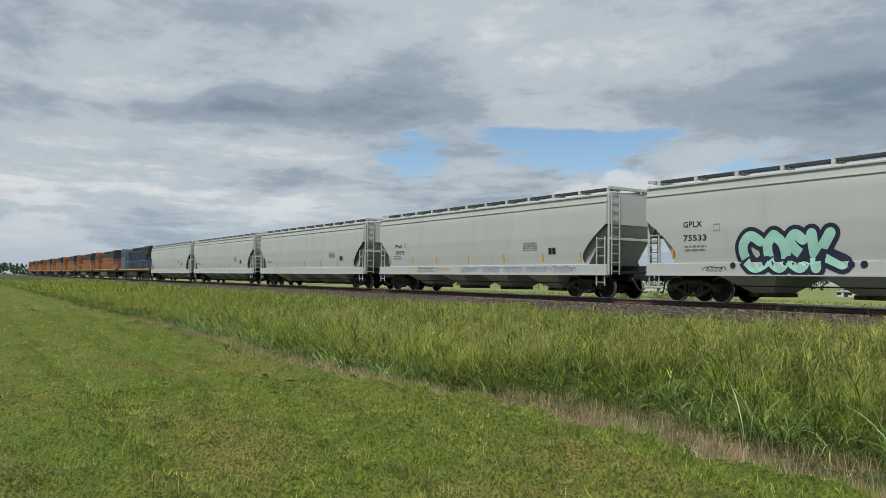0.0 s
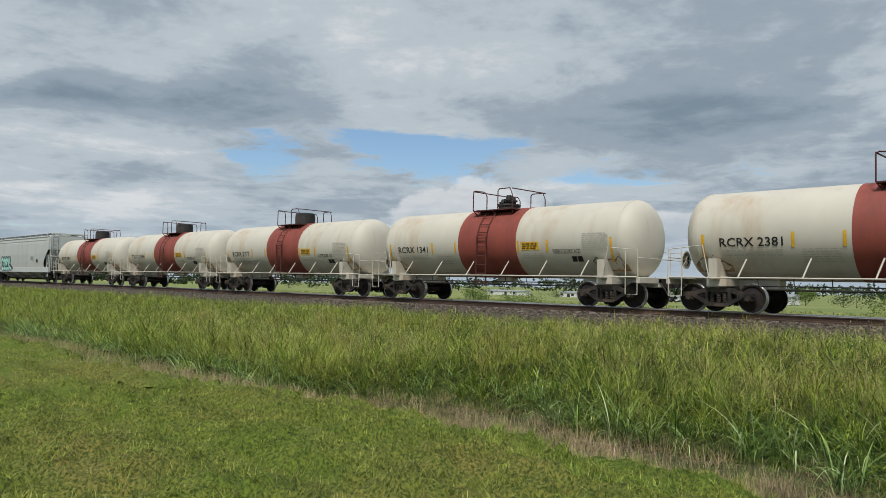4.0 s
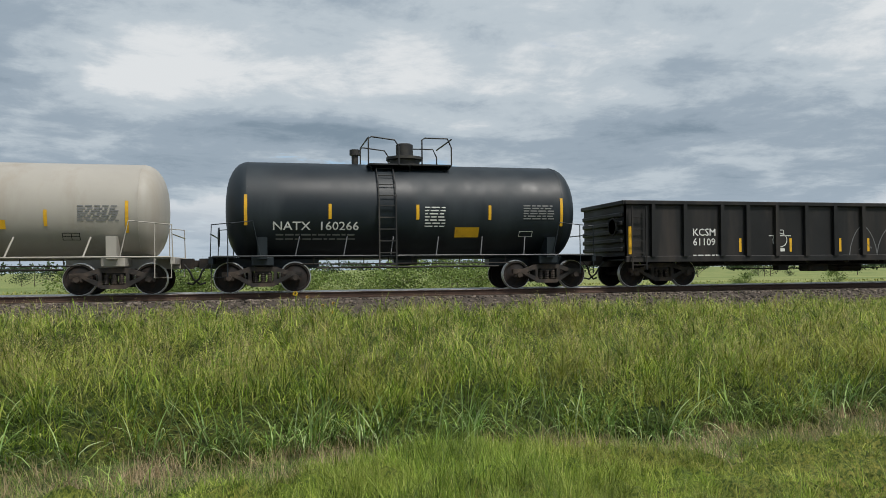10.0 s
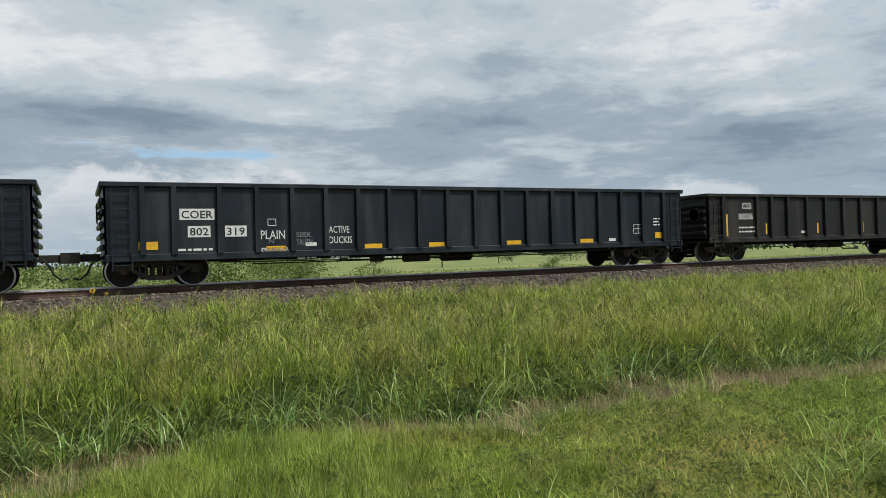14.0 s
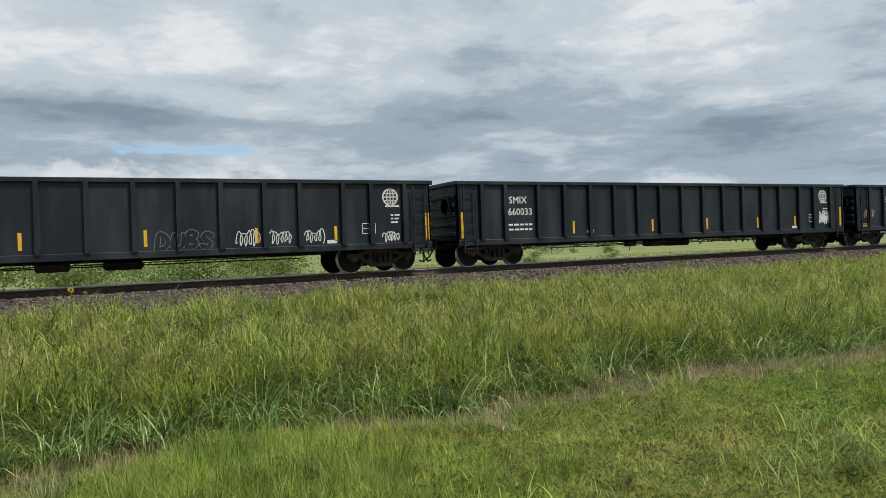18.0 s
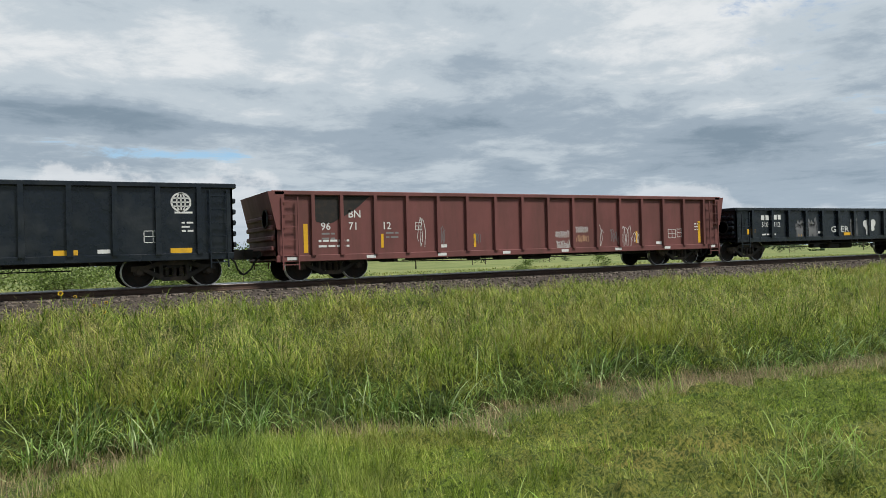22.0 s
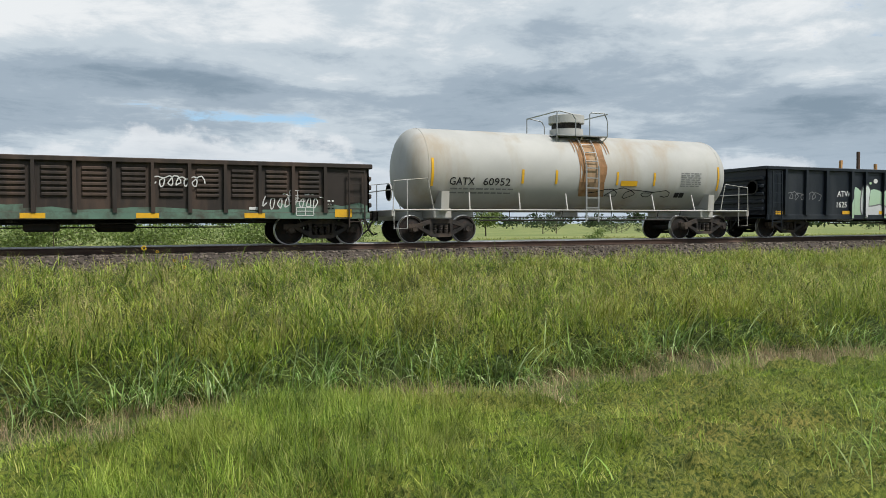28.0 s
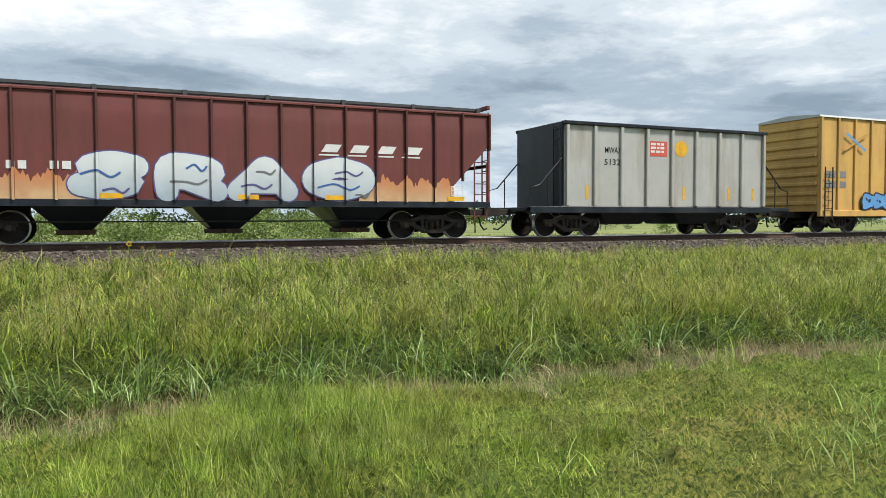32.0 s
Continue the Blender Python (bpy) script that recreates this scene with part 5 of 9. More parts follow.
def wheelset_mesh(r=0.42):
    s = Shape()
    s.mi = 0
    for sy in (-1, 1):
        y = 0.7525 * sy
        prof = [(y + sy * 0.068, r * 0.30), (y + sy * 0.060, r * 0.46), (y + sy * 0.028, r * 0.60), (y + sy * 0.026, r * 0.80), (y + sy * 0.062, r * 0.86), (y + sy * 0.066, r * 0.975)]
        s.mi = 0
        s.lathe([(y + sy * 0.068, 0.001)] + prof, "y", 20, caps=False)
        s.mi = 1
        s.lathe([(y + sy * 0.066, r * 0.975), (y + sy * 0.068, r), (y - sy * 0.045, r * 1.01), (y - sy * 0.05, r * 1.06)], "y", 20, caps=False)
        s.mi = 0
        s.lathe([(y - sy * 0.05, r * 1.06), (y - sy * 0.07, r * 1.06), (y - sy * 0.07, r * 0.86), (y - sy * 0.03, r * 0.78), (y - sy * 0.03, r * 0.45), (y - sy * 0.075, r * 0.34), (y - sy * 0.075, 0.07)], "y", 20, caps=False)
    s.mi = 0
    s.lathe([(-1.05, 0.075), (1.05, 0.075)], "y", 10)
    return s.mesh("wheelset", [MAT["wheel"], MAT["tread"]], True)


def side_frame_mesh(sy, half=0.889, r=0.42):
    s = Shape()
    y0, y1 = (sy * 0.93, sy * 1.09)
    y0, y1 = min(y0, y1), max(y0, y1)
    # the cast frame: a flat arch over two axle boxes with a spring window in the middle
    top = [(-half - 0.19, r + 0.16), (-half + 0.16, r + 0.17), (-0.36, r + 0.30), (0.36, r + 0.30), (half - 0.16, r + 0.17), (half + 0.19, r + 0.16)]
    s.prism(top + [(half + 0.19, r + 0.02), (half - 0.10, r + 0.03), (0.34, r + 0.17), (-0.34, r + 0.17), (-half + 0.10, r + 0.03), (-half - 0.19, r + 0.02)], "y", y0, y1)
    for k in (-1, 1):
        s.prism([(k * (half - 0.16), r + 0.10), (k * (half - 0.02), r + 0.08), (k * 0.34, r - 0.22), (k * 0.26, r - 0.11)][::k], "y", y0, y1)
        s.box(k * 0.34 - 0.05, k * 0.34 + 0.05, y0, y1, r - 0.20, r + 0.2, 0.012)
        s.lathe([(y0 - 0.05 if sy < 0 else y1 + 0.05, 0.075), ((y0 + y1) / 2, 0.105)], "y", 14, (k * half, 0, r))
        s.box(k * half - 0.13, k * half + 0.13, y0 + 0.01, y1 - 0.01, r - 0.08, r + 0.08, 0.02)
    s.prism([(-0.42, r - 0.14), (0.42, r - 0.14), (0.30, r - 0.25), (-0.30, r - 0.25)], "y", y0, y1)
    # coil springs
    for x in (-0.19, 0.0, 0.19):
        for i in range(5):
            s.lathe([(r - 0.13 + 0.052 * i, 0.060), (r - 0.105 + 0.052 * i, 0.075), (r - 0.08 + 0.052 * i, 0.060)], "z", 7, (x, (y0 + y1) / 2, 0), caps=False)
    return s.mesh("side_frame", MAT["side_frame"])


def bolster_mesh():
    s = Shape()
    s.box(-0.22, 0.22, -1.06, 1.06, 0.50, 0.70, 0.03)
    s.lathe([(0.66, 0.20), (0.78, 0.20)], "z", 16)
    for k in (-1, 1):
        s.box(k * 0.42 - 0.05, k * 0.42 + 0.05, -0.95, 0.95, 0.30, 0.40, 0.01)
        s.box(k * 0.40 - 0.03, k * 0.40 + 0.03, -0.85, -0.65, 0.2, 0.55)
        s.box(k * 0.40 - 0.03, k * 0.40 + 0.03, 0.65, 0.85, 0.2, 0.55)
    return s.mesh("bogie", MAT["steel_dark"])


GEAR = {}


def gear(r):
    key = round(r, 3)
    if key not in GEAR:
        GEAR[key] = (bolster_mesh(), side_frame_mesh(-1, r=r), side_frame_mesh(1, r=r), wheelset_mesh(r))
    return GEAR[key]


def bogie(car, x, r=0.42):
    bol, near, far, ws = gear(r)
    b = part("bogie", bol, None, car, "dark oily cast steel bogie", at=(x, 0, 0))
    part("side_frame", near, None, b)
    part("side_frame", far, None, b)
    for k in (-0.889, 0.889):
        w = part("wheelset", ws, None, b)
        w.matrix_parent_inverse = Matrix.Translation((k, 0, r))
        WHEELSETS.append(w)
    return b


def coupler_mesh(k):
    s = Shape()
    s.box(min(0, k * 0.55), max(0, k * 0.55), -0.10, 0.10, 0.72, 0.92, 0.02)
    s.prism([(k * 0.5, -0.2), (k * 0.82, -0.16), (k * 0.86, 0.05), (k * 0.70, 0.18), (k * 0.5, 0.16)][::k], "z", 0.68, 0.97)
    return s.mesh("coupler", MAT["steel_dark"])


def hose_mesh(k):
    s = Shape()
    s.tube([(k * 0.10, -0.30, 0.80), (k * 0.25, -0.30, 0.62), (k * 0.34, -0.22, 0.40), (k * 0.52, -0.10, 0.24), (k * 0.66, -0.04, 0.28)], 0.028, 7)
    return s.mesh("air_hose", MAT["loco_dark"], True)


ENDS = {}


def draft_gear(car, half):
    """Couplers and air hoses at both ends; half: half the length over the end sills."""
    for k in (-1, 1):
        if k not in ENDS:
            ENDS[k] = (coupler_mesh(k), hose_mesh(k))
        part("coupler", ENDS[k][0], None, car, at=(k * half, 0, 0))
        part("air_hose", ENDS[k][1], None, car, at=(k * half, 0, 0))


def ladder(car, x, y, z0, z1, mat, wide=0.42, step=0.33, name="ladder", along="x", r=0.014):
    s = Shape()
    for d in (-wide / 2, wide / 2):
        a = (x + d, y, z0) if along == "x" else (x, y + d, z0)
        s.box(a[0] - r * 1.3, a[0] + r * 1.3, a[1] - r * 1.3, a[1] + r * 1.3, z0, z1)
    z = z0 + step * 0.4
    while z < z1:
        if along == "x":
            s.box(x - wide / 2, x + wide / 2, y - r, y + r, z - r, z + r)
        else:
            s.box(x - r, x + r, y - wide / 2, y + wide / 2, z - r, z + r)
        z += step
    return part(name, s, mat, car)


def hand_brake(car, x, y, z, mat):
    s = Shape().lathe([(x, 0.27), (x + 0.03, 0.28), (x + 0.03, 0.23), (x, 0.23)], "x", 18, (0, y, z))
    for a in range(4):
        t = a * math.pi / 4
        s.tube([(x + 0.015, y - 0.25 * math.cos(t), z - 0.25 * math.sin(t)), (x + 0.015, y + 0.25 * math.cos(t), z + 0.25 * math.sin(t))], 0.012, 5)
    part("brake_wheel", s, mat, car, "hand brake wheel")


TRAIN = []      # (car, place of its middle along the line at the start)


def new_car(name, label, category, group, middle):
    car = thing(name, None, None, label, category, group)
    TRAIN.append((car, middle))
    return car


# ---- covered hoppers ----
def covered_hopper(spec):
    L, mat = spec["length"], spec["mat"]
    h = L / 2
    zs, zt, eave, roof, deck = spec.get("sill", 0.90), spec.get("sill_top", 1.28), spec.get("eave", 3.62), spec.get("roof", 3.92), spec.get("deck", 4.22)
    car = new_car("covered_hopper_car", spec["label"], "train car", spec.get("group", ""), spec["mid"])
    inset, dz, dx = spec.get("inset", 0.0), spec.get("cut_z", 2.75), spec.get("cut_x", 1.55)
    W = 1.55
    bulge = spec.get("bulge", 0.06)
    # body: slices along its length, wide in the middle height; ends slope in below
    s = Shape()
    rows = [(zt, W - 0.03), (zt + 0.5, W + bulge * 0.4), (zt + 1.2, W + bulge), (eave - 0.5, W + bulge * 0.6), (eave, W - 0.04), (eave + 0.06, W - 0.16), (roof, 0.75), (roof + 0.05, 0.0)]
    dm = spec.get("cut_low", zt + 0.45)

    def end_x(z):
        e = h - inset
        return e if z >= dz else e - (1 - (1 - min(1.0, (dz - z) / (dz - dm))) ** spec.get("hollow", 1.35)) * dx + (0.14 * ((dm - z) / (dm - zt)) ** 2 if z < dm else 0.0)
    fine = []
    for (z0, w0), (z1, w1) in zip(rows, rows[1:]):
        n = 6 if z1 <= eave else 1
        fine += [(z0 + (z1 - z0) * i / n, w0 + (w1 - w0) * i / n) for i in range(n)]
    fine.append(rows[-1])
    for sy in (-1, 1):
        v = []
        for z, w in fine:
            e = end_x(min(z, eave))
            v += [(-e, sy * w, z), (e, sy * w, z)]
        s.add(v, [(2 * i, 2 * i + 1, 2 * i + 3, 2 * i + 2) for i in range(len(fine) - 1)])
    # upright end sheets above
    for k in (-1, 1):
        v = []
        for z, w in [q for q in fine if q[0] >= dz] if not inset else fine:
            e = k * end_x(min(z, eave))
            v += [(e, -w, z), (e, w, z)]
        s.add(v, [(2 * i, 2 * i + 1, 2 * i + 3, 2 * i + 2) for i in range(len(v) // 2 - 1)])
    v = [(-end_x(zt), -W + 0.03, zt), (end_x(zt), -W + 0.03, zt), (end_x(zt), W - 0.03, zt), (-end_x(zt), W - 0.03, zt)]
    s.add(v, [(0, 1, 2, 3)])
    part("body", s, mat, car, spec.get("body_label", ""), smooth=True)
    # the slope sheet stands back inside the cut corner of the side
    for k in (-1, 1):
        e = h - inset
        out = [(k * (e - 0.04), dz + 0.1), (k * (e - dx * spec.get("slope", 0.92)), zt), (k * (e - dx - 0.5), zt), (k * (e - dx - 0.5), dz + 0.1)]
        part("slope_sheet", Shape().prism(out[::k], "y", -W + 0.22, W - 0.22), spec.get("slope_mat", mat), car)
    # side sills, with a lip below
    for sy in (-1, 1):
        q = Shape()
        q.box(-h, h, min(sy * (W - 0.07), sy * (W + 0.02)), max(sy * (W - 0.07), sy * (W + 0.02)), zs, zt + 0.01, 0.012)
        q.box(-h, h, min(sy * (W - 0.2), sy * (W + 0.05)), max(sy * (W - 0.2), sy * (W + 0.05)), zs - 0.03, zs + 0.01)
        part("side_sill", q, spec.get("sill_mat", mat), car)
        # long seam under the eave
        q = Shape().box(-h + inset, h - inset, min(sy * (W - 0.06), sy * (W + 0.02)), max(sy * (W - 0.06), sy * (W + 0.02)), eave - 0.05, eave + 0.015, 0.01)
        for dz2 in spec.get("seams", (0.16, 0.25)):
            q.box(-h + inset, h - inset, *sorted((sy * (W - 0.06), sy * (W + 0.012 + bulge * 0.5))), eave - dz2 - 0.012, eave - dz2 + 0.012)
        part("top_chord", q, spec.get("chord_mat", mat), car)
    ribs = spec.get("ribs", 0)
    for sy in (-1, 1):
        for i in range(ribs):
            x = -h + inset + 0.04 + (2 * h - 2 * inset - 0.08) * i / (ribs - 1)
            e = end_x(zt)
            zb = zt if abs(x) <= e else zt + (abs(x) - e) / dx * (dz - zt)
            y0, y1 = sorted((sy * (W - 0.02), sy * (W + 0.10)))
            part("rib", Shape().box(x - spec.get("rib_half", 0.045), x + spec.get("rib_half", 0.045), y0, y1, min(zb, eave - 0.2), eave, 0.01), spec.get("rib_mat", mat), car)
            if sy < 0:
                RIBS.setdefault(car.name, []).append((x - spec.get("rib_half", 0.045), x + spec.get("rib_half", 0.045), W + 0.103))
    # end frame: corner posts, cross bars, platform and ladders
    for k in (-1, 1):
        q = Shape()
        for sy in (-1, 1):
            q.box(k * h - 0.035, k * h + 0.035, sy * 1.44 - 0.035, sy * 1.44 + 0.035, zs, eave + (0.3 if inset else -0.02), 0.012)
            if inset:
                q.box(k * (h - inset) - 0.05, k * (h - inset) + 0.05, sy * 1.42 - 0.05, sy * 1.42 + 0.05, zt, eave, 0.01)
        q.box(min(k * h, k * (h - inset)) - 0.05, max(k * h, k * (h - inset)) + 0.05, -1.45, 1.45, eave + 0.18, eave + 0.3, 0.01)
        q.box(k * h - 0.05, k * h + 0.05, -1.45, 1.45, 2.2, 2.3, 0.01)
        part("end_frame", q, mat, car)
        q = Shape().box(min(k * h, k * (h - 1.8)), max(k * h, k * (h - 1.8)), -1.50, 1.50, zs + 0.02, zs + 0.14, 0.01)
        q.box(min(k * (h - 0.1), k * (h - 3.0)), max(k * (h - 0.1), k * (h - 3.0)), -0.25, 0.25, zs - 0.25, zs + 0.1, 0.01)
        part("end_platform", q, MAT["steel_dark"], car)
        ladder(car, k * (h - 0.32), -1.53, zs - 0.42, 2.35 if not inset else eave, mat)
        ladder(car, k * (h - 0.32), 1.53, zs - 0.42, 2.35, mat)
        ladder(car, k * (h + 0.05), -1.12, zs, eave + 0.1, mat, along="y")
    hand_brake(car, -h + 0.12, -0.5, 2.35, MAT["steel_dark"])
    # roof walk on brackets, hatches
    for sy in (-1, 1):
        q = Shape()
        for y in (0.62, 0.80, 0.98):
            q.box(-h + 0.1, h - 0.1, min(sy * y, sy * (y + 0.12)), max(sy * y, sy * (y + 0.12)), deck - 0.03, deck, 0.0)
        q.box(-h + 0.1, h - 0.1, min(sy * 1.12, sy * 1.18), max(sy * 1.12, sy * 1.18), deck - 0.06, deck + 0.02)
        part("roof_walk", q, MAT["dark_deck"], car, "dark steel roof walk")
        n = spec.get("brackets", 11)
        for i in range(n):
            x = -h + 0.25 + (2 * h - 0.5) * i / (n - 1)
            q = Shape().box(x - 0.045, x + 0.045, min(sy * 0.6, sy * 1.2), max(sy * 0.6, sy * 1.2), deck - 0.10, deck - 0.03)
            q.box(x - 0.055, x + 0.055, min(sy * 1.18, sy * 1.24), max(sy * 1.18, sy * 1.24), roof - 0.24, deck + 0.025)
            part("walk_bracket", q, spec.get("bracket_mat", mat), car)
    n = spec.get("hatches", 5)
    for i in range(n):
        x0, x1 = -h + 0.8 + (L - 1.6) * i / n, -h + 0.7 + (L - 1.6) * (i + 1) / n
        part("hatch_cover", Shape().box(x0, x1, -0.42, 0.42, roof + 0.02, roof + 0.16, 0.05), mat, car)
    # outlet hoppers below
    n = spec.get("chutes", 3)
    for i in range(n):
        pitch = (L - 4.4) / n
        x = pitch * (i - (n - 1) / 2)
        q = Shape()
        top, bot, zb = min(1.0, pitch * 0.33), 0.36, 0.33
        for sy in (-1, 1):
            q.add([(x - top, sy * 1.45, zs), (x + top, sy * 1.45, zs), (x + bot, sy * 0.55, zb), (x - bot, sy * 0.55, zb)], [(0, 1, 2, 3)])
        for k in (-1, 1):
            q.add([(x + k * top, -1.45, zs), (x + k * top, 1.45, zs), (x + k * bot, 0.55, zb), (x + k * bot, -0.55, zb)], [(0, 1, 2, 3)])
        q.add([(x - bot, -0.55, zb), (x + bot, -0.55, zb), (x + bot, 0.55, zb), (x - bot, 0.55, zb)], [(0, 1, 2, 3)])
        c = part("outlet_hopper", q, spec.get("chute_mat", MAT["chute"]), car)
        g = Shape().box(x - bot - 0.1, x + bot + 0.1, -0.62, 0.62, zb - 0.11, zb + 0.02, 0.02)
        g.tube([(x, -0.9, zb - 0.04), (x, 0.9, zb - 0.04)], 0.05, 8)
        part("outlet_gate", g, MAT["rusty"], c)
    q = Shape().tube([(-h + 2.4, -1.2, 0.56), (h - 2.4, -1.2, 0.56)], 0.022)
    part("brake_pipe", q, MAT["steel_dark"], car)
    for x in (-spec["bogies"], spec["bogies"]):
        bogie(car, x)
    draft_gear(car, h)
    return car


# ---- tank cars ----
def tank_car(spec):
    r, zc, half, mat = spec["radius"], spec["centre"], spec["length"] / 2, spec["mat"]
    car = new_car("tank_car", spec["label"], "train car", spec.get("group", ""), spec["mid"])
    prof = []
    dome = spec.get("dish", 0.62)
    for i in range(9):
        t = math.pi / 2 * i / 8
        prof.append((-half + dome * (1 - math.cos(t)), r * max(0.02, math.sin(t)) ** 0.72))
    prof += [(-half + dome + 0.02, r), (half - dome - 0.02, r)] + [(-a, b) for a, b in prof[::-1]]
    part("tank_shell", Shape().lathe(prof, "x", 48, (0, 0, zc)), mat, car, spec.get("shell_label", ""), smooth=True)
    put = on_tank(r, zc)
    trim = spec.get("trim", mat)
    for k in (-1, 1):
        # weld seam rings near the heads
        q = Shape().lathe([(k * (half - dome) - 0.02, r), (k * (half - dome) - 0.02, r + 0.006), (k * (half - dome) + 0.02, r + 0.006), (k * (half - dome) + 0.02, r)], "x", 48, (0, 0, zc))
        part("head_seam", q, mat, car, smooth=True)
    if "band" in spec:
        a, b = spec["band"]
        q = Shape().lathe([(a, r + 0.001), (a, r + 0.006), (b, r + 0.006), (b, r + 0.001)], "x", 48, (0, 0, zc))
        part("red_band", q, MAT["red_band"], car, "broad faded red band", smooth=True)
    # stub sills, saddles, end platforms
    e = spec["sill_end"]
    for k in (-1, 1):
        q = Shape().box(min(k * (half - 2.6), k * e), max(k * (half - 2.6), k * e), -0.26, 0.26, 0.68, 0.98, 0.02)
        q.box(min(k * (e - 0.12), k * e), max(k * (e - 0.12), k * e), -1.45, 1.45, 0.80, 1.00, 0.015)
        q.box(min(k * (e - 0.62), k * (e - 0.1)), max(k * (e - 0.62), k * (e - 0.1)), -1.45, 1.45, 0.96, 1.0)
        part("stub_sill", q, trim, car)
        q = Shape()
        bx = k * spec["bogies"]
        lo = zc - r
        for sy in (-1, 1):
            q.prism([(sy * 0.25, lo - 0.02), (sy * 1.38, lo + 0.02), (sy * 1.42, lo + 0.62), (sy * 1.20, lo + 0.62), (sy * 0.9, lo + 0.28), (sy * 0.25, lo + 0.06)][::sy], "x", bx - 0.13, bx + 0.13)
        q.box(bx - 0.3, bx + 0.3, -1.2, 1.2, 0.74, lo + 0.1, 0.03)
        part("saddle", q, trim, car)
        # handrails round the end
        q = Shape()
        for sy in (-1, 1):
            q.tube([(k * (e - 1.35), sy * 1.45, 1.0), (k * (e - 1.15), sy * 1.45, 1.95), (k * (e - 0.08), sy * 1.45, 1.85), (k * (e - 0.05), sy * 1.45, 0.95)], 0.018)
            q.tube([(k * (e - 0.5), sy * 1.45, 1.9), (k * (e - 0.5), sy * 1.45, 0.45), (k * (e - 0.08), sy * 1.45, 0.45), (k * (e - 0.08), sy * 1.45, 0.95)], 0.016)
        q.tube([(k * (e - 0.06), -1.42, 1.6), (k * (e - 0.06), 1.42, 1.6)], 0.018)
        part("end_handrail", q, trim, car)
    hand_brake(car, -e + 0.2, -0.6, 1.55, trim)
    # side walk rail along the belly
    for sy in (-1, 1):
        q = Shape().tube([(-e + 0.1, sy * 1.45, 1.0), (e - 0.1, sy * 1.45, 1.0)], 0.026)
        n = spec.get("stays", 6)
        for i in range(n):
            x = -half + 1.9 + (2 * half - 3.8) * i / (n - 1)
            q.tube([(x, sy * 1.45, 1.0), (x + 0.12, sy * (r * 0.86), zc - r * 0.55)], 0.024)
        part("side_rail", q, trim, car)
    q = Shape().tube([(-half + 2, -1.25, 0.78), (half - 2, -1.25, 0.78)], 0.02)
    q.tube([(-half + 2.5, -0.9, 0.68), (half - 2.5, -0.9, 0.68)], 0.03)
    for i in range(9):
        x = -half + 2.4 + (2 * half - 4.8) * i / 8
        q.tube([(x, -1.25, 0.78), (x, -1.3, 1.0)], 0.014)
    part("brake_rod", q, MAT["steel_dark"], car)
    # top fittings
    fx = spec.get("fit_x", 0.0)
    fm, top = spec.get("fit_mat", MAT["loco_dark"]), zc + r
    q = Shape()
    if spec.get("platform", True):
        pw = spec.get("plat", 1.0)
        rail_m = spec.get("rail_mat", fm)
        deckp = Shape().box(fx - pw, fx + pw, -1.0, 1.0, top - 0.12, top - 0.08, 0.0)
        for yy in (-1.0, 1.0):
            for xx in (-pw, 0, pw):
                deckp.tube([(fx + xx, yy * 0.98, top - 0.1), (fx + xx * 0.8, yy * 0.75, top - 0.42)], 0.02)
        part("dome_platform", deckp, rail_m, car)
        for yy in (-1.0, 1.0):
            for a, b in ((-pw, -0.28 * pw), (0.28 * pw, pw)):
                x0, x1 = fx + a, fx + b
                rails = Shape()
                rails.tube([(x0, yy, top - 0.1), (x0, yy, top + 0.62), (x0 + 0.08, yy, top + 0.68), (x1 - 0.12, yy, top + 0.60 + 0.08 * (a > 0)), (x1, yy, top + 0.42), (x1, yy, top - 0.1)], 0.022)
                part("platform_railing", rails, rail_m, car)
        for xx in (-pw, pw):
            part("platform_bar", Shape().tube([(fx + xx, -1.0, top + 0.66), (fx + xx, 1.0, top + 0.66)], 0.022), rail_m, car)
        ladder(car, fx + spec.get("ladder_x", 0.0), -r - 0.08, 0.62, zc + 0.2, rail_m, wide=0.48, r=0.016)
        lad = Shape()
        for d in (-0.24, 0.24):
            lad.tube([(fx + spec.get("ladder_x", 0) + d, -(r + 0.08) * math.cos(t), zc + (r + 0.08) * math.sin(t)) for t in (0.1, 0.3, 0.5, 0.7, 0.9, 1.1)], 0.017)
        for t in (0.25, 0.48, 0.71, 0.94):
            y, z = -(r + 0.08) * math.cos(t), zc + (r + 0.08) * math.sin(t)
            lad.tube([(fx + spec.get("ladder_x", 0) - 0.24, y, z), (fx + spec.get("ladder_x", 0) + 0.24, y, z)], 0.016)
        part("ladder", lad, rail_m, car)
    kind = spec.get("fit", "valves")
    if kind == "valves":
        q = Shape().lathe([(top - 0.1, 0.42), (top + 0.10, 0.42), (top + 0.12, 0.46), (top + 0.18, 0.46), (top + 0.20, 0.36)], "z", 22, (fx, 0, 0))
        part("manway", q, fm, car, smooth=True)
        for dx, hh, rr in ((-0.26, 0.40, 0.10), (0.02, 0.55, 0.12), (0.26, 0.46, 0.09)):
            v = Shape().lathe([(top + 0.15, rr), (top + hh * 0.6, rr), (top + hh * 0.6, rr * 1.7), (top + hh * 0.72, rr * 1.7), (top + hh * 0.72, rr), (top + hh, rr * 0.8)], "z", 12, (fx + dx, -0.05, 0))
            part("valve", v, fm, car, smooth=True)
    elif kind == "drum":
        q = Shape().lathe([(top - 0.1, 0.58), (top + 0.20, 0.58), (top + 0.20, 0.50), (top + 0.40, 0.50), (top + 0.40, 0.62), (top + 0.66, 0.62), (top + 0.70, 0.52)], "z", 26, (fx, 0, 0))
        drum = part("valve_housing", q, fm, car, "wide dirty white valve housing", smooth=True)
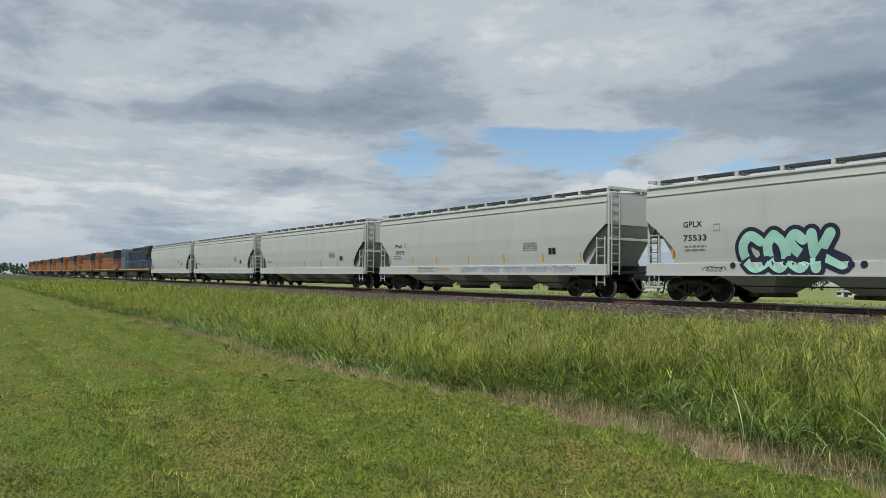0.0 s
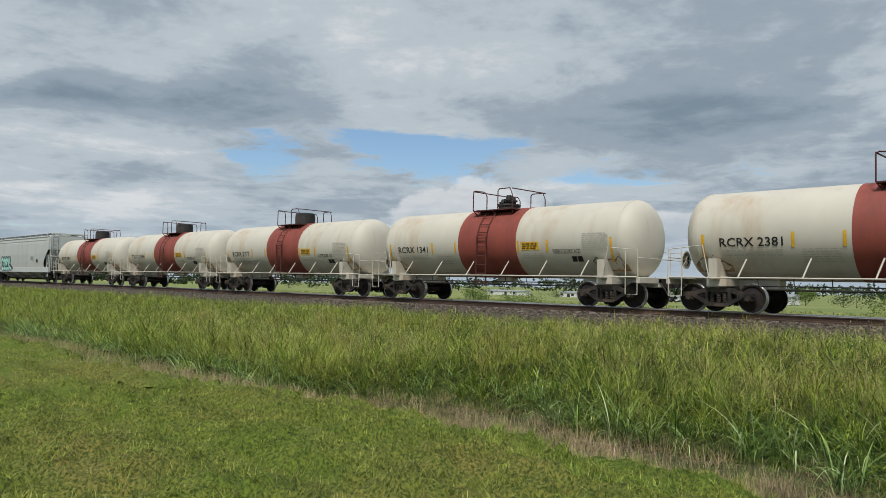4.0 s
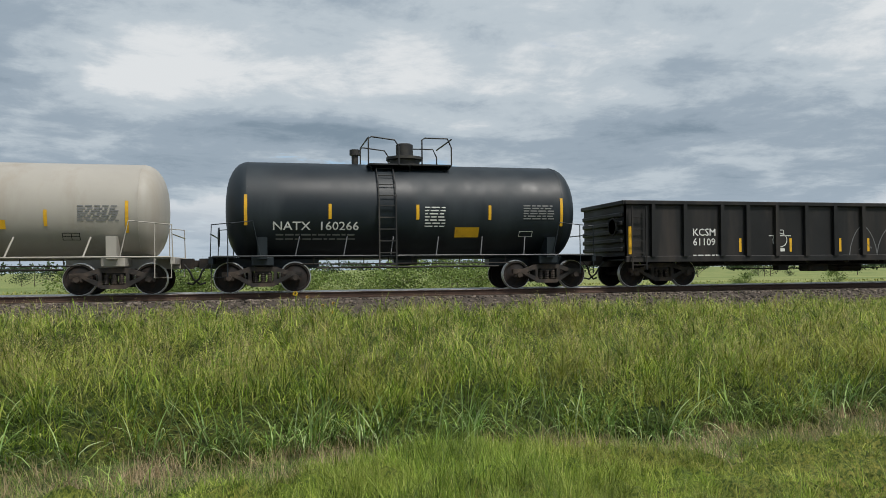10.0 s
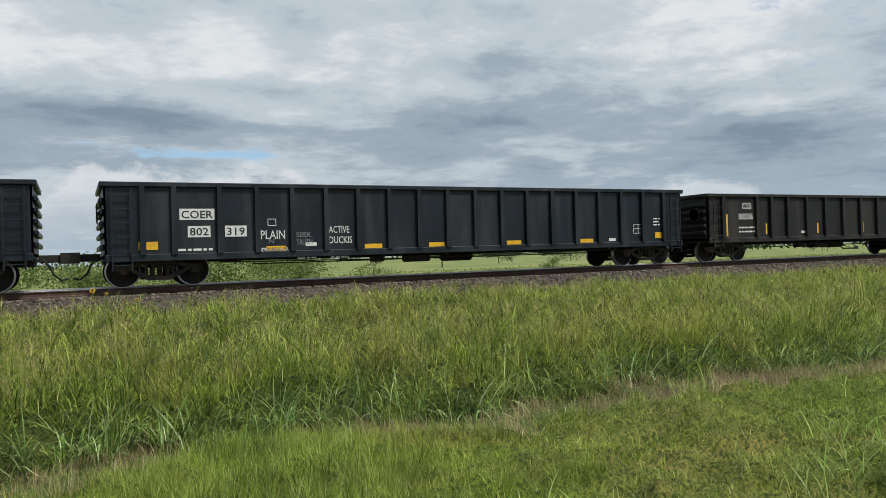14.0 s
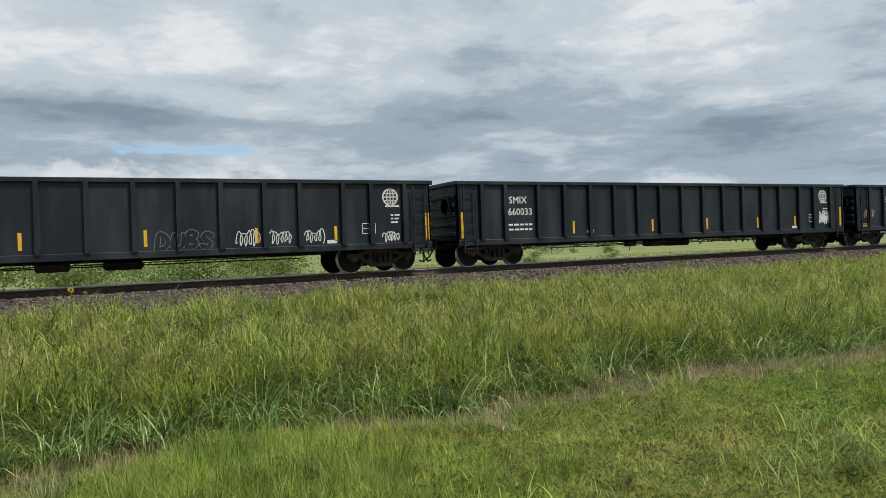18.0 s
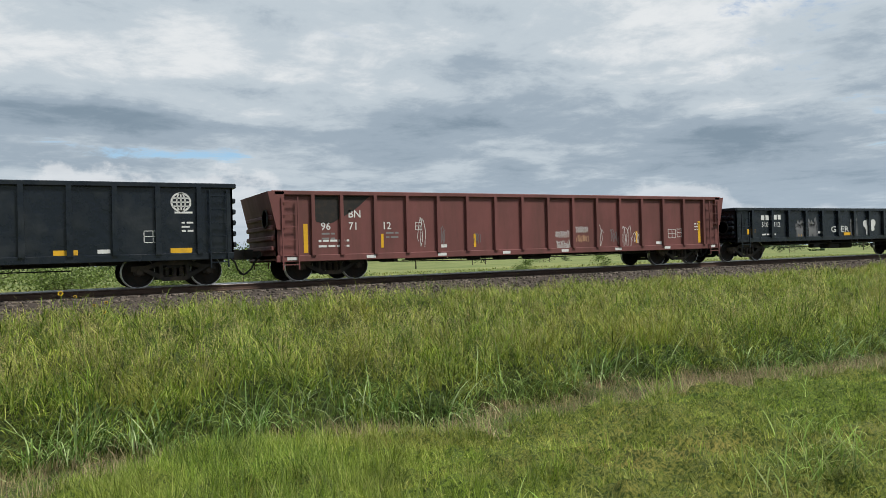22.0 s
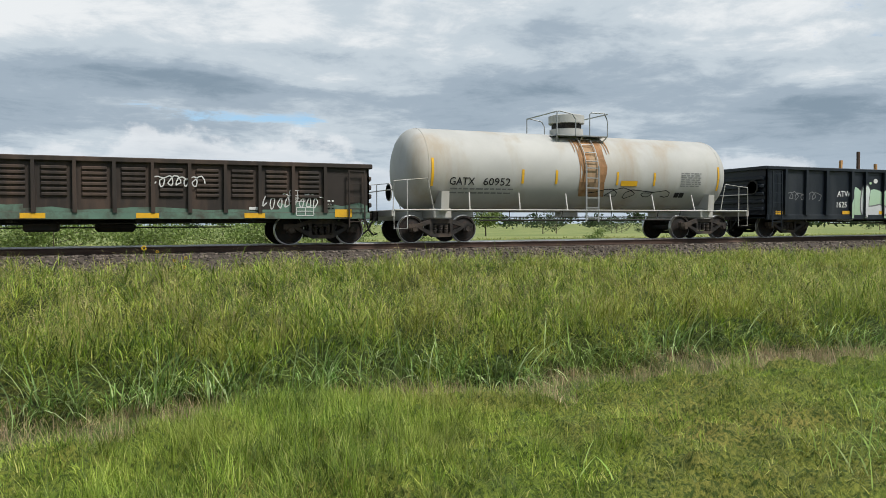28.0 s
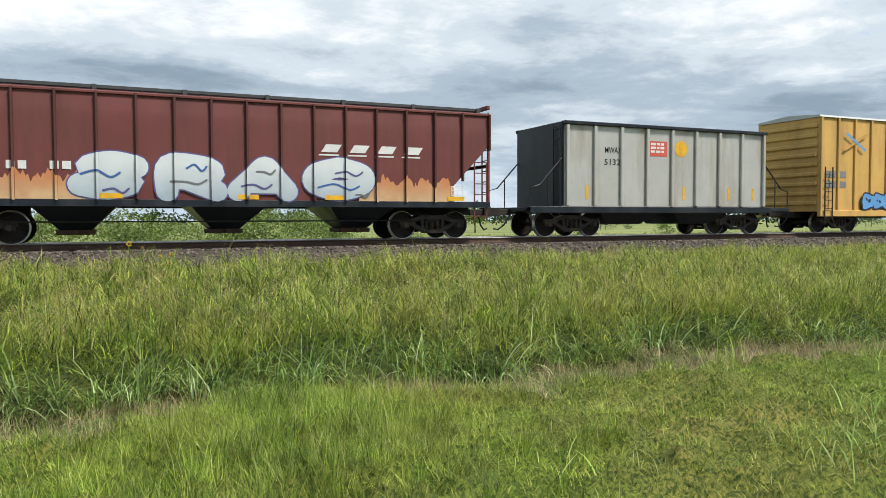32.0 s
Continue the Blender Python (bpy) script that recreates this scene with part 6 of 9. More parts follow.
        part("rim", Shape().lathe([(top + 0.215, 0.512), (top + 0.385, 0.512)], "z", 26, (fx, 0, 0), caps=False), MAT["steel_dark"], drum, "dark rusty band")
    elif kind == "box":
        q = Shape().lathe([(top - 0.1, 0.52), (top + 0.30, 0.52), (top + 0.52, 0.50), (top + 0.56, 0.44)], "z", 22, (fx + 0.05, 0, 0))
        part("valve_housing", q, fm, car, "dark round valve housing", smooth=True)
    else:
        q = Shape().lathe([(top - 0.1, 0.46), (top + 0.14, 0.46), (top + 0.16, 0.56), (top + 0.24, 0.56), (top + 0.26, 0.4)], "z", 22, (fx, 0, 0))
        part("manway", q, spec.get("man_mat", fm), car, smooth=True)
        q = Shape().lathe([(top + 0.05, 0.26), (top + 0.62, 0.26), (top + 0.66, 0.2)], "z", 18, (fx + spec.get("valve_dx", 0.6), 0, 0))
        part("valve_housing", q, fm, car, smooth=True)
        q = Shape().lathe([(top - 0.05, 0.10), (top + 0.28, 0.10), (top + 0.28, 0.16), (top + 0.44, 0.16)], "z", 12, (fx + spec.get("vent_dx", 1.25), 0, 0))
        part("safety_valve", q, fm, car, smooth=True)
    q = Shape().lathe([(zc - r - 0.18, 0.14), (zc - r + 0.05, 0.22)], "z", 14)
    q.box(-0.35, 0.35, -0.2, 0.2, zc - r - 0.16, zc - r + 0.02, 0.02)
    part("bottom_outlet", q, trim, car)
    for x in (-spec["bogies"], spec["bogies"]):
        bogie(car, x)
    draft_gear(car, e)
    return car, put


# ---- gondolas ----
def gondola(spec):
    L, mat, z0, z1 = spec["length"], spec["mat"], spec["bottom"], spec["top"]
    h, W, t = L / 2, 1.50, 0.05
    car = new_car("gondola_car", spec["label"], "train car", spec.get("group", ""), spec["mid"])
    belly = spec.get("belly", 0.0)
    zf = z0 + belly * 0.55
    for sy in (-1, 1):
        y0, y1 = sorted((sy * (W - t), sy * W))
        zb = z0 + 0.02
        q = Shape()
        if belly:
            e = spec["bogies"] - 1.6
            q.prism([(-h, z0 + belly * 0.55), (-e - 1.0, z0 + belly * 0.55), (-e + 0.6, z0), (e - 0.6, z0), (e + 1.0, z0 + belly * 0.55), (h, z0 + belly * 0.55), (h, z1), (-h, z1)], "y", y0, y1)
        else:
            q.prism([(-h, zb), (h, zb), (h, z1 - 0.02), (-h, z1 - 0.02)], "y", y0, y1)
        part("side_wall", q, mat, car, spec.get("wall_label", ""))
        o0, o1 = sorted((sy * (W - 0.10), sy * (W + 0.09)))
        part("top_chord", Shape().box(-h - 0.03, h + 0.03, o0, o1, z1 - 0.10, z1 + 0.03, 0.02), spec.get("chord_mat", mat), car)
        if not belly:
            part("side_sill", Shape().box(-h, h, min(sy * (W - 0.08), sy * (W + 0.06)), max(sy * (W - 0.08), sy * (W + 0.06)), z0 - 0.03, z0 + 0.16, 0.015), spec.get("sill_mat", mat), car)
        n = spec["ribs"]
        for i in range(n):
            x = -h + spec.get("rib_in", 0.9) + (L - 2 * spec.get("rib_in", 0.9)) * i / (n - 1)
            for c0, c1 in spec.get("clear", ()):
                # panels with lettering are wide enough for it
                if c0 - 0.12 < x < c1 + 0.12:
                    x = c0 - 0.14 if x - c0 < c1 - x else c1 + 0.14
            r0, r1 = sorted((sy * W, sy * (W + 0.11)))
            w = spec.get("rib_w", 0.075)
            lo = z0 + (0.14 if not belly else 0.04 + belly * 0.55 * (abs(x) > spec["bogies"] - 2.2))
            q = Shape().prism([(x - w, lo), (x + w, lo), (x + w * 0.8, z1 - 0.08), (x - w * 0.8, z1 - 0.08)], "y", r0, r1)
            part("rib", q, spec.get("rib_mat", mat), car)
            if sy < 0:
                RIBS.setdefault(car.name, []).append((x - w * 0.8, x + w * 0.8, W + 0.113))
        if spec.get("louvres"):
            for i in spec.get("pressed_bays", range(n - 1)):
                x0 = -h + spec.get("rib_in", 0.9) + (L - 2 * spec.get("rib_in", 0.9)) * i / (n - 1) + 0.16
                x1 = x0 + (L - 2 * spec.get("rib_in", 0.9)) / (n - 1) - 0.32
                for j in range(spec["louvres"]):
                    zz = z0 + 0.55 + (z1 - z0 - 0.85) * j / max(1, spec["louvres"] - 1)
                    w0, w1 = sorted((sy * W, sy * (W + 0.05)))
                    part("pressed_rib", Shape().box(x0, x1, w0, w1, zz, zz + 0.09, 0.02), spec.get("panel_mat", mat), car)
    # ends with pressed ribs, floor, load lines
    for k in (-1, 1):
        x0, x1 = sorted((k * (h - t), k * h))
        q = Shape().box(x0, x1, -W, W, zf + 0.02, z1, 0.0)
        n = 4 if z1 - z0 < 1.7 else 5
        for i in range(n):
            zz = zf + 0.3 + (z1 - zf - 0.5) * i / n
            part("end_rib", Shape().box(min(k * h, k * (h + 0.11)), max(k * h, k * (h + 0.11)), -W + 0.08, W - 0.08, zz, zz + 0.14, 0.03), mat, car)
        part("end_wall", q, mat, car)
        part("end_chord", Shape().box(min(k * (h - 0.06), k * (h + 0.10)), max(k * (h - 0.06), k * (h + 0.10)), -W - 0.06, W + 0.06, z1 - 0.1, z1 + 0.032, 0.02), mat, car)
        ladder(car, k * (h - 0.40), -W - 0.13, z0 - 0.25, z1 - 0.15, spec.get("rib_mat", mat), wide=0.46, step=0.36)
        ladder(car, k * (h - 0.40), W + 0.13, z0 - 0.25, z1 - 0.15, spec.get("rib_mat", mat), wide=0.46, step=0.36)
    part("floor", Shape().box(-h, h, -W + 0.06, W - 0.06, zf + 0.08, zf + 0.16), MAT["rusty"], car)
    q = Shape().box(-h, h, -0.28, 0.28, 0.62, zf + 0.1, 0.02)
    for x in np.linspace(-spec["bogies"] + 2, spec["bogies"] - 2, 7):
        q.box(x - 0.06, x + 0.06, -1.42, 1.42, zf - 0.1, zf + 0.08)
    q.box(-1.2, -0.4, -1.1, -0.6, 0.42, 0.66, 0.05)
    q.box(0.4, 1.4, -0.6, 0.0, 0.40, 0.66, 0.08)
    q.box(-2.4, -2.0, -1.2, -0.9, 0.46, 0.66, 0.03)
    part("underframe", q, MAT["steel_dark"], car)
    q = Shape().tube([(-spec["bogies"] + 1.5, -1.3, zf - 0.10), (-2, -1.25, zf - 0.16), (spec["bogies"] - 1.5, -1.3, zf - 0.10)], 0.018)
    q.tube([(-spec["bogies"] + 2.5, -0.8, 0.52), (spec["bogies"] - 2.5, -0.8, 0.52)], 0.02)
    part("brake_rod", q, MAT["steel_dark"], car)
    hand_brake(car, -h - 0.16, -0.95, z1 - 0.75, MAT["steel_dark"])
    for x in (-spec["bogies"], spec["bogies"]):
        bogie(car, x)
    draft_gear(car, h + 0.05)
    return car, on_wall(W + 0.006)


# ---- the train, from its head ----
def locomotive(spec):
    car = new_car("locomotive", spec["label"], "locomotive", "locomotives at the head", spec["mid"])
    mat, dark = spec["mat"], MAT["loco_dark"]
    h = 10.2
    part("underframe", Shape().box(-h, h, -1.5, 1.5, 1.05, 1.45, 0.04), dark, car)
    part("walkway_stripe", Shape().box(-h, h, -1.52, -1.505, 1.3, 1.42), MAT["yellow_mark"], car)
    part("fuel_tank", Shape().prism([(-1.4, 0.35), (1.4, 0.35), (1.45, 0.6), (1.45, 1.05), (-1.45, 1.05), (-1.45, 0.6)], "x", -3.2, 2.6), dark if spec.get("plain") else MAT["chute"], car)
    part("engine_hood", Shape().prism([(-0.95, 1.45), (0.95, 1.45), (0.95, 3.30), (-0.95, 3.30)], "x", -5.8, 8.9), mat, car)
    part("hood_roof", Shape().prism([(-0.97, 3.30), (0.97, 3.30), (0.97, 3.75), (0.6, 4.05), (-0.6, 4.05), (-0.97, 3.75)], "x", -5.8, 8.9), dark, car)
    part("radiator_cowl", Shape().prism([(-1.5, 3.2), (1.5, 3.2), (1.45, 4.1), (1.1, 4.35), (-1.1, 4.35), (-1.45, 4.1)], "x", 5.4, 9.0), dark, car)
    part("roof_gear", Shape().box(-4.8, 4.6, -0.75, 0.75, 4.0, 4.35, 0.08), dark, car)
    cab = Shape().prism([(-8.6, 1.45), (-5.8, 1.45), (-5.8, 4.15), (-6.1, 4.3), (-8.2, 4.3), (-8.6, 3.5)], "y", -1.5, 1.5)
    c = part("cab", cab, MAT["loco_cab"] if spec.get("plain") else mat, car)
    part("cab_window", Shape().box(-7.9, -7.2, -1.515, -1.502, 3.1, 3.75), MAT["black_tank"], c)
    part("cab_window", Shape().box(-7.0, -6.3, -1.515, -1.502, 3.1, 3.75), MAT["black_tank"], c)
    part("nose", Shape().prism([(-9.7, 1.45), (-8.6, 1.45), (-8.6, 3.1), (-9.4, 3.0), (-9.7, 2.7)], "y", -0.9, 0.9), mat, car)
    for x in (-4.5, -2.8, -1.1, 0.6, 2.3, 4.0):
        part("hood_door", Shape().box(x, x + 1.5, -0.985, -0.952, 1.6, 3.3, 0.01), mat, car)
    part("light_panel", Shape().box(-4.2, 4.8, -0.99, -0.955, 3.35, 3.65), MAT["loco_dark"] if spec.get("plain") else MAT["rusty"], car)
    rails = Shape()
    for x in np.linspace(-5.6, 9.8, 12):
        rails.tube([(x, -1.46, 1.45), (x, -1.46, 2.45)], 0.018, 5)
    rails.tube([(-5.6, -1.46, 2.45), (9.8, -1.46, 2.45)], 0.02, 5)
    part("side_railing", rails, MAT["yellow_mark"] if not spec.get("plain") else MAT["galv"], car)
    bol, near, far, ws = gear(0.52)
    for x in (-6.4, 6.4):
        f = Shape().box(-2.3, 2.3, -1.15, -1.0, 0.45, 0.85, 0.05)
        f.box(-2.3, 2.3, 1.0, 1.15, 0.45, 0.85, 0.05)
        for k in (-1.9, 0, 1.9):
            f.box(k - 0.3, k + 0.3, -1.22, -1.0, 0.3, 0.75, 0.05)
        f.box(-1.8, 1.8, -0.9, 0.9, 0.6, 1.05, 0.05)
        b = part("bogie", f, dark, car, at=(x, 0, 0))
        for k in (-1.9, 0, 1.9):
            w = part("wheelset", ws, None, b)
            w.matrix_parent_inverse = Matrix.Translation((k, 0, 0.52))
            WHEELSETS.append(w)
    draft_gear(car, h)


for i in range(7):
    locomotive(dict(mid=-265.0 + 22.4 * i, mat=MAT["loco_orange"], label="orange and black diesel locomotive heading the train"))
locomotive(dict(mid=-107.3, mat=MAT["loco_blue"], plain=True, label="dark blue diesel locomotive coupled before grey hoppers"))

LINE_BLUE = spray_material("blue_spray", (0.05, 0.12, 0.34))
LINE_DARK = spray_material("navy_spray", (0.02, 0.022, 0.05))
MINT = spray_material("mint_spray", (0.36, 0.66, 0.56))
PALE = spray_material("pale_silver_spray", (0.62, 0.66, 0.74))
PINK = spray_material("pink_spray", (0.60, 0.42, 0.50))
MINT_PALE = spray_material("pale_green_spray", (0.42, 0.58, 0.38))
WHITE_SPRAY = spray_material("white_spray", (0.62, 0.62, 0.60))
GREY_SPRAY = spray_material("thin_grey_spray", (0.16, 0.16, 0.165))
ORANGE_SPRAY = spray_material("orange_spray", (0.55, 0.30, 0.08))
SKY_SPRAY = spray_material("sky_blue_spray", (0.12, 0.32, 0.62))
TAN_SPRAY = spray_material("tan_spray", (0.50, 0.30, 0.17))
SILVER_SPRAY = spray_material("faded_silver_spray", (0.27, 0.27, 0.275))
VIOLET_LINE = spray_material("violet_line_spray", (0.10, 0.09, 0.24))
CHROME_FADE = spray_fade("pale_chrome_spray", (0.34, 0.41, 0.47), (0.60, 0.64, 0.65), 1.1, 2.1)
PINK_FADE = spray_fade("pink_to_pale_spray", (0.36, 0.17, 0.32), (0.56, 0.62, 0.60), 0.95, 1.75)
SILVER_FADE = spray_fade("silver_to_mint_spray", (0.52, 0.52, 0.54), (0.60, 0.66, 0.62), 0.9, 1.9)
TAN_FADE = spray_fade("tan_haze_spray", (0.55, 0.36, 0.20), (0.50, 0.20, 0.08), 1.15, 1.75)
HAZE_FADE = spray_fade("pale_blue_haze_spray", (0.42, 0.56, 0.60), (0.055, 0.065, 0.075), 0.9, 1.75)
MINT_FADE = spray_fade("green_haze_spray", (0.36, 0.50, 0.33), (0.40, 0.56, 0.42), 0.8, 2.0)
PURPLE_SPRAY = spray_material("violet_spray", (0.17, 0.12, 0.36))

# five light grey hoppers
HOPPER_GREY = dict(chute_mat=MAT["grey_paint"], length=17.6, mat=MAT["grey_paint"], bogies=7.2, chutes=4, cut_z=2.80, cut_x=1.25, cut_low=1.62, eave=3.94, roof=4.02, deck=4.20, brackets=12, seams=(0.30,), group="light grey covered hoppers behind the locomotives")
for i, x0 in enumerate((-95.78, -76.48, -56.97, -37.33, -17.81)):
    tags = ("", "", "", "with blue tags along the sill", "with a mint green sprayed shape")[i]
    car = covered_hopper(dict(HOPPER_GREY, mid=x0 + 8.8, label=("clean light grey covered hopper car " + tags).strip()))
    put = on_body(1.28, 3.94, 0.06)
    low = on_wall(1.575)
    print_block(car, -7.15, 1.82, 0.85, 2, put, MAT["grey_ink"], gap=0.12, high=0.05, seed=i)
    yellow_marks(car, (-7.7, -5.2, -2.9, -0.1, 2.6, 5.2, 7.4), 1.42, put, high=0.36)
    bars(car, [(5.6, 1.72, 0.2, 0.26), (5.83, 1.72, 0.2, 0.26)], put, MAT["black_ink"], "stencil_box")
    print_block(car, 4.0, 2.2, 0.9, 5, put, MAT["grey_ink"], seed=i + 30)
    frame_box(car, -6.0, 2.32, 0.22, 0.22, put, MAT["grey_ink"], cross=False)
    if i == 4:
        writing(car, "GPLX", -7.18, 2.48, 0.19, put, MAT["black_ink"], wide=0.74)
        writing(car, "75533", -7.18, 2.03, 0.19, put, MAT["black_ink"], wide=0.90)
        stroke_letters(car, "COSK", ((-5.15, -4.1), (-4.3, -3.4), (-3.6, -2.8), (-2.95, -1.85)), 1.00, 2.28, put, MINT, LINE_DARK, 0.31, 0.13, -0.15, 4)
        for x in (-5.32, -1.66, -1.32):
            d = Shape()
            paint(d, car, [(x + 0.10 * math.cos(t * 0.524), 1.20 + 0.10 * math.sin(t * 0.524)) for t in range(12)], low, 0.012)
            part("spray_dot", d, LINE_DARK, car)
        scrawl(car, -6.4, 1.02, 0.8, 0.16, low, LINE_DARK, 5, 5)
    elif i == 3:
        writing(car, "FPAX", -6.94, 2.29, 0.19, put, MAT["black_ink"], wide=0.72)
        writing(car, "570172", -6.94, 1.94, 0.19, put, MAT["black_ink"], wide=0.95)
        scrawl(car, -4.6, 0.98, 1.7, 0.30, low, MAT["black_ink"], 11, 8)
        scrawl(car, -2.7, 1.02, 1.0, 0.22, low, ORANGE_SPRAY, 12, 6)
        for j in range(5):
            scrawl(car, -0.6 + 1.6 * j, 0.98, 1.35, 0.28, low, LINE_BLUE, 13 + j, 7)

# seven cream tank cars with red bands
CREAM = dict(length=12.5, radius=1.33, centre=2.27, mat=MAT["cream_paint"], bogies=5.1, sill_end=6.55, band=(-1.45, 1.45), plat=0.98, rail_mat=MAT["ox_red_dark"], ladder_x=-0.15,
             group="cream tank cars with a red band")
for mid, mark, num, fit in ((7.3, "RCRX", "2599", "box"), (21.4, "TILX", "112564", "box"), (35.1, "RCRX", "2777", "box"), (49.0, "RCRX", "1341", "valves"),
                            (63.0, "RCRX", "2381", "valves"), (77.2, "RCRX", "1397", "valves"), (91.42, "RCRX", "2096", "valves")):
    car, put = tank_car(dict(CREAM, mid=mid, fit=fit, label="cream acid tank car with a broad red band, rust-streaked"))
    writing(car, mark + " " + num, -4.95, 1.90, 0.25, put, MAT["black_ink"], wide=1.78 if len(num) == 4 else 2.0)
    print_block(car, -4.95, 1.75, 1.75, 2, put, MAT["faint_ink"], gap=0.14, high=0.05, seed=len(num))
    print_block(car, -2.7, 1.78, 1.0, 6, put, MAT["faint_ink"], high=0.025, seed=7)
    yellow_marks(car, (-5.5,), 1.56, put, high=0.70)
    yellow_marks(car, (-2.95, -1.66, 1.50, 2.80), 1.85, put, high=0.42)
    yellow_marks(car, (5.38,), 1.45, put, high=0.84)
    bars(car, [(1.68, 1.93, 0.80, 0.28)], put, MAT["yellow_mark"], "warning_plate", "yellow warning plate")
    print_block(car, 1.75, 2.12, 0.65, 3, lambda x, z, p=put: tuple(a * b for a, b in zip(p(x, z), (1, 1.004, 1))), MAT["black_ink"], seed=3)
    if num != "2599":
        writing(car, "HYDROCHLORIC ACID", 3.07, 1.77, 0.16, put, MAT["black_ink"], wide=1.15)
    bars(car, [(3.82, 1.46, 0.2, 0.21), (4.05, 1.46, 0.2, 0.21)], put, MAT["black_ink"], "stencil_box")
    print_block(car, 4.3, 2.42, 1.0, 9, put, MAT["faint_ink"], gap=0.066, high=0.026, seed=9)
    print_block(car, 1.72, 1.76, 0.95, 3, put, MAT["faint_ink"], seed=12)
    d = Shape()
    cx, cz = 4.78, 1.46
    arc_line(d, put, [(cx - 0.16, cz), (cx, cz + 0.16), (cx + 0.16, cz), (cx, cz - 0.16), (cx - 0.16, cz)], 0.03)
    part("hazard_diamond", d, MAT["black_ink"], car, "diamond hazard placard")
    # rust film over the saddles, and runs below it
    rr = random.Random(num)
    for x, w in ((-5.25, 0.55), (5.45, 0.45)):
        q = Shape()
        top = [(x - w + 2 * w * i / 9, 1.25 + 0.42 * math.sin(math.pi * (i + 0.5) / 10) * rr.uniform(0.6, 1.2)) for i in range(10)]
        paint_strip(q, car, top, [(a, 1.02) for a, b in top], put, -0.006)
        part("rust_film", q, MAT["saddle_rust"], car, "brown rust film over the saddle")
    for x in (-5.35, 5.35, 5.6):
        for k in range(3):
            st = Shape()
            a, w, zt = x + rr.uniform(-0.25, 0.25), rr.uniform(0.03, 0.09), rr.uniform(1.3, 1.75)
            st.add([put(a - w, 1.02), put(a + w, 1.02), put(a + w * 0.4, zt), put(a - w * 0.3, zt + 0.1)], [(0, 1, 2, 3)])
            part("rust_run", st, MAT["rust_stain"], car)
    if num == "2777":
        scrawl(car, -5.7, 1.5, 0.4, 0.5, put, MAT["grey_ink"], 31, 5)
        scrawl(car, -4.6, 1.4, 2.2, 0.30, put, MAT["grey_ink"], 32, 9)

# long black tank car
car, put = tank_car(dict(length=15.6, radius=1.47, centre=2.47, mat=MAT["black_tank"], bogies=6.6, sill_end=8.0, mid=107.08, fit="domes", plat=0.95, ladder_x=-0.1, fit_x=-0.3, stays=6, trim=MAT["black_tank"],
                         label="long plain black tank car, dusty, with white lettering"))
writing(car, "TILX 191929", -6.42, 1.88, 0.25, put, MAT["white_ink"], wide=1.8)
print_block(car, -6.4, 1.70, 1.7, 2, put, MAT["white_ink"], gap=0.15, high=0.055, seed=4)
frame_box(car, -4.27, 1.92, 0.24, 0.24, put, MAT["white_ink"], cross=False)
yellow_marks(car, (-6.98,), 1.70, put, high=0.80)
yellow_marks(car, (-4.6, -1.86, 1.10, 4.23), 1.89, put, high=0.40)
yellow_marks(car, (6.93,), 1.74, put, high=0.78)
bars(car, [(3.16, 1.94, 0.75, 0.28)], put, MAT["yellow_mark"], "warning_plate", "yellow warning plate")
print_block(car, 5.82, 2.38, 1.0, 6, put, MAT["grey_ink"], gap=0.075, high=0.03, seed=8)
frame_box(car, 5.79, 1.92, 1.05, 0.56, put, MAT["white_ink"], cross=False)
frame_box(car, 5.21, 1.42, 0.45, 0.26, put, MAT["white_ink"])
for k, (x, z, w, n) in enumerate(((-3.26, 1.64, 0.8, 2), (-0.09, 1.45, 0.6, 3), (1.67, 1.58, 0.7, 1), (2.85, 1.6, 0.8, 2), (4.3, 1.72, 0.8, 2))):
    print_block(car, x, z, w, n, put, MAT["grey_ink"], seed=50 + k)

# grey-white hopper with a rust run
car = covered_hopper(dict(length=17.62, mat=MAT["grey_paint"], bogies=7.5, mid=125.13, chutes=4, chute_mat=MAT["chute"], cut_z=3.05, cut_x=1.12, cut_low=1.50, eave=3.95, roof=4.02, deck=4.20, seams=(0.26, 0.34, 0.42), sill=0.86, sill_top=1.30, brackets=14,
                          label="pale grey covered hopper car with one long rust run"))
put = on_body(1.30, 3.95, 0.06)
writing(car, "ECUX", -7.05, 2.42, 0.21, put, MAT["black_ink"], wide=0.82)
writing(car, "845085", -7.05, 2.02, 0.21, put, MAT["black_ink"], wide=1.30)
print_block(car, -7.0, 1.80, 1.25, 3, put, MAT["grey_ink"], gap=0.13, high=0.05, seed=2)
frame_box(car, -5.45, 2.28, 0.25, 0.25, put, MAT["grey_ink"], cross=False)
yellow_marks(car, (-7.35, 7.40), 1.34, put, high=0.86)
yellow_marks(car, (-4.9, -2.45, -0.03, 2.25, 4.9), 1.34, put, high=0.42)
bars(car, [(5.9, 1.48, 0.24, 0.28), (6.16, 1.48, 0.24, 0.28)], put, MAT["black_ink"], "stencil_box")
st = Shape()
st.add([put(-0.20 + 0.11 * math.cos(t * 0.7), 2.78 + 0.15 * math.sin(t * 0.7)) for t in range(9)], [tuple(range(9))])
part("rust_patch", st, MAT["dark_rust_stain"], car)
st = Shape().add([put(-0.27, 2.70), put(-0.12, 2.70), put(-0.16, 2.1), put(-0.20, 1.95)], [(0, 1, 2, 3)])
part("rust_run", st, MAT["dark_rust_stain"], car)
r = random.Random(4)
bars(car, [(r.uniform(-6, 6), r.uniform(2.2, 3.1), 0.03, r.uniform(0.05, 0.12)) for _ in range(12)], put, MAT["dark_rust_stain"], "rust_speck")
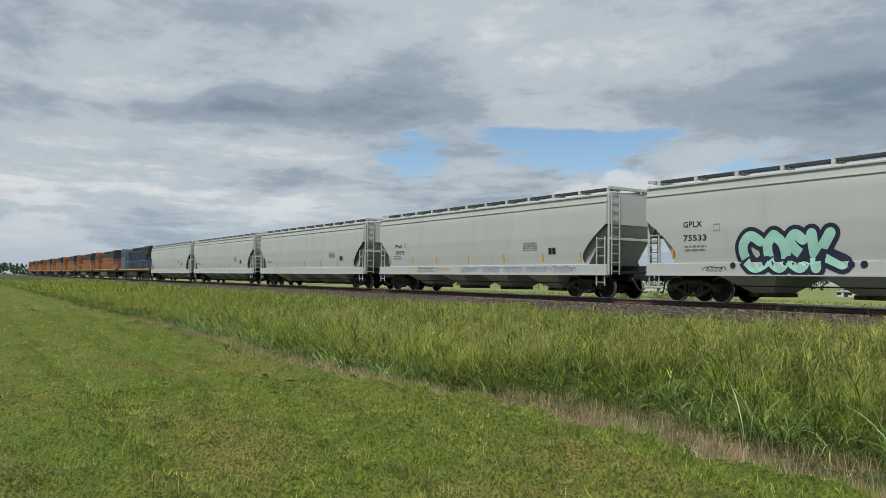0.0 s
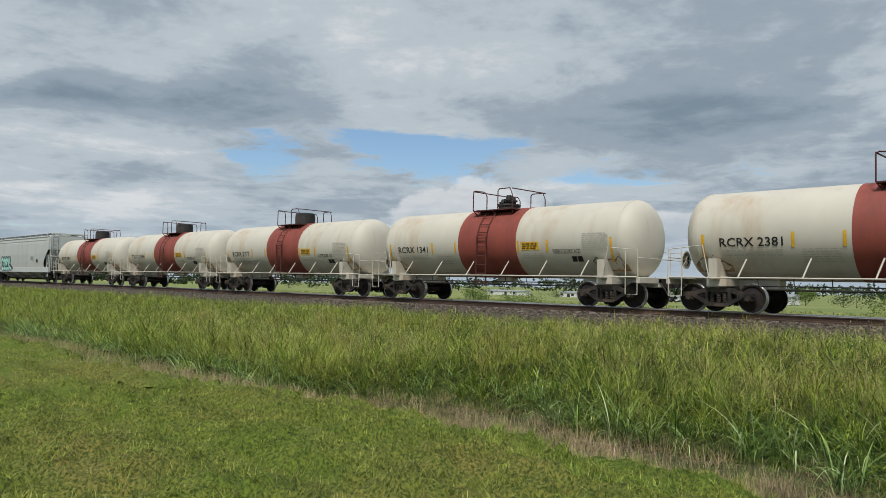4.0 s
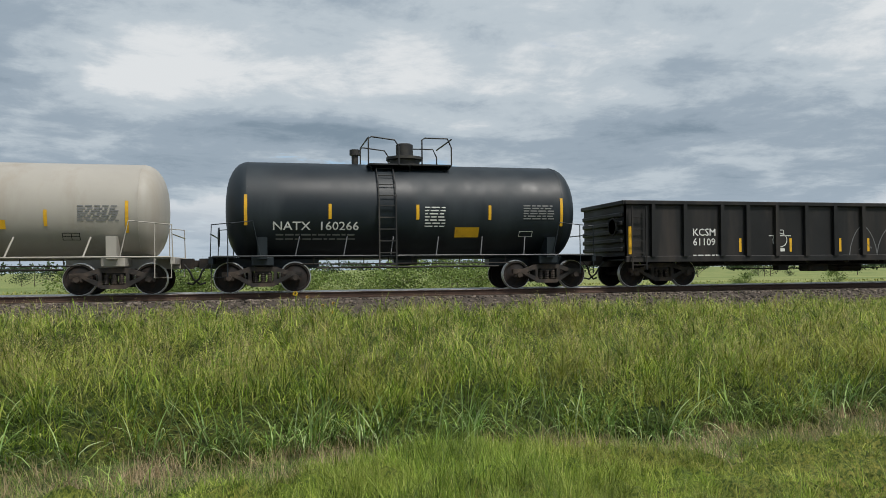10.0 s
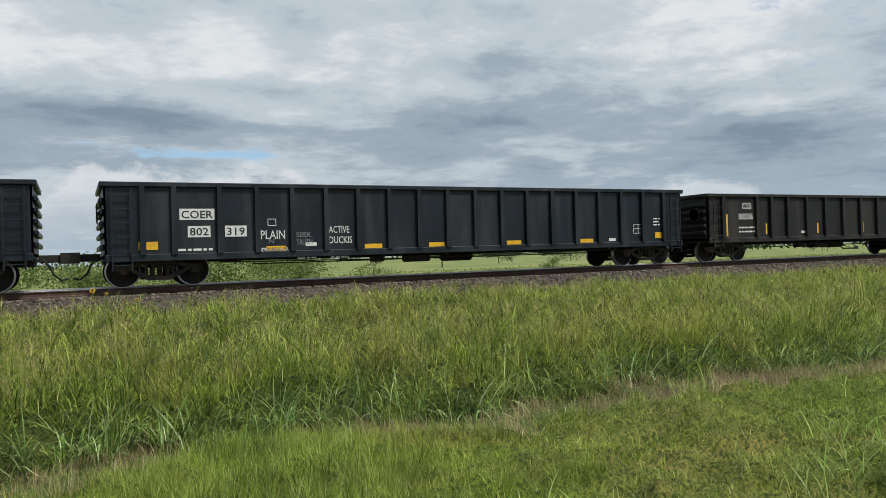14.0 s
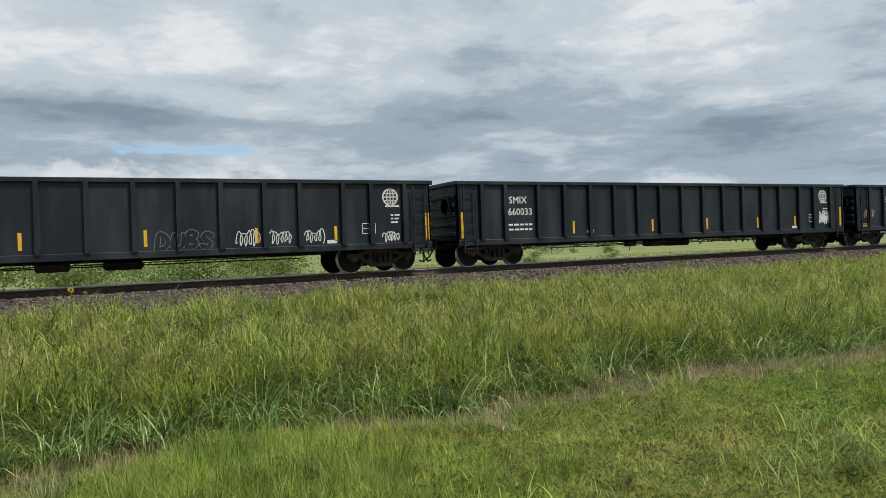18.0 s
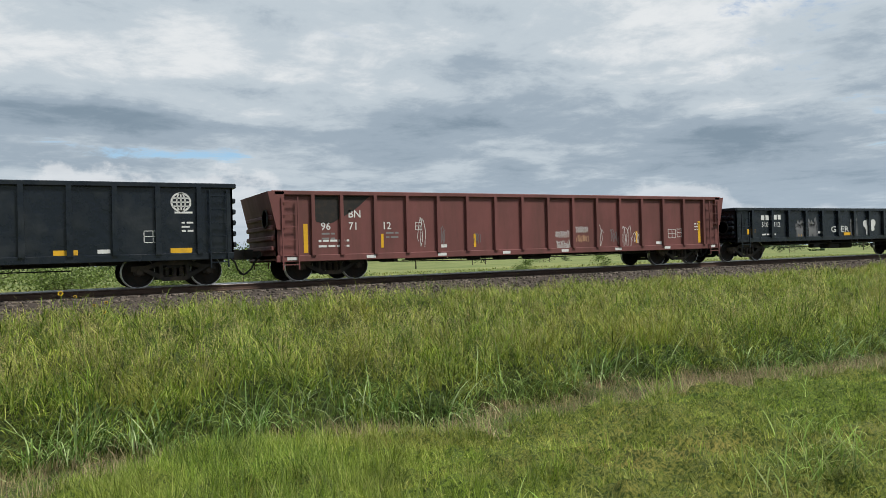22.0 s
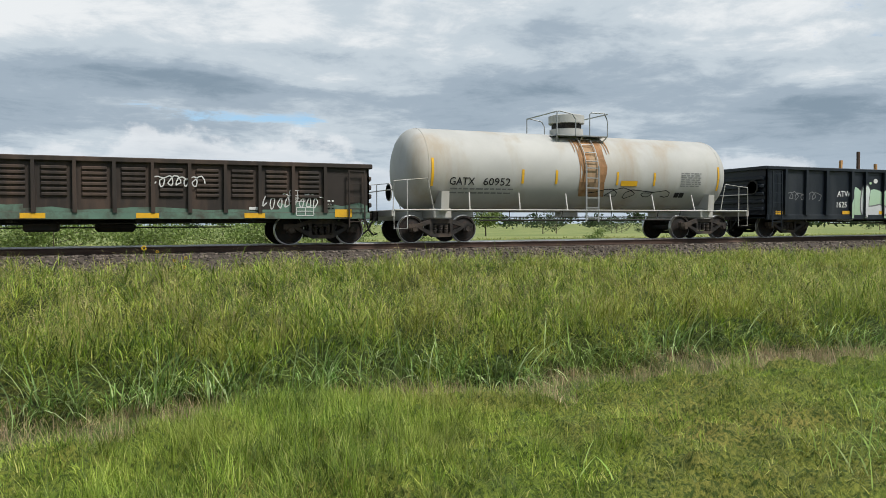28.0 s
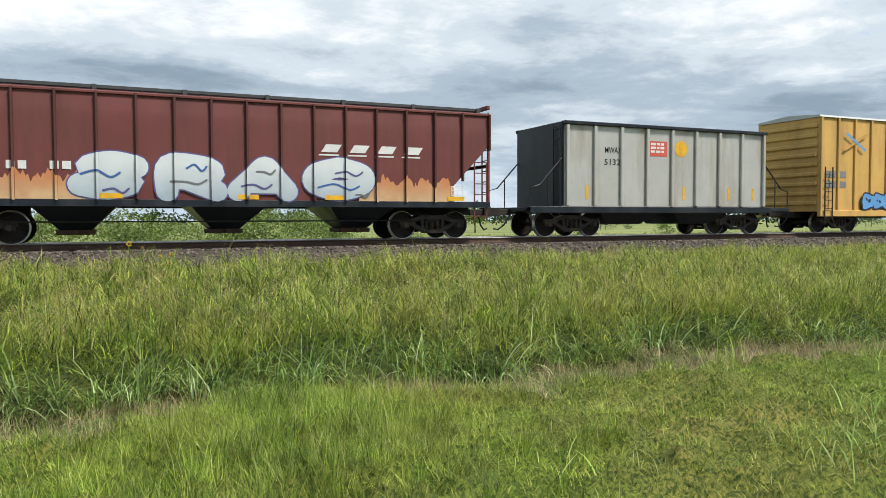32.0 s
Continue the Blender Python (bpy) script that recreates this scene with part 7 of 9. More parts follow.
bars(car, [(-4.4 + 0.3 * i, 1.04, 0.2, 0.08) for i in range(6)] + [(4.6 + 0.25 * i, 1.08, 0.18, 0.06) for i in range(6)], on_wall(1.58), MAT["grey_ink"])
scrawl(car, 5.0, 1.7, 0.7, 0.35, put, MAT["grey_ink"], 3, 7, 0.012)

# aged beige hopper with open end frames
car = covered_hopper(dict(length=17.84, mat=MAT["beige_paint"], bogies=7.43, mid=143.72, chutes=5, inset=0.62, hollow=1.0, seams=(0.30,), cut_z=3.5, cut_x=0.85, sill=0.98, sill_top=1.32, eave=3.98, roof=4.06, deck=4.30, bulge=0.10, brackets=12,
                          chute_mat=MAT["steel_dark"], label="aged beige-grey covered hopper car with rust bleeding from the eave"))
put = on_body(1.32, 3.98, 0.10)
for x0, x1, z in ((-7.4, -5.2, 3.66), (2.2, 4.6, 3.72), (4.9, 7.6, 3.74), (-1.0, 0.2, 3.70)):
    q = Shape()
    for i in range(12):
        a, b = x0 + (x1 - x0) * i / 12, x0 + (x1 - x0) * (i + 1) / 12
        lo = [z - 0.10 - 0.06 * math.sin(2.1 * k + x0) - 0.04 * math.sin(5.3 * k) for k in (i, i + 1)]
        paint(q, car, [(a, lo[0]), (b, lo[1]), (b, z + 0.05), (a, z + 0.05)], put, 0.0)
    part("rust_stain", q, MAT["eave_rust"], car, "faint orange rust under the eave")
for x, w, txt in ((-6.5, 1.05, "TCMX"), (-5.05, 1.4, "460024")):
    bars(car, [(x, 2.10, w, 0.04), (x, 2.40, w, 0.04), (x, 2.10, 0.04, 0.34), (x + w - 0.04, 2.10, 0.04, 0.34)], put, MAT["black_ink"], "stencil_box")
    writing(car, txt, x + 0.1, 2.17, 0.19, put, MAT["black_ink"], wide=w - 0.2)
print_block(car, -6.35, 1.94, 0.9, 2, put, MAT["grey_ink"], gap=0.13, high=0.05, seed=5)
frame_box(car, -3.2, 2.12, 0.25, 0.25, put, MAT["black_ink"], cross=False)
for k, (x, w, m) in enumerate(((-4.6, 0.5, MAT["grey_ink"]), (-2.9, 0.62, MAT["black_ink"]), (2.85, 0.62, MAT["black_ink"]))):
    scrawl(car, x, 1.45, w, 0.46, put, m, 60 + k, (3, 4, 3)[k], 0.02)
scrawl(car, 1.25, 1.6, 0.55, 0.38, put, MAT["dark_rust_stain"], 9, 4, 0.08)
bars(car, [(0.37, 1.5, 0.34, 0.4), (-1.6, 1.62, 0.75, 0.2)], put, MAT["grey_ink"], "painted_patch")
bars(car, [(5.05, 1.62, 0.24, 0.2), (5.33, 1.62, 0.24, 0.2)], put, MAT["black_ink"], "stencil_box")
bars(car, [(x, 1.36, w, 0.07) for x, w in ((-7.0, 1.0), (-3.8, 0.8), (1.5, 0.8), (4.1, 0.7), (6.6, 0.7))], put, MAT["rust_stain"], "rust_stain")

# tan tank car
car, put = tank_car(dict(length=12.93, radius=1.33, centre=2.26, mat=MAT["tan_paint"], bogies=5.23, sill_end=6.8, mid=160.71, fit="domes", plat=0.80, fit_x=0.55, ladder_x=0.17, valve_dx=-0.65, vent_dx=-1.35,
                         fit_mat=MAT["tan_paint"], rail_mat=MAT["galv"], label="plain tan-grey tank car with black lettering"))
writing(car, "DBWX 1032", -5.06, 1.80, 0.24, put, MAT["black_ink"], wide=1.75)
print_block(car, -5.05, 1.63, 1.75, 2, put, MAT["grey_ink"], gap=0.15, high=0.055, seed=14)
print_block(car, -2.75, 1.77, 1.0, 4, put, MAT["grey_ink"], seed=15)
yellow_marks(car, (-5.65, 5.55), 1.62, put, high=0.86)
yellow_marks(car, (-3.28, -1.05, 1.68, 3.6), 1.8, put, high=0.43)
bars(car, [(2.08, 1.72, 0.63, 0.24)], put, MAT["yellow_mark"], "warning_plate", "yellow warning plate")
print_block(car, 4.4, 2.32, 1.0, 7, put, MAT["grey_ink"], gap=0.062, seed=16)
frame_box(car, 4.0, 1.4, 0.43, 0.22, put, MAT["black_ink"])
scrawl(car, -6.05, 1.9, 0.25, 0.9, put, MAT["black_ink"], 17, 4)

# short black tank car
car, put = tank_car(dict(length=10.35, radius=1.42, centre=2.32, mat=MAT["black_tank"], bogies=4.15, sill_end=5.55, mid=173.9, fit="domes", plat=1.22, fit_x=0.02, ladder_x=-0.75, valve_dx=0.0, vent_dx=-1.5, trim=MAT["black_tank"],
                         label="short black tank car with streaked sides and white lettering"))
writing(car, "NATX  160266", -3.87, 1.71, 0.24, put, MAT["white_ink"], wide=2.34)
print_block(car, -3.8, 1.54, 2.2, 2, put, MAT["grey_ink"], gap=0.14, high=0.05, seed=24)
yellow_marks(car, (-4.63, 4.45), 1.84, put, high=0.84)
yellow_marks(car, (-2.37, 0.1, 2.23), 2.02, put, high=0.42)
bars(car, [(1.25, 1.48, 0.72, 0.32)], put, MAT["yellow_mark"], "warning_plate", "dirty yellow warning plate")
print_block(car, 0.35, 2.35, 0.6, 7, put, MAT["white_ink"], gap=0.09, seed=25)
print_block(car, 3.3, 2.42, 0.95, 6, put, MAT["grey_ink"], gap=0.075, seed=26)
frame_box(car, 3.2, 1.5, 0.42, 0.18, put, MAT["white_ink"], cross=False)

# gondolas
GON = "dark gondolas in a row"


def gon(xl, xr, mark, num, label, mat="black_paint", ribs=17, bogies=8.15, bottom=0.72, top=2.70, up=(), flat=(), tall=(), name=(0, 0), number=(0, 0), split=0.0, big=0.23, globe=False, group=GON, clear=(), **more):
    """A gondola with its lettering: name and number give their places; up, flat and tall the places of yellow marks."""
    clear = list(clear)
    if mark or num:
        x = min(name[0] if mark else 99, number[0])
        clear.append((x, x + max(big * 0.95 * len(mark), big * 0.72 * len(num if not split else num[0]))))
    clear += [(x - 0.05, x + 0.1) for x in up] + [(x, x + 0.14) for x in tall]
    if split:
        clear.append((number[0] + split, number[0] + split + big * 2.2))
    car, put = gondola(dict(clear=clear, length=xr - xl, mid=(xl + xr) / 2, mat=MAT[mat], ribs=ribs, bogies=bogies, bottom=bottom, top=top, label=label, group=group, **more))
    h = (xr - xl) / 2
    if mark:
        writing(car, mark, name[0], name[1], big, put, MAT["white_ink"])
    if num and split:
        writing(car, num[0], number[0], number[1], big, put, MAT["white_ink"])
        writing(car, num[1], number[0] + split, number[1], big, put, MAT["white_ink"])
    elif num:
        writing(car, num, number[0], number[1], big, put, MAT["white_ink"])
    print_block(car, number[0], number[1] - 0.35, 0.95, 2, put, MAT["white_ink"], gap=0.16, high=0.06, seed=int(xl))
    yellow_marks(car, [x - 0.04 for x in up], bottom + 0.27, put, high=0.43)
    yellow_marks(car, flat, bottom + 0.17, put, flat=True)
    yellow_marks(car, tall, bottom + 0.22, put, high=0.84, wide=0.13)
    frame_box(car, h - 2.3, bottom + 0.45, 0.44, 0.32, put, MAT["white_ink"])
    bars(car, [(-h + 5.2, bottom + 0.28, 0.32, 0.1), (h - 3.4, bottom + 0.2, 0.3, 0.1)], put, MAT["white_ink"], "stencil_patch")
    print_block(car, h - 1.35, top - 1.05, 0.3, 3, put, MAT["white_ink"], gap=0.11, high=0.045, seed=int(xr))
    if globe:
        globe_sign(car, h - 1.35, top - 0.48, 0.24, put, MAT["white_ink"])
    return car, put, h


seven = (-9.0, -5.85, -3.05, -0.2, 2.6, 5.35, 8.1)
ups = (-5.15, -1.48, 1.36, 4.25, 6.57)
car, put, h = gon(180.39, 196.19, "KCSM", "61109", "dark brown-black gondola car with chalky white tags", "brown_black", 14, 6.45, 0.78, 2.60, up=(-3.98, -2.16, -0.31, 0.77, 2.64, 4.46, 6.29), tall=(-7.8, 7.68), name=(-5.62, 1.56), number=(-5.62, 1.26), big=0.22)
for k, (x0, x1) in enumerate(((0.0, 1.15), (1.05, 2.4))):
    s = Shape()
    arc_line(s, put, [(x0 + (x1 - x0) * t / 12, 0.72 + 1.15 * math.sin(math.pi * t / 12) ** 0.6) for t in range(13)], 0.03)
    arc_line(s, put, [(x0 + 0.4, 1.1), (x0 + 0.7, 1.3), (x0 + 0.9, 1.15)], 0.025)
    part("scrawl", s, GREY_SPRAY, car)
scrawl(car, 3.5, 0.95, 0.55, 1.15, put, WHITE_SPRAY, 72, 5, 0.025)
scrawl(car, 5.2, 0.9, 0.9, 0.3, put, WHITE_SPRAY, 73, 7, 0.02)
scrawl(car, 6.3, 1.5, 0.7, 0.3, put, GREY_SPRAY, 74, 6, 0.02)
s = Shape()
arc_line(s, put, [(-2.55 + 0.26 * math.cos(t * 0.5), 1.42 + 0.22 * math.sin(t * 0.5)) for t in range(14)], 0.03)
arc_line(s, put, [(-2.95, 1.56), (-2.15, 1.56)], 0.03)
arc_line(s, put, [(-2.7, 1.58), (-2.68, 1.74), (-2.42, 1.74), (-2.4, 1.58)], 0.025)
part("scrawl", s, WHITE_SPRAY, car)
car, put, h = gon(197.35, 216.82, "SMIX", "660515", "blue-black gondola car with low yellow marks", "navy_paint", 18, 8.15, 0.72, 2.74, flat=seven, name=(-7.77, 2.10), number=(-7.82, 1.67), globe=True)
car, put, h = gon(217.91, 237.24, "", ("519", "535"), "black gondola car with slanted white emblem bars", "black_paint", 16, 7.9, 0.80, 2.72, flat=(-9.0, -7.5, -4.6, -1.7, 1.1, 3.9, 8.2), number=(-7.54, 1.78), split=0.87, big=0.22)
bars(car, [(-7.44, 2.13, 0.18, 0.22), (-7.18, 2.13, 0.18, 0.22), (-6.66, 2.13, 0.18, 0.22), (-6.40, 2.13, 0.18, 0.22)], put, MAT["white_ink"], "emblem_block")
s = Shape()
for j in range(4):
    x = 2.1 + 0.86 * j
    s.add([put(x, 1.90), put(x + 0.52, 1.90), put(x + 0.66, 2.16), put(x + 0.14, 2.16)], [(0, 1, 2, 3)])
    s.add([put(x - 0.08, 1.80), put(x + 0.56, 1.80), put(x + 0.58, 1.84), put(x - 0.06, 1.84)], [(0, 1, 2, 3)])
part("emblem_bars", s, MAT["white_ink"], car, "slanted white emblem bars")
for x in np.linspace(-h + 0.9, h - 0.8, 13):
    bars(car, [(x, 2.60, 0.12, 0.08)], on_wall(1.60), MAT["white_ink"], "tarp_hook")
bars(car, [(-5.34, 1.36, 0.28, 0.2)], put, MAT["white_ink"], "stencil_patch")
frame_box(car, -5.25, 1.95, 0.18, 0.18, put, MAT["white_ink"], cross=False)
car, put, h = gon(238.81, 258.28, "", "", "black gondola car with boxed white lettering and tags", "black_paint", 19, 8.4, 0.70, 2.70, flat=(-5.65, -2.75, -0.65, 2.15, 5.1), number=(-8.0, 1.27), clear=((-7.92, -7.02), (-6.76, -6.18)))
for x in (-8.95, 8.45):
    bars(car, [(x, 0.97, 0.48, 0.21)], put, MAT["yellow_mark"], "reflector_strip")
for x, z, w, t in ((-7.92, 1.77, 0.90, "COER"), (-7.72, 1.31, 0.58, "802"), (-6.76, 1.31, 0.58, "319")):
    bars(car, [(x, z - 0.03, w, 0.30)], put, MAT["white_ink"], "stencil_patch")
    writing(car, t, x + 0.05, z + 0.02, 0.20, on_wall(1.512), MAT["black_ink"], wide=w - 0.1)
for t, x, z, w, hh, m in (("PLAIN", -5.80, 1.20, 0.68, 0.24, WHITE_SPRAY), ("N'", -5.58, 1.08, 0.18, 0.12, GREY_SPRAY), ("SIMPLE", -5.80, 0.74, 0.74, 0.22, WHITE_SPRAY), ("SEEK", -4.80, 1.24, 0.44, 0.13, MAT["grey_ink"]), ("TRUTH", -4.80, 1.02, 0.46, 0.15, MAT["grey_ink"]),
                         ("ACTIVE", -3.84, 1.34, 0.62, 0.20, WHITE_SPRAY), ("DUCKIS", -3.84, 1.04, 0.70, 0.20, WHITE_SPRAY)):
    writing(car, t, x, z, hh, put, m, wide=w)
scrawl(car, -5.80, 0.72, 0.72, 0.26, put, WHITE_SPRAY, 81, 6, 0.014)
print_block(car, -4.78, 0.62, 0.55, 1, put, MAT["white_ink"], high=0.05, seed=86)
print_block(car, -3.8, 0.62, 0.6, 1, put, MAT["white_ink"], high=0.05, seed=87)
frame_box(car, -5.6, 1.56, 0.24, 0.2, put, MAT["white_ink"], cross=False)
car, put, h = gon(259.65, 275.25, "CSS", "30236", "dark weathered gondola car with tall yellow end marks", "brown_black", 13, 6.4, 0.75, 2.58, up=(-4.65, -1.58, 1.36, 4.32), tall=(-6.9, 6.72), name=(-5.98, 2.03), number=(-6.19, 1.62))
car, put, h = gon(276.43, 296.31, "SMIX", "660942", "glossy blue-black gondola car with scuffed panels", "navy_paint", 18, 8.3, 0.74, 2.75, flat=seven, name=(-7.97, 2.14), number=(-8.04, 1.70), globe=True)
car, put, h = gon(297.25, 316.65, "SMIX", "660235", "black gondola car with grid emblem and white tags", "black_paint", 17, 8.15, 0.72, 2.75, up=ups, tall=(-9.66, 9.52), name=(-7.76, 2.03), number=(-7.81, 1.66), globe=True)
stroke_letters(car, "DUBS", even(1.6, 3.1, 4), 0.88, 1.36, put, MAT["black_paint"], GREY_SPRAY, 0.11, 0.02)
for j in range(3):
    scrawl(car, 3.7 + 0.95 * j, 0.95, 0.6, 0.45, put, WHITE_SPRAY, 92 + j, 5, 0.025)
scrawl(car, 8.1, 0.95, 0.5, 0.3, put, WHITE_SPRAY, 95, 5, 0.03)
car, put, h = gon(317.62, 337.19, "SMIX", "660033", "black gondola car with grid emblem and pale scribbles", "black_paint", 17, 8.15, 0.72, 2.75, up=ups, tall=(-9.66, 9.55), name=(-7.8, 2.05), number=(-7.85, 1.66), globe=True)
scrawl(car, h - 1.6, 1.1, 0.7, 0.6, put, WHITE_SPRAY, 96, 8, 0.045)
car, put, h = gon(338.18, 357.69, "SMIX", "660341", "black gondola car with silver and yellow spray tags", "black_paint", 17, 8.15, 0.72, 2.75, up=(-4.08, 4.32), flat=(-9.3, 9.0), name=(-7.59, 2.0), number=(-7.63, 1.61), globe=True, clear=((-5.64, -5.15),))
stroke_letters(car, "SEDE", even(1.6, 4.1, 4, 0.08), 0.74, 1.66, put, SILVER_SPRAY, SILVER_SPRAY, 0.30, 0.03, seed=6, label="faint silver sprayed letter")
for j, (x, z, m) in enumerate(((-9.2, 1.3, TAN_SPRAY), (-6.4, 1.7, GREY_SPRAY), (-5.75, 0.80, WHITE_SPRAY), (-4.85, 0.75, WHITE_SPRAY), (-3.95, 0.85, WHITE_SPRAY), (-0.3, 1.2, ORANGE_SPRAY), (0.9, 1.2, WHITE_SPRAY), (7.0, 1.5, WHITE_SPRAY), (8.2, 1.4, TAN_SPRAY))):
    scrawl(car, x, z, 0.75, 0.36, put, m, 100 + j, 6, 0.028)
writing(car, "STAY", -5.62, 1.36, 0.15, put, WHITE_SPRAY, wide=0.42)
writing(car, "OUT", -5.45, 1.18, 0.14, put, WHITE_SPRAY, wide=0.32)
car, put, h = gon(358.97, 378.46, "SMIX", "660920", "glossy blue-black gondola car with grid emblem", "navy_paint", 18, 8.25, 0.74, 2.74, flat=seven, name=(-7.67, 2.13), number=(-7.76, 1.69), globe=True)
# oxide red gondola with flared ends
car, put, h = gon(379.64, 397.57, "", "", "dull red gondola car with flared ends and white scribbles", "dull_red", 16, 7.2, 0.60, 2.58, up=(-2.4, 4.6), tall=(-8.15, 7.8), number=(-7.7, 1.48), group="", rib_w=0.06)
writing(car, "BN", -6.75, 1.84, 0.22, put, MAT["white_ink"])
writing(car, "96", -7.62, 1.48, 0.22, put, MAT["white_ink"])
writing(car, "71", -6.75, 1.48, 0.22, put, MAT["white_ink"])
writing(car, "12", -5.62, 1.48, 0.22, put, MAT["white_ink"])
yellow_marks(car, (-5.72,), 0.92, put, high=0.42)
print_block(car, -5.55, 1.34, 0.42, 2, put, MAT["grey_ink"], gap=0.13, high=0.05, seed=124)
print_block(car, -7.6, 1.34, 0.44, 2, put, MAT["grey_ink"], gap=0.14, high=0.05, seed=125)
frame_box(car, -4.55, 1.44, 0.24, 0.24, put, MAT["white_ink"])
frame_box(car, 6.2, 1.02, 0.40, 0.34, put, MAT["white_ink"])
for j, (x, z, w, hh, m, n) in enumerate(((-4.45, 0.95, 0.22, 0.95, WHITE_SPRAY, 2), (-3.72, 1.0, 0.22, 0.6, GREY_SPRAY, 3), (-2.4, 1.02, 0.2, 0.34, GREY_SPRAY, 3), (0.85, 1.12, 0.62, 0.26, WHITE_SPRAY, 8), (0.9, 0.72, 0.60, 0.32, WHITE_SPRAY, 8),
                                        (1.75, 1.28, 0.55, 0.24, WHITE_SPRAY, 7), (1.8, 0.95, 0.5, 0.28, TAN_SPRAY, 7), (2.65, 0.72, 0.35, 0.9, WHITE_SPRAY, 2), (3.35, 0.9, 0.30, 0.6, GREY_SPRAY, 3), (3.75, 0.74, 0.55, 0.85, WHITE_SPRAY, 4), (4.4, 0.9, 0.42, 0.4, WHITE_SPRAY, 3))):
    scrawl(car, x, z, w, hh, put, m, 120 + j, n, 0.016)
# scorched corner
for x0, x1, low in ((-7.93, -7.05, (1.98, 1.72, 1.68, 1.66, 1.70, 1.80)), (-6.93, -6.02, (1.86, 1.96, 2.06, 2.20, 2.36, 2.50))):
    n = len(low)
    xs = [x0 + (x1 - x0) * i / (n - 1) for i in range(n)]
    part("scorched_patch", Shape().add([put(x, z) for x, z in zip(xs, low)] + [put(x, 2.52) for x in xs], [(i, i + 1, n + i + 1, n + i) for i in range(n - 1)]), MAT["steel_dark"], car, "dark scorched paint")
for k in (-1, 1):
    q = Shape().prism([(k * (h - 0.25), 1.5), (k * (h - 0.02), 1.5), (k * (h + 0.22), 2.58), (k * (h - 0.25), 2.58)][::k], "y", -1.59, 1.59)
    part("flared_end", q, MAT["dull_red"], car)
bars(car, [(x, 0.62, 0.3, 0.09) for x in np.linspace(-h + 0.3, h - 0.6, 8)], on_wall(1.57), MAT["white_ink"], "stencil_patch")
# low blue-black gondola with tags
car, put, h = gon(398.61, 414.08, "", ("510", "112"), "low blue-black gondola car covered in white tags", "navy_paint", 13, 6.6, 0.80, 2.16, flat=(-3.9, -0.7, 3.2), number=(-6.2, 1.40), split=0.8, big=0.20, group="")
bars(car, [(-6.23, 1.68, 0.2, 0.2), (-5.95, 1.68, 0.2, 0.2), (-5.42, 1.70, 0.18, 0.2), (-5.17, 1.70, 0.18, 0.2)], put, MAT["white_ink"], "emblem_block")
for x in (-7.1, 6.15):
    bars(car, [(x, 1.1, 0.48, 0.22)], put, MAT["yellow_mark"], "reflector_strip")
for j, (x, w) in enumerate(((-4.0, 0.5), (-3.2, 0.6), (-0.2, 0.5), (2.7, 0.5))):
    scrawl(car, x, 0.85, w, 1.0, put, GREY_SPRAY, 140 + j, 9, 0.035)
writing(car, "GLER", -1.6, 1.13, 0.26, put, WHITE_SPRAY, wide=1.3)
for j, (a, l, w) in enumerate(((2.75, 0.50, 0.18), (1.75, 0.42, 0.15), (0.45, 0.54, 0.19), (-0.35, 0.42, 0.13), (-2.0, 0.46, 0.16), (-2.9, 0.36, 0.11))):
    c, q = math.cos(a), math.sin(a)
    rim = [(l * (0.52 + 0.48 * math.cos(t)), w * math.sin(t)) for t in (6.2832 * i / 14 for i in range(14))]
    part("sprayed_petal", Shape().add([on_wall(1.509 + 0.003 * j)(1.22 + u * c - v * q, 1.36 + u * q + v * c) for u, v in rim], [tuple(range(14))]), WHITE_SPRAY, car, "white sprayed petal")
spray_blobs(car, 4.0, 4.4, 1.35, 1.75, put, PINK, GREY_SPRAY, 35, 1)
# tall dark gondola with peeling paint
car, put, h = gon(415.1, 430.62, "BN", "0035", "tall dark gondola car with peeling paint and rust", "peeling", 15, 6.4, 0.72, 3.06, flat=(-5.2, -3.2, -1.5, 0.65, 2.4, 4.25, 6.5), name=(-6.22, 1.49), number=(-5.1, 1.49), big=0.22, group="")
bars(car, [(-7.0, 1.0, 0.42, 0.2)], put, MAT["yellow_mark"], "reflector_strip")
def peeled_material(name, under, pale, rust, amount):
    """Old paint that has come away in streaky scraps, down to pale primer and rust."""
    m = material(name, under, 0.65, grain=0.25, scale=1.2)
    nt = m.node_tree
    N, link = nt.nodes.new, nt.links.new
    base = nt.nodes["Principled BSDF"].inputs["Base Color"]
    c = base.links[0].from_socket
    co, mp = N("ShaderNodeTexCoord"), N("ShaderNodeMapping")
    mp.inputs["Scale"].default_value = (1.0, 1.0, 0.38)
    link(co.outputs["Object"], mp.inputs[0])
    for tone, scale, cut in ((rust, 4.5, 0.50), (pale, 7.0, amount)):
        n, r, x = N("ShaderNodeTexNoise"), N("ShaderNodeMapRange"), N("ShaderNodeMix")
        n.inputs["Scale"].default_value, n.inputs["Detail"].default_value, n.inputs["Roughness"].default_value = scale, 10, 0.68
        link(mp.outputs[0], n.inputs[0])
        r.inputs[1].default_value, r.inputs[2].default_value, r.inputs[4].default_value = cut, cut + 0.06, 0.85
        link(n.outputs[0], r.inputs[0])
        x.data_type = "RGBA"
        link(r.outputs[0], x.inputs[0])
        link(c, x.inputs[6])
        x.inputs[7].default_value = (*tone, 1)
        c = x.outputs[2]
    link(c, base)
    return m


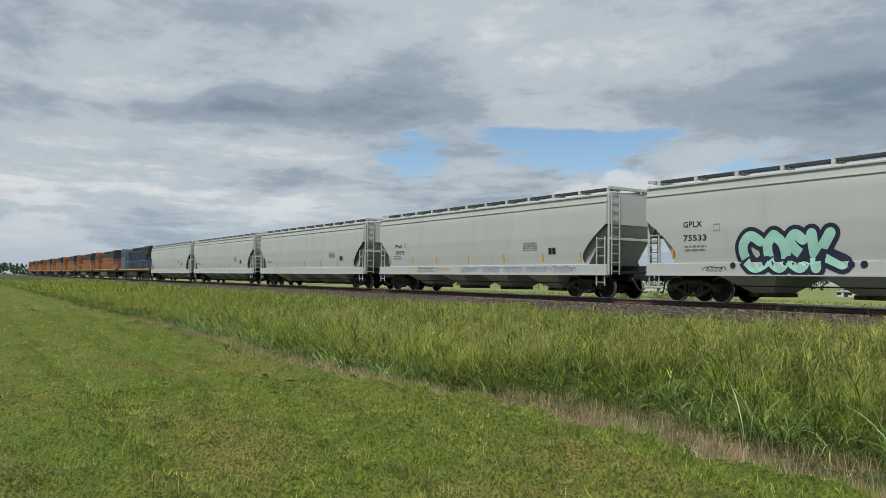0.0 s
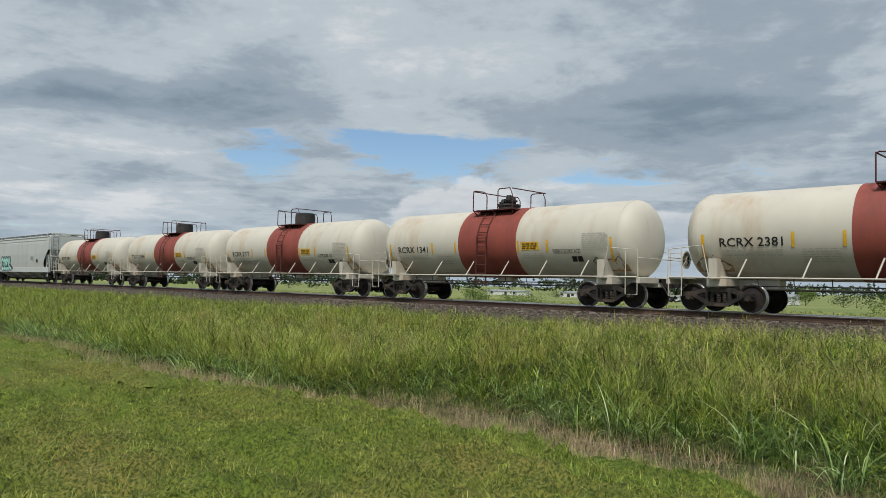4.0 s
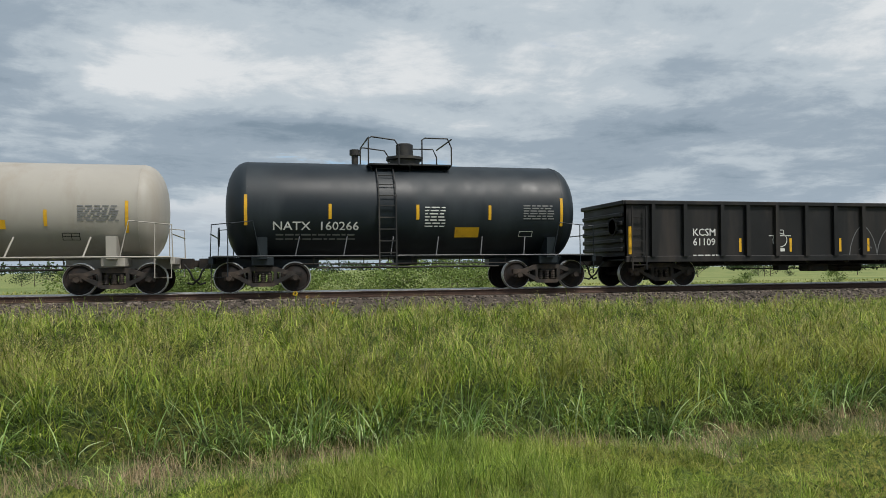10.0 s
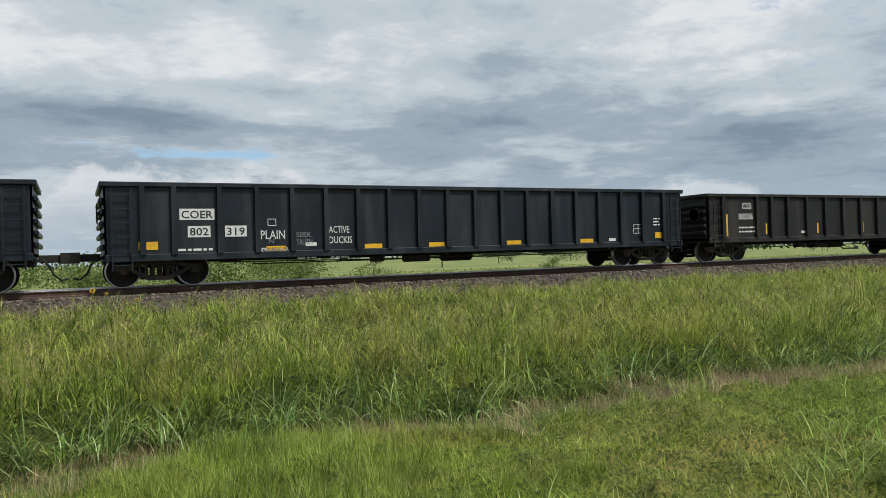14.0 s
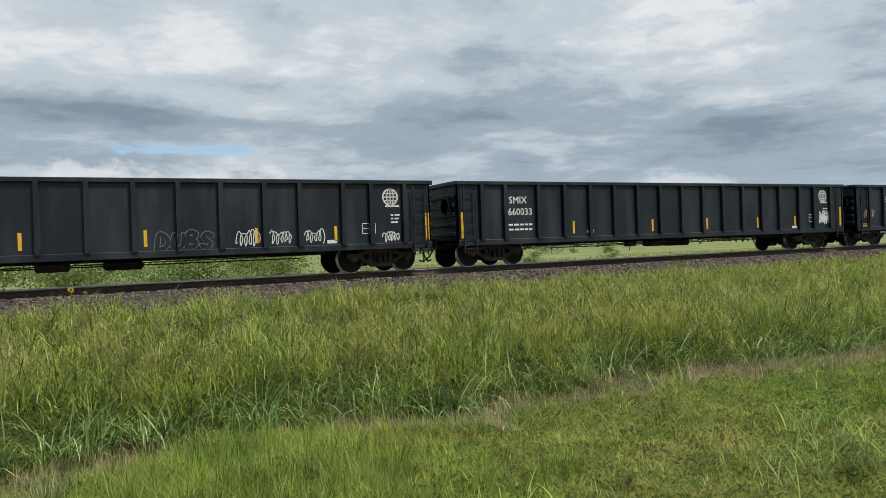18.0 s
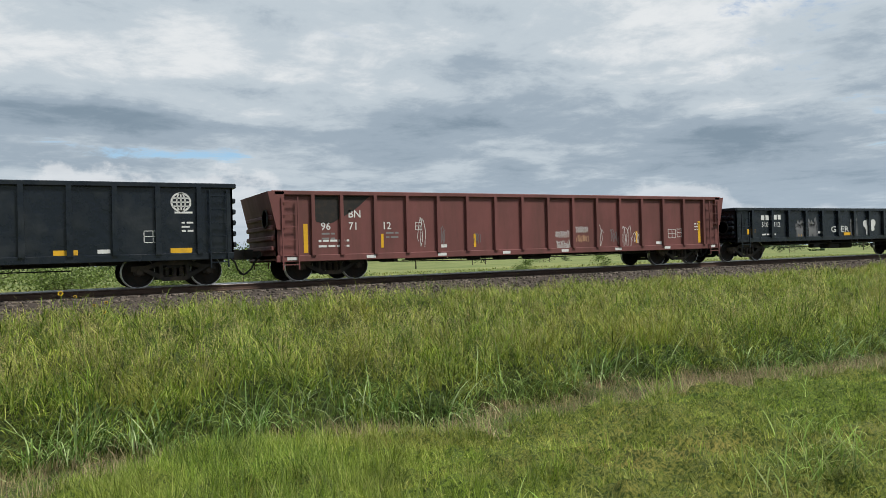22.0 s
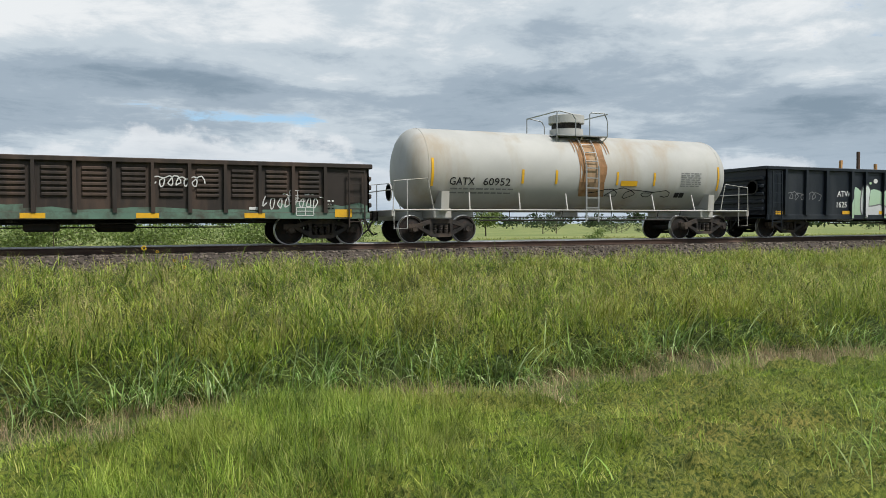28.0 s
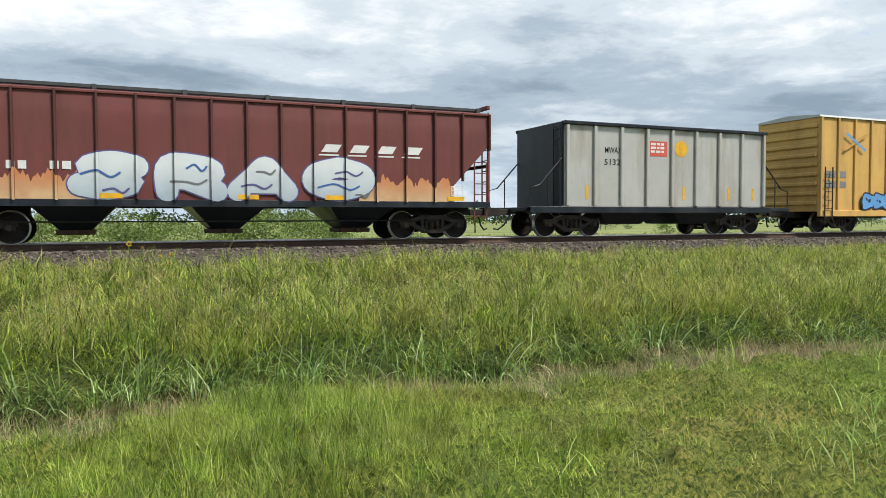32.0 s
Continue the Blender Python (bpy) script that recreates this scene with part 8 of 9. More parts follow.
r = random.Random(300)
PEEL = peeled_material("peeling_paint_scraps", (0.020, 0.016, 0.014), (0.235, 0.195, 0.135), (0.075, 0.048, 0.034), 0.495)
PEEL_TOP = peeled_material("cream_peeling_scraps", (0.03, 0.02, 0.016), (0.42, 0.33, 0.22), (0.13, 0.05, 0.03), 0.46)


def peeled_patch(x0, x1, z0, z1, mat):
    n = 10
    top = [(x0 + (x1 - x0) * i / n, z1 + r.uniform(-0.22, 0.12)) for i in range(n + 1)]
    q = Shape().add([put(a, z0) for a, b in top] + [put(a, b) for a, b in top], [(i, i + 1, n + 2 + i, n + 1 + i) for i in range(n)])
    part("peeled_patch", q, mat, car, "scraps of pale peeling paint")


for i in range(4, 13):
    x = -h + 0.9 + (2 * h - 1.8) * i / 14
    peeled_patch(x + 0.08, x + (2 * h - 1.8) / 14 - 0.08, 0.92, r.uniform(1.9, 2.45), PEEL)
peeled_patch(-5.6, -4.35, 1.85, 2.75, PEEL_TOP)
# low rusted red gondola with belly
car, put, h = gon(431.82, 447.28, "", "", "low rusted red gondola car with white sprayed letters", "rust_red", 15, 6.3, 0.63, 2.06, flat=(-4.97, 1.1, 3.9), number=(-4.3, 0.98), group="", belly=0.6, louvres=5, rib_in=0.6, pressed_bays=(1, 4, 9, 10, 12))
for x in (-6.87, 6.4):
    bars(car, [(x, 1.13, 0.48, 0.22)], on_wall(1.508), MAT["yellow_mark"], "reflector_strip")
over = on_wall(1.508)
writing(car, "AT", -4.58, 1.23, 0.2, over, MAT["white_ink"])
writing(car, "SF", -3.94, 1.23, 0.2, over, MAT["white_ink"])
writing(car, "74", -4.5, 0.95, 0.2, over, MAT["white_ink"])
writing(car, "272", -3.94, 0.95, 0.2, over, MAT["white_ink"])
for c, x, w in zip("DAWN", (-1.84, -0.83, 0.17, 1.19), (0.60, 0.66, 0.70, 0.66)):
    writing(car, c, x, 1.02, 0.68, over, WHITE_SPRAY, wide=w)
scrawl(car, -6.9, 1.42, 0.7, 0.45, over, WHITE_SPRAY, 161, 8, 0.04)
scrawl(car, -3.0, 0.78, 0.9, 0.32, over, PURPLE_SPRAY, 162, 8, 0.05)
scrawl(car, -1.95, 0.76, 0.65, 0.3, over, ORANGE_SPRAY, 163, 8, 0.05)

# long black tank car before the green gondola
car, put = tank_car(dict(length=16.3, radius=1.45, centre=2.45, mat=MAT["black_tank"], bogies=6.75, sill_end=8.45, mid=456.78, fit="domes", plat=1.0, ladder_x=0.2, fit_x=-0.6, valve_dx=0.1, vent_dx=-0.7, trim=MAT["black_tank"],
                         label="long clean black tank car with white lettering"))
writing(car, "MULX  700824", -6.2, 1.90, 0.25, put, MAT["white_ink"], wide=2.05)
print_block(car, -6.1, 1.72, 1.7, 2, put, MAT["white_ink"], gap=0.14, high=0.05, seed=44)
frame_box(car, -3.6, 2.05, 0.24, 0.24, put, MAT["white_ink"], cross=False)
yellow_marks(car, (-7.1, 7.55), 1.93, put, high=0.84)
yellow_marks(car, (-3.8, -1.76, 1.4, 4.5), 2.05, put, high=0.5)
bars(car, [(-1.55, 2.06, 0.75, 0.25)], put, MAT["yellow_mark"], "warning_plate", "yellow warning plate")
print_block(car, 2.4, 2.2, 0.7, 5, put, MAT["white_ink"], seed=45)
print_block(car, 6.3, 2.5, 0.9, 7, put, MAT["white_ink"], seed=46)

# louvred gondola, green below
car, put, h = gon(465.91, 481.18, "", "", "old rust-brown gondola car with faded green lower panels", "teal_rust", 15, 6.35, 0.76, 2.27, number=(-6.7, 1.0), group="", louvres=6, rib_in=1.3, rib_w=0.05)
s = Shape()
r = random.Random(9)
for x0, x1, z1 in ((-h + 0.05, -h + 2.9, 1.50), (-h + 2.9, -h + 6.5, 1.08), (-h + 6.5, h - 2.6, 1.02), (h - 2.6, h - 0.05, 1.15)):
    n = 10
    top = [(x0 + (x1 - x0) * i / n, z1 + r.uniform(-0.06, 0.06)) for i in range(n + 1)]
    s.add([put(a, 0.74) for a, b in top] + [put(a, b) for a, b in top], [(i, i + 1, n + 2 + i, n + 1 + i) for i in range(n)])
part("green_paint_patch", s, MAT["teal"], car, "faded green paint")
s = Shape().box(-h, h, -1.575, -1.555, 0.74, 0.91)
part("green_sill_paint", s, MAT["teal"], car, "faded green paint")
over = on_wall(1.512)
writing(car, "B", -6.46, 1.34, 0.20, over, MAT["white_ink"])
writing(car, "N", -5.68, 1.34, 0.20, over, MAT["white_ink"])
writing(car, "565", -6.76, 0.97, 0.21, over, MAT["white_ink"])
writing(car, "600", -6.06, 0.97, 0.21, over, MAT["white_ink"])
for x in (-7.45, 6.6):
    bars(car, [(x, 0.78, 0.5, 0.22)], on_wall(1.585), MAT["yellow_mark"], "reflector_strip")
yellow_marks(car, (-3.9, -1.2, 1.4, 4.1), 0.76, on_wall(1.585), flat=True)
frame_box(car, 5.5, 0.82, 0.5, 0.24, on_wall(1.585), MAT["white_ink"])
scrawl(car, -6.7, 1.3, 0.4, 0.6, on_wall(1.514), WHITE_SPRAY, 171, 7, 0.03)
scrawl(car, h - 3.0, 1.05, 1.6, 0.4, on_wall(1.514), WHITE_SPRAY, 172, 8, 0.03)
scrawl(car, 1.8, 1.6, 1.2, 0.3, on_wall(1.56), WHITE_SPRAY, 173, 6, 0.03)

# rust-stained white tank car
car, put = tank_car(dict(length=12.6, radius=1.33, centre=2.28, mat=MAT["stained_white"], bogies=5.2, sill_end=6.95, mid=488.83, fit="drum", plat=1.0, fit_x=0.0, ladder_x=0.12,
                         fit_mat=MAT["stained_white"], rail_mat=MAT["galv"], label="dirty white tank car with orange rust down its middle"))
writing(car, "GATX", -5.0, 1.77, 0.24, put, MAT["black_ink"], wide=0.86)
writing(car, "60952", -3.85, 1.77, 0.24, put, MAT["black_ink"], wide=0.96)
print_block(car, -4.95, 1.62, 2.2, 2, put, MAT["grey_ink"], gap=0.14, high=0.05, seed=54)
yellow_marks(car, (-5.62, 5.55), 1.72, put, high=0.86)
yellow_marks(car, (-2.5, -1.25, 1.15, 2.7), 1.85, put, high=0.45)
bars(car, [(1.35, 1.83, 0.68, 0.18)], put, MAT["yellow_mark"], "warning_plate", "yellow warning plate")
print_block(car, 3.9, 2.3, 0.9, 7, put, MAT["grey_ink"], seed=55)
r = random.Random(6)
for i in range(9):
    x = -0.45 + 0.18 * i + r.uniform(-0.06, 0.06)
    zt, zb, w = 3.55, r.uniform(1.5, 2.9) + 0.3 * abs(i - 4) / 4, r.uniform(0.04, 0.10)
    n = 8
    st = Shape().add([put(x + w * (1 - 0.7 * k / n) * a, zt + (zb - zt) * k / n) for k in range(n + 1) for a in (-0.5, 0.5)], [(2 * k, 2 * k + 1, 2 * k + 3, 2 * k + 2) for k in range(n)])
    part("rust_run", st, MAT["dull_rust_film"], car, "rust run below the dome")
band = Shape()
rim = [-0.26, 0.72]
band.add([put(a + 0.05 * math.sin(k * 1.7 + a), 3.5 - 0.26 * k) for k in range(9) for a in rim], [(2 * k, 2 * k + 1, 2 * k + 3, 2 * k + 2) for k in range(8)])
part("rust_band", band, MAT["dull_rust_film"], car, "broad brown rust film behind the ladder")
scrawl(car, 0.35, 1.40, 3.0, 0.38, put, MAT["black_ink"], 58, 4, 0.03)
bars(car, [(3.75, 1.42, 0.2, 0.2), (3.97, 1.42, 0.2, 0.2)], put, MAT["black_ink"], "stencil_box")

# black gondola under a long painted mural
car, put, h = gon(496.58, 515.7, "ATW", "1625", "black gondola car with a long pastel spray mural", "black_paint", 17, 7.95, 0.70, 2.64, flat=(-9.1,), name=(-5.86, 1.57), number=(-5.88, 1.15), big=0.22, group="")
n = 44
r = random.Random(12)
for x0, x1, zt, m, tone in ((-5.15, 1.5, 1.85, MINT_FADE, "pale green sprayed ground"), (1.4, 9.3, 2.05, HAZE_FADE, "pale blue sprayed haze")):
    field = Shape()
    top = [(x0 + (x1 - x0) * i / n, 0.72 + (zt - 0.72 + 0.16 * math.sin(i * 0.75) * math.sin(i * 0.31) + r.uniform(-0.07, 0.07)) * min(1, (i + 1) / 3, (n - i + 1) / 3) ** 0.6) for i in range(n + 1)]
    paint_strip(field, car, [(a, min(2.4, b)) for a, b in top], [(a, 0.72) for a, b in top], put, 0.0)
    part("spray_field", field, m, car, tone)
over = on_wall(1.512)
stroke_letters(car, "LARC", ((-4.65, -3.15), (-3.3, -1.75), (-1.9, -0.45), (-0.6, 0.75)), 0.73, 2.0, over, SILVER_FADE, GREY_SPRAY, 0.44, 0.05, 0.03, 5)
stroke_letters(car, "MONKS", ((1.65, 3.2), (3.0, 4.25), (4.05, 5.35), (5.15, 6.55), (6.3, 7.9)), 0.73, 1.98, over, PINK_FADE, LINE_DARK, 0.38, 0.06, 0.10, 8)
for k, x in enumerate((-4.0, -3.7, -2.6, -1.9, 0.2, 0.5, 2.6, 4.6)):
    d = Shape()
    rr = 0.07 + 0.05 * (k % 3)
    paint(d, car, [(x + rr * math.cos(t * 0.628), 2.12 + 0.09 * (k % 2) + rr * 0.8 * math.sin(t * 0.628)) for t in range(10)], over, 0.0)
    part("spray_dot", d, (MINT_PALE, WHITE_SPRAY)[k % 2], car)
yellow_marks(car, (-5.6, -3.5, -1.2, 1.6, 3.9, 6.1, 8.5), 0.88, on_wall(1.538), flat=True)
scrawl(car, 8.1, 0.75, 1.2, 0.35, over, LINE_BLUE, 43, 7, 0.05)
scrawl(car, 8.1, 1.15, 1.0, 0.3, over, SKY_SPRAY, 44, 7, 0.05)
scrawl(car, -8.6, 1.4, 1.8, 0.4, put, GREY_SPRAY, 181, 6, 0.03)
for k, (x, z, d) in enumerate(((-3.5, 3.2, 0.15), (-2.3, 3.6, 0.0), (-1.1, 3.1, -0.12), (1.0, 3.55, 0.02))):
    q = Shape().prism([(x - 0.05, 0.9), (x + 0.05, 0.9), (x + d + 0.05, z), (x + d - 0.05, z)], "y", 0.3, 0.4)
    part("upright_post", q, MAT["rusty"] if k % 2 else MAT["rust_stain"], car)

# cream hopper with outlined tags
car = covered_hopper(dict(length=18.6, mat=MAT["beige_paint"], bogies=7.75, mid=526.05, chutes=4, cut_z=2.52, cut_x=1.2, cut_low=1.65, sill=0.88, sill_top=1.25, eave=3.92, roof=4.0, deck=4.18, seams=(0.32, 0.42), brackets=13,
                          label="cream covered hopper car with long black outlined tags"))
put = on_body(1.25, 3.92, 0.06)
writing(car, "INEX", -7.55, 2.32, 0.22, put, MAT["black_ink"], wide=0.70)
writing(car, "0084", -7.55, 1.92, 0.20, put, MAT["black_ink"], wide=0.82)
print_block(car, -7.5, 1.72, 1.5, 2, put, MAT["grey_ink"], gap=0.13, high=0.05, seed=64)
frame_box(car, -6.3, 2.2, 0.25, 0.25, put, MAT["grey_ink"], cross=False)
for k, (a, b, txt) in enumerate(((-5.75, -2.2, "RUINR"), (-1.6, 2.6, "CUIENT"), (2.75, 6.4, "PURE"))):
    stroke_letters(car, txt, even(a, b, len(txt), 0.06), 0.96, 2.08 + 0.06 * k, put, MAT["beige_paint"], MAT["black_ink"], 0.26, 0.035, 0.12, 61 + k, "black outlined bubble letter")
for k, x in enumerate((-6.4, -5.9, -3.9, -1.6, 1.6, 2.8, 5.0, 7.6)):
    c = Shape().add([(lambda a, b: (put(a, b)[0], put(a, b)[1] - 0.012, b))(x + 0.14 * math.cos(t * 0.785), 1.1 + 1.15 * (k % 2) + 0.12 * math.sin(t * 0.785)) for t in range(8)], [tuple(range(8))])
    part("spray_dot", c, SKY_SPRAY, car)
yellow_marks(car, (-8.3, -4.9, -1.2, 2.2, 4.8, 8.0), 1.02, on_wall(1.58), flat=True)
print_block(car, 4.65, 2.5, 1.4, 5, put, MAT["grey_ink"], seed=66)
scrawl(car, -7.8, 1.0, 0.7, 0.5, put, MAT["black_ink"], 67, 7, 0.03)

# ribbed red hopper
# its ribs take the darker red to paint in the shadow along their edges
car = covered_hopper(dict(length=15.7, mat=MAT["ox_red"], bogies=6.1, mid=544.33, chutes=3, seams=(), slope_mat=MAT["black_paint"], cut_low=1.14, hollow=1.0, cut_z=2.9, cut_x=1.7, sill=0.98, sill_top=1.12, eave=3.82, roof=3.90, deck=4.02, bulge=0.0, ribs=18, rib_half=0.03, rib_mat=MAT["ox_red_dark"], brackets=8, bracket_mat=MAT["dark_deck"],
                          sill_mat=MAT["black_paint"], chute_mat=MAT["black_paint"], label="ribbed oxide red hopper car with silver sprayed letters"))
put = on_wall(1.560)
s = Shape()
for j in range(4):
    x = 2.5 + 0.83 * j
    s.add([put(x, 2.50), put(x + 0.46, 2.50), put(x + 0.60, 2.72), put(x + 0.14, 2.72)], [(0, 1, 2, 3)])
    s.add([put(x - 0.08, 2.40), put(x + 0.5, 2.40), put(x + 0.52, 2.44), put(x - 0.06, 2.44)], [(0, 1, 2, 3)])
part("emblem_bars", s, MAT["white_ink"], car, "slanted white emblem bars")
bars(car, [(-5.2, 1.85, 0.18, 0.2), (-4.95, 1.85, 0.18, 0.2), (-4.27, 1.86, 0.2, 0.2), (-4.0, 1.86, 0.2, 0.2)], on_wall(1.566), MAT["white_ink"], "emblem_block")
n = 60
r = random.Random(17)
for x0, x1 in ((-6.5, -3.3), (3.6, 6.6)):
    field = Shape()
    top = [(x0 + (x1 - x0) * i / n, 1.72 + 0.12 * math.sin(i * 0.5) + r.uniform(-0.10, 0.10)) for i in range(n + 1)]
    paint_strip(field, car, top, [(a, 1.1) for a, b in top], put, 0.0)
    part("spray_field", field, TAN_FADE, car, "tan sprayed ground")
over = on_wall(1.566)
stroke_letters(car, "SRAO", ((-3.95, -1.95), (-2.0, 0.05), (-0.15, 1.95), (1.85, 4.2)), 1.14, 2.36, over, CHROME_FADE, VIOLET_LINE, 0.56, 0.035, 0.04, 71)
for k, (x, z, w) in enumerate(((-3.6, 1.75, 0.9), (-3.1, 1.35, 0.6), (-1.5, 1.6, 0.9), (-1.1, 1.95, 0.5), (0.3, 1.5, 0.8), (0.7, 1.9, 0.5), (2.4, 1.5, 1.2), (2.9, 1.9, 0.8), (3.5, 1.3, 0.4))):
    d = Shape()
    ribbon(d, car, [(x, z), (x + w * 0.4, z + 0.10 - 0.05 * (k % 3)), (x + w * 0.75, z - 0.06), (x + w, z + 0.05)], 0.05, over, 0.022)
    part("spray_detail", d, (LINE_BLUE, VIOLET_LINE, GREY_SPRAY)[k % 3], car)
yellow_marks(car, (-6.3, -3.2, 0.2, 2.6, 6.4), 1.15, on_wall(1.584), flat=True)
frame_box(car, 6.5, 1.3, 0.4, 0.3, on_wall(1.572), MAT["white_ink"])


# bare metal ballast hopper
def ballast_hopper(mid, half=4.44):
    car = new_car("ballast_hopper_car", "bare grey metal hopper car with black ends", "train car", "", mid)
    alu, black = MAT["alu"], MAT["black_paint"]
    z0, z1 = 1.02, 3.68
    for sy in (-1, 1):
        y0, y1 = sorted((sy * 1.44, sy * 1.5))
        part("side_wall", Shape().box(-half, half, y0, y1, z0, z1), alu, car)
        for i in range(9):
            x = -half + 0.1 + (2 * half - 0.2) * i / 8
            a, b = sorted((sy * 1.5, sy * 1.6))
            part("rib", Shape().box(x - 0.06, x + 0.06, a, b, z0, z1, 0.015), alu, car)
        a, b = sorted((sy * 1.40, sy * 1.62))
        part("top_chord", Shape().box(-half - 0.05, half + 0.05, a, b, z1, z1 + 0.12, 0.02), black, car)
        part("side_sill", Shape().box(-half - 1.3, half + 0.3, min(sy * 1.3, sy * 1.55), max(sy * 1.3, sy * 1.55), 0.78, 1.0, 0.02), black, car)
    for k in (-1, 1):
        x0, x1 = sorted((k * half, k * (half + 0.05)))
        part("end_wall", Shape().box(x0, x1, -1.5, 1.5, z0, z1 + 0.1), black, car)
        ladder(car, k * (half + 0.1), -1.2, 0.8, z1, black, along="y")
        q = Shape()
        for y in (-1.45, 1.45):
            q.tube([(k * (half + 0.05), y, 2.6), (k * (half + 0.9), y, 1.7), (k * (half + 1.25), y, 1.6), (k * (half + 1.25), y, 0.9)], 0.025)
            q.tube([(k * (half + 0.6), y, 2.0), (k * (half + 0.6), y, 0.9)], 0.022)
        part("end_railing", q, black, car)
        part("end_platform", Shape().box(min(k * half, k * (half + 1.3)), max(k * half, k * (half + 1.3)), -1.5, 1.5, 0.85, 0.98, 0.01), black, car)
    for x in (-1.6, 1.6):
        q = Shape()
        for sy in (-1, 1):
            q.add([(x - 1.5, sy * 1.4, 1.0), (x + 1.5, sy * 1.4, 1.0), (x + 0.7, sy * 0.9, 0.4), (x - 0.7, sy * 0.9, 0.4)], [(0, 1, 2, 3)])
        for k in (-1, 1):
            q.add([(x + k * 1.5, -1.4, 1.0), (x + k * 1.5, 1.4, 1.0), (x + k * 0.7, 0.9, 0.4), (x + k * 0.7, -0.9, 0.4)], [(0, 1, 2, 3)])
        part("outlet_hopper", q, black, car)
    put = on_wall(1.508)
    writing(car, "MWAX", -2.84, 2.80, 0.2, put, MAT["black_ink"], wide=0.70)
    writing(car, "5132", -2.86, 2.40, 0.2, put, MAT["black_ink"], wide=0.65)
    bars(car, [(-1.0, 2.75, 0.8, 0.52)], put, spray_material("red_plate", (0.55, 0.10, 0.07)), "sign_plate", "small red sign plate")
    print_block(car, -0.92, 3.13, 0.62, 3, on_wall(1.512), MAT["white_ink"], gap=0.13, high=0.08, seed=77)
    c = Shape().add([put(0.42 + 0.28 * math.cos(t * 0.35), 3.04 + 0.28 * math.sin(t * 0.35)) for t in range(18)], [tuple(range(18))])
    part("yellow_dot", c, MAT["yellow_mark"], car, "round yellow dot")
    for k, x in enumerate((-3.6, 0.5, 2.6, 3.8)):
        bars(car, [(x, 1.25, 0.1, 0.45)], put, MAT["yellow_mark"], "reflector_strip")
    for x in (-half + 0.3, half - 0.6):
        bogie(car, x * 0.93)
    draft_gear(car, half + 1.2)


ballast_hopper(559.38)


# yellow boxcar
def boxcar(mid, half=8.2):
    car = new_car("box_car", "yellow ribbed high box car with rust and tags", "train car", "", mid)
    m = MAT["yellow_box"]
    z0, z1 = 0.85, 4.55
    part("body", Shape().box(-half, half, -1.48, 1.48, z0, z1, 0.02), m, car)
    part("roof", Shape().prism([(-1.55, z1), (1.55, z1), (1.5, z1 + 0.08), (0, z1 + 0.2), (-1.5, z1 + 0.08)], "x", -half - 0.05, half + 0.05), MAT["grey_paint"], car)
    for sy in (-1, 1):
        for i in range(18):
            x = -half + 0.06 + (2 * half - 0.12) * i / 17
            a, b = sorted((sy * 1.48, sy * 1.56))
            part("rib", Shape().box(x - 0.05, x + 0.05, a, b, z0 + 0.02, z1 - 0.02, 0.012), m, car)
        a, b = sorted((sy * 1.48, sy * 1.55))
        part("door", Shape().box(-1.5, 1.5, a, b, z0 + 0.15, z1 - 0.2, 0.02), m, car)
        part("side_sill", Shape().box(-half, half, min(sy * 1.4, sy * 1.56), max(sy * 1.4, sy * 1.56), z0 - 0.2, z0 + 0.05, 0.015), m, car)
    for k in (-1, 1):
        q = Shape()
        for i in range(9):
            z = z0 + 0.25 + 0.38 * i
            q.box(min(k * half, k * (half + 0.09)), max(k * half, k * (half + 0.09)), -1.4, 1.4, z, z + 0.17, 0.04)
        part("end_corrugation", q, m, car)
        ladder(car, k * (half - 0.4), -1.6, 0.5, 2.6, MAT["steel_dark"])
    put = on_wall(1.496)
    s = Shape()
    arc_line(s, on_wall(1.57), [(-6.9, 3.3), (-5.6, 3.95)], 0.12)
    part("spray_cross", s, ORANGE_SPRAY, car)
    s = Shape()
    arc_line(s, on_wall(1.574), [(-6.8, 3.95), (-5.7, 3.3)], 0.10)
    part("spray_cross", s, SKY_SPRAY, car)
    spray_blobs(car, -5.8, -3.9, 0.98, 1.6, on_wall(1.575), SKY_SPRAY, LINE_DARK, 203, 3)
    bars(car, [(-half + 0.3, 2.2, 0.6, 0.25), (-half + 1.0, 2.2, 0.5, 0.25), (-half + 0.3, 1.8, 0.6, 0.25), (-half + 1.0, 1.8, 0.5, 0.25)], put, MAT["grey_ink"], "lettering")
    part("underframe", Shape().box(-half, half, -0.3, 0.3, 0.6, 0.85, 0.02), MAT["steel_dark"], car)
    for x in (-half + 1.7, half - 1.7):
        bogie(car, x)
    draft_gear(car, half + 0.1)


boxcar(566.75 + 8.2)


# ---- distance: bushes, trees, sheds ----
LEAF = [turf("bush_leaves", [(0.11, 0.16, 0.04), (0.14, 0.20, 0.05), (0.17, 0.235, 0.06), (0.22, 0.27, 0.08)], (0.16, 0.21, 0.05)),
        turf("far_tree_leaves", [(0.022, 0.042, 0.016), (0.035, 0.062, 0.022), (0.05, 0.08, 0.03), (0.07, 0.10, 0.04)], (0.04, 0.065, 0.025))]
BARK = material("grey_brown_bark", (0.09, 0.07, 0.05), 0.9, grain=0.3, scale=5, bump=0.6)


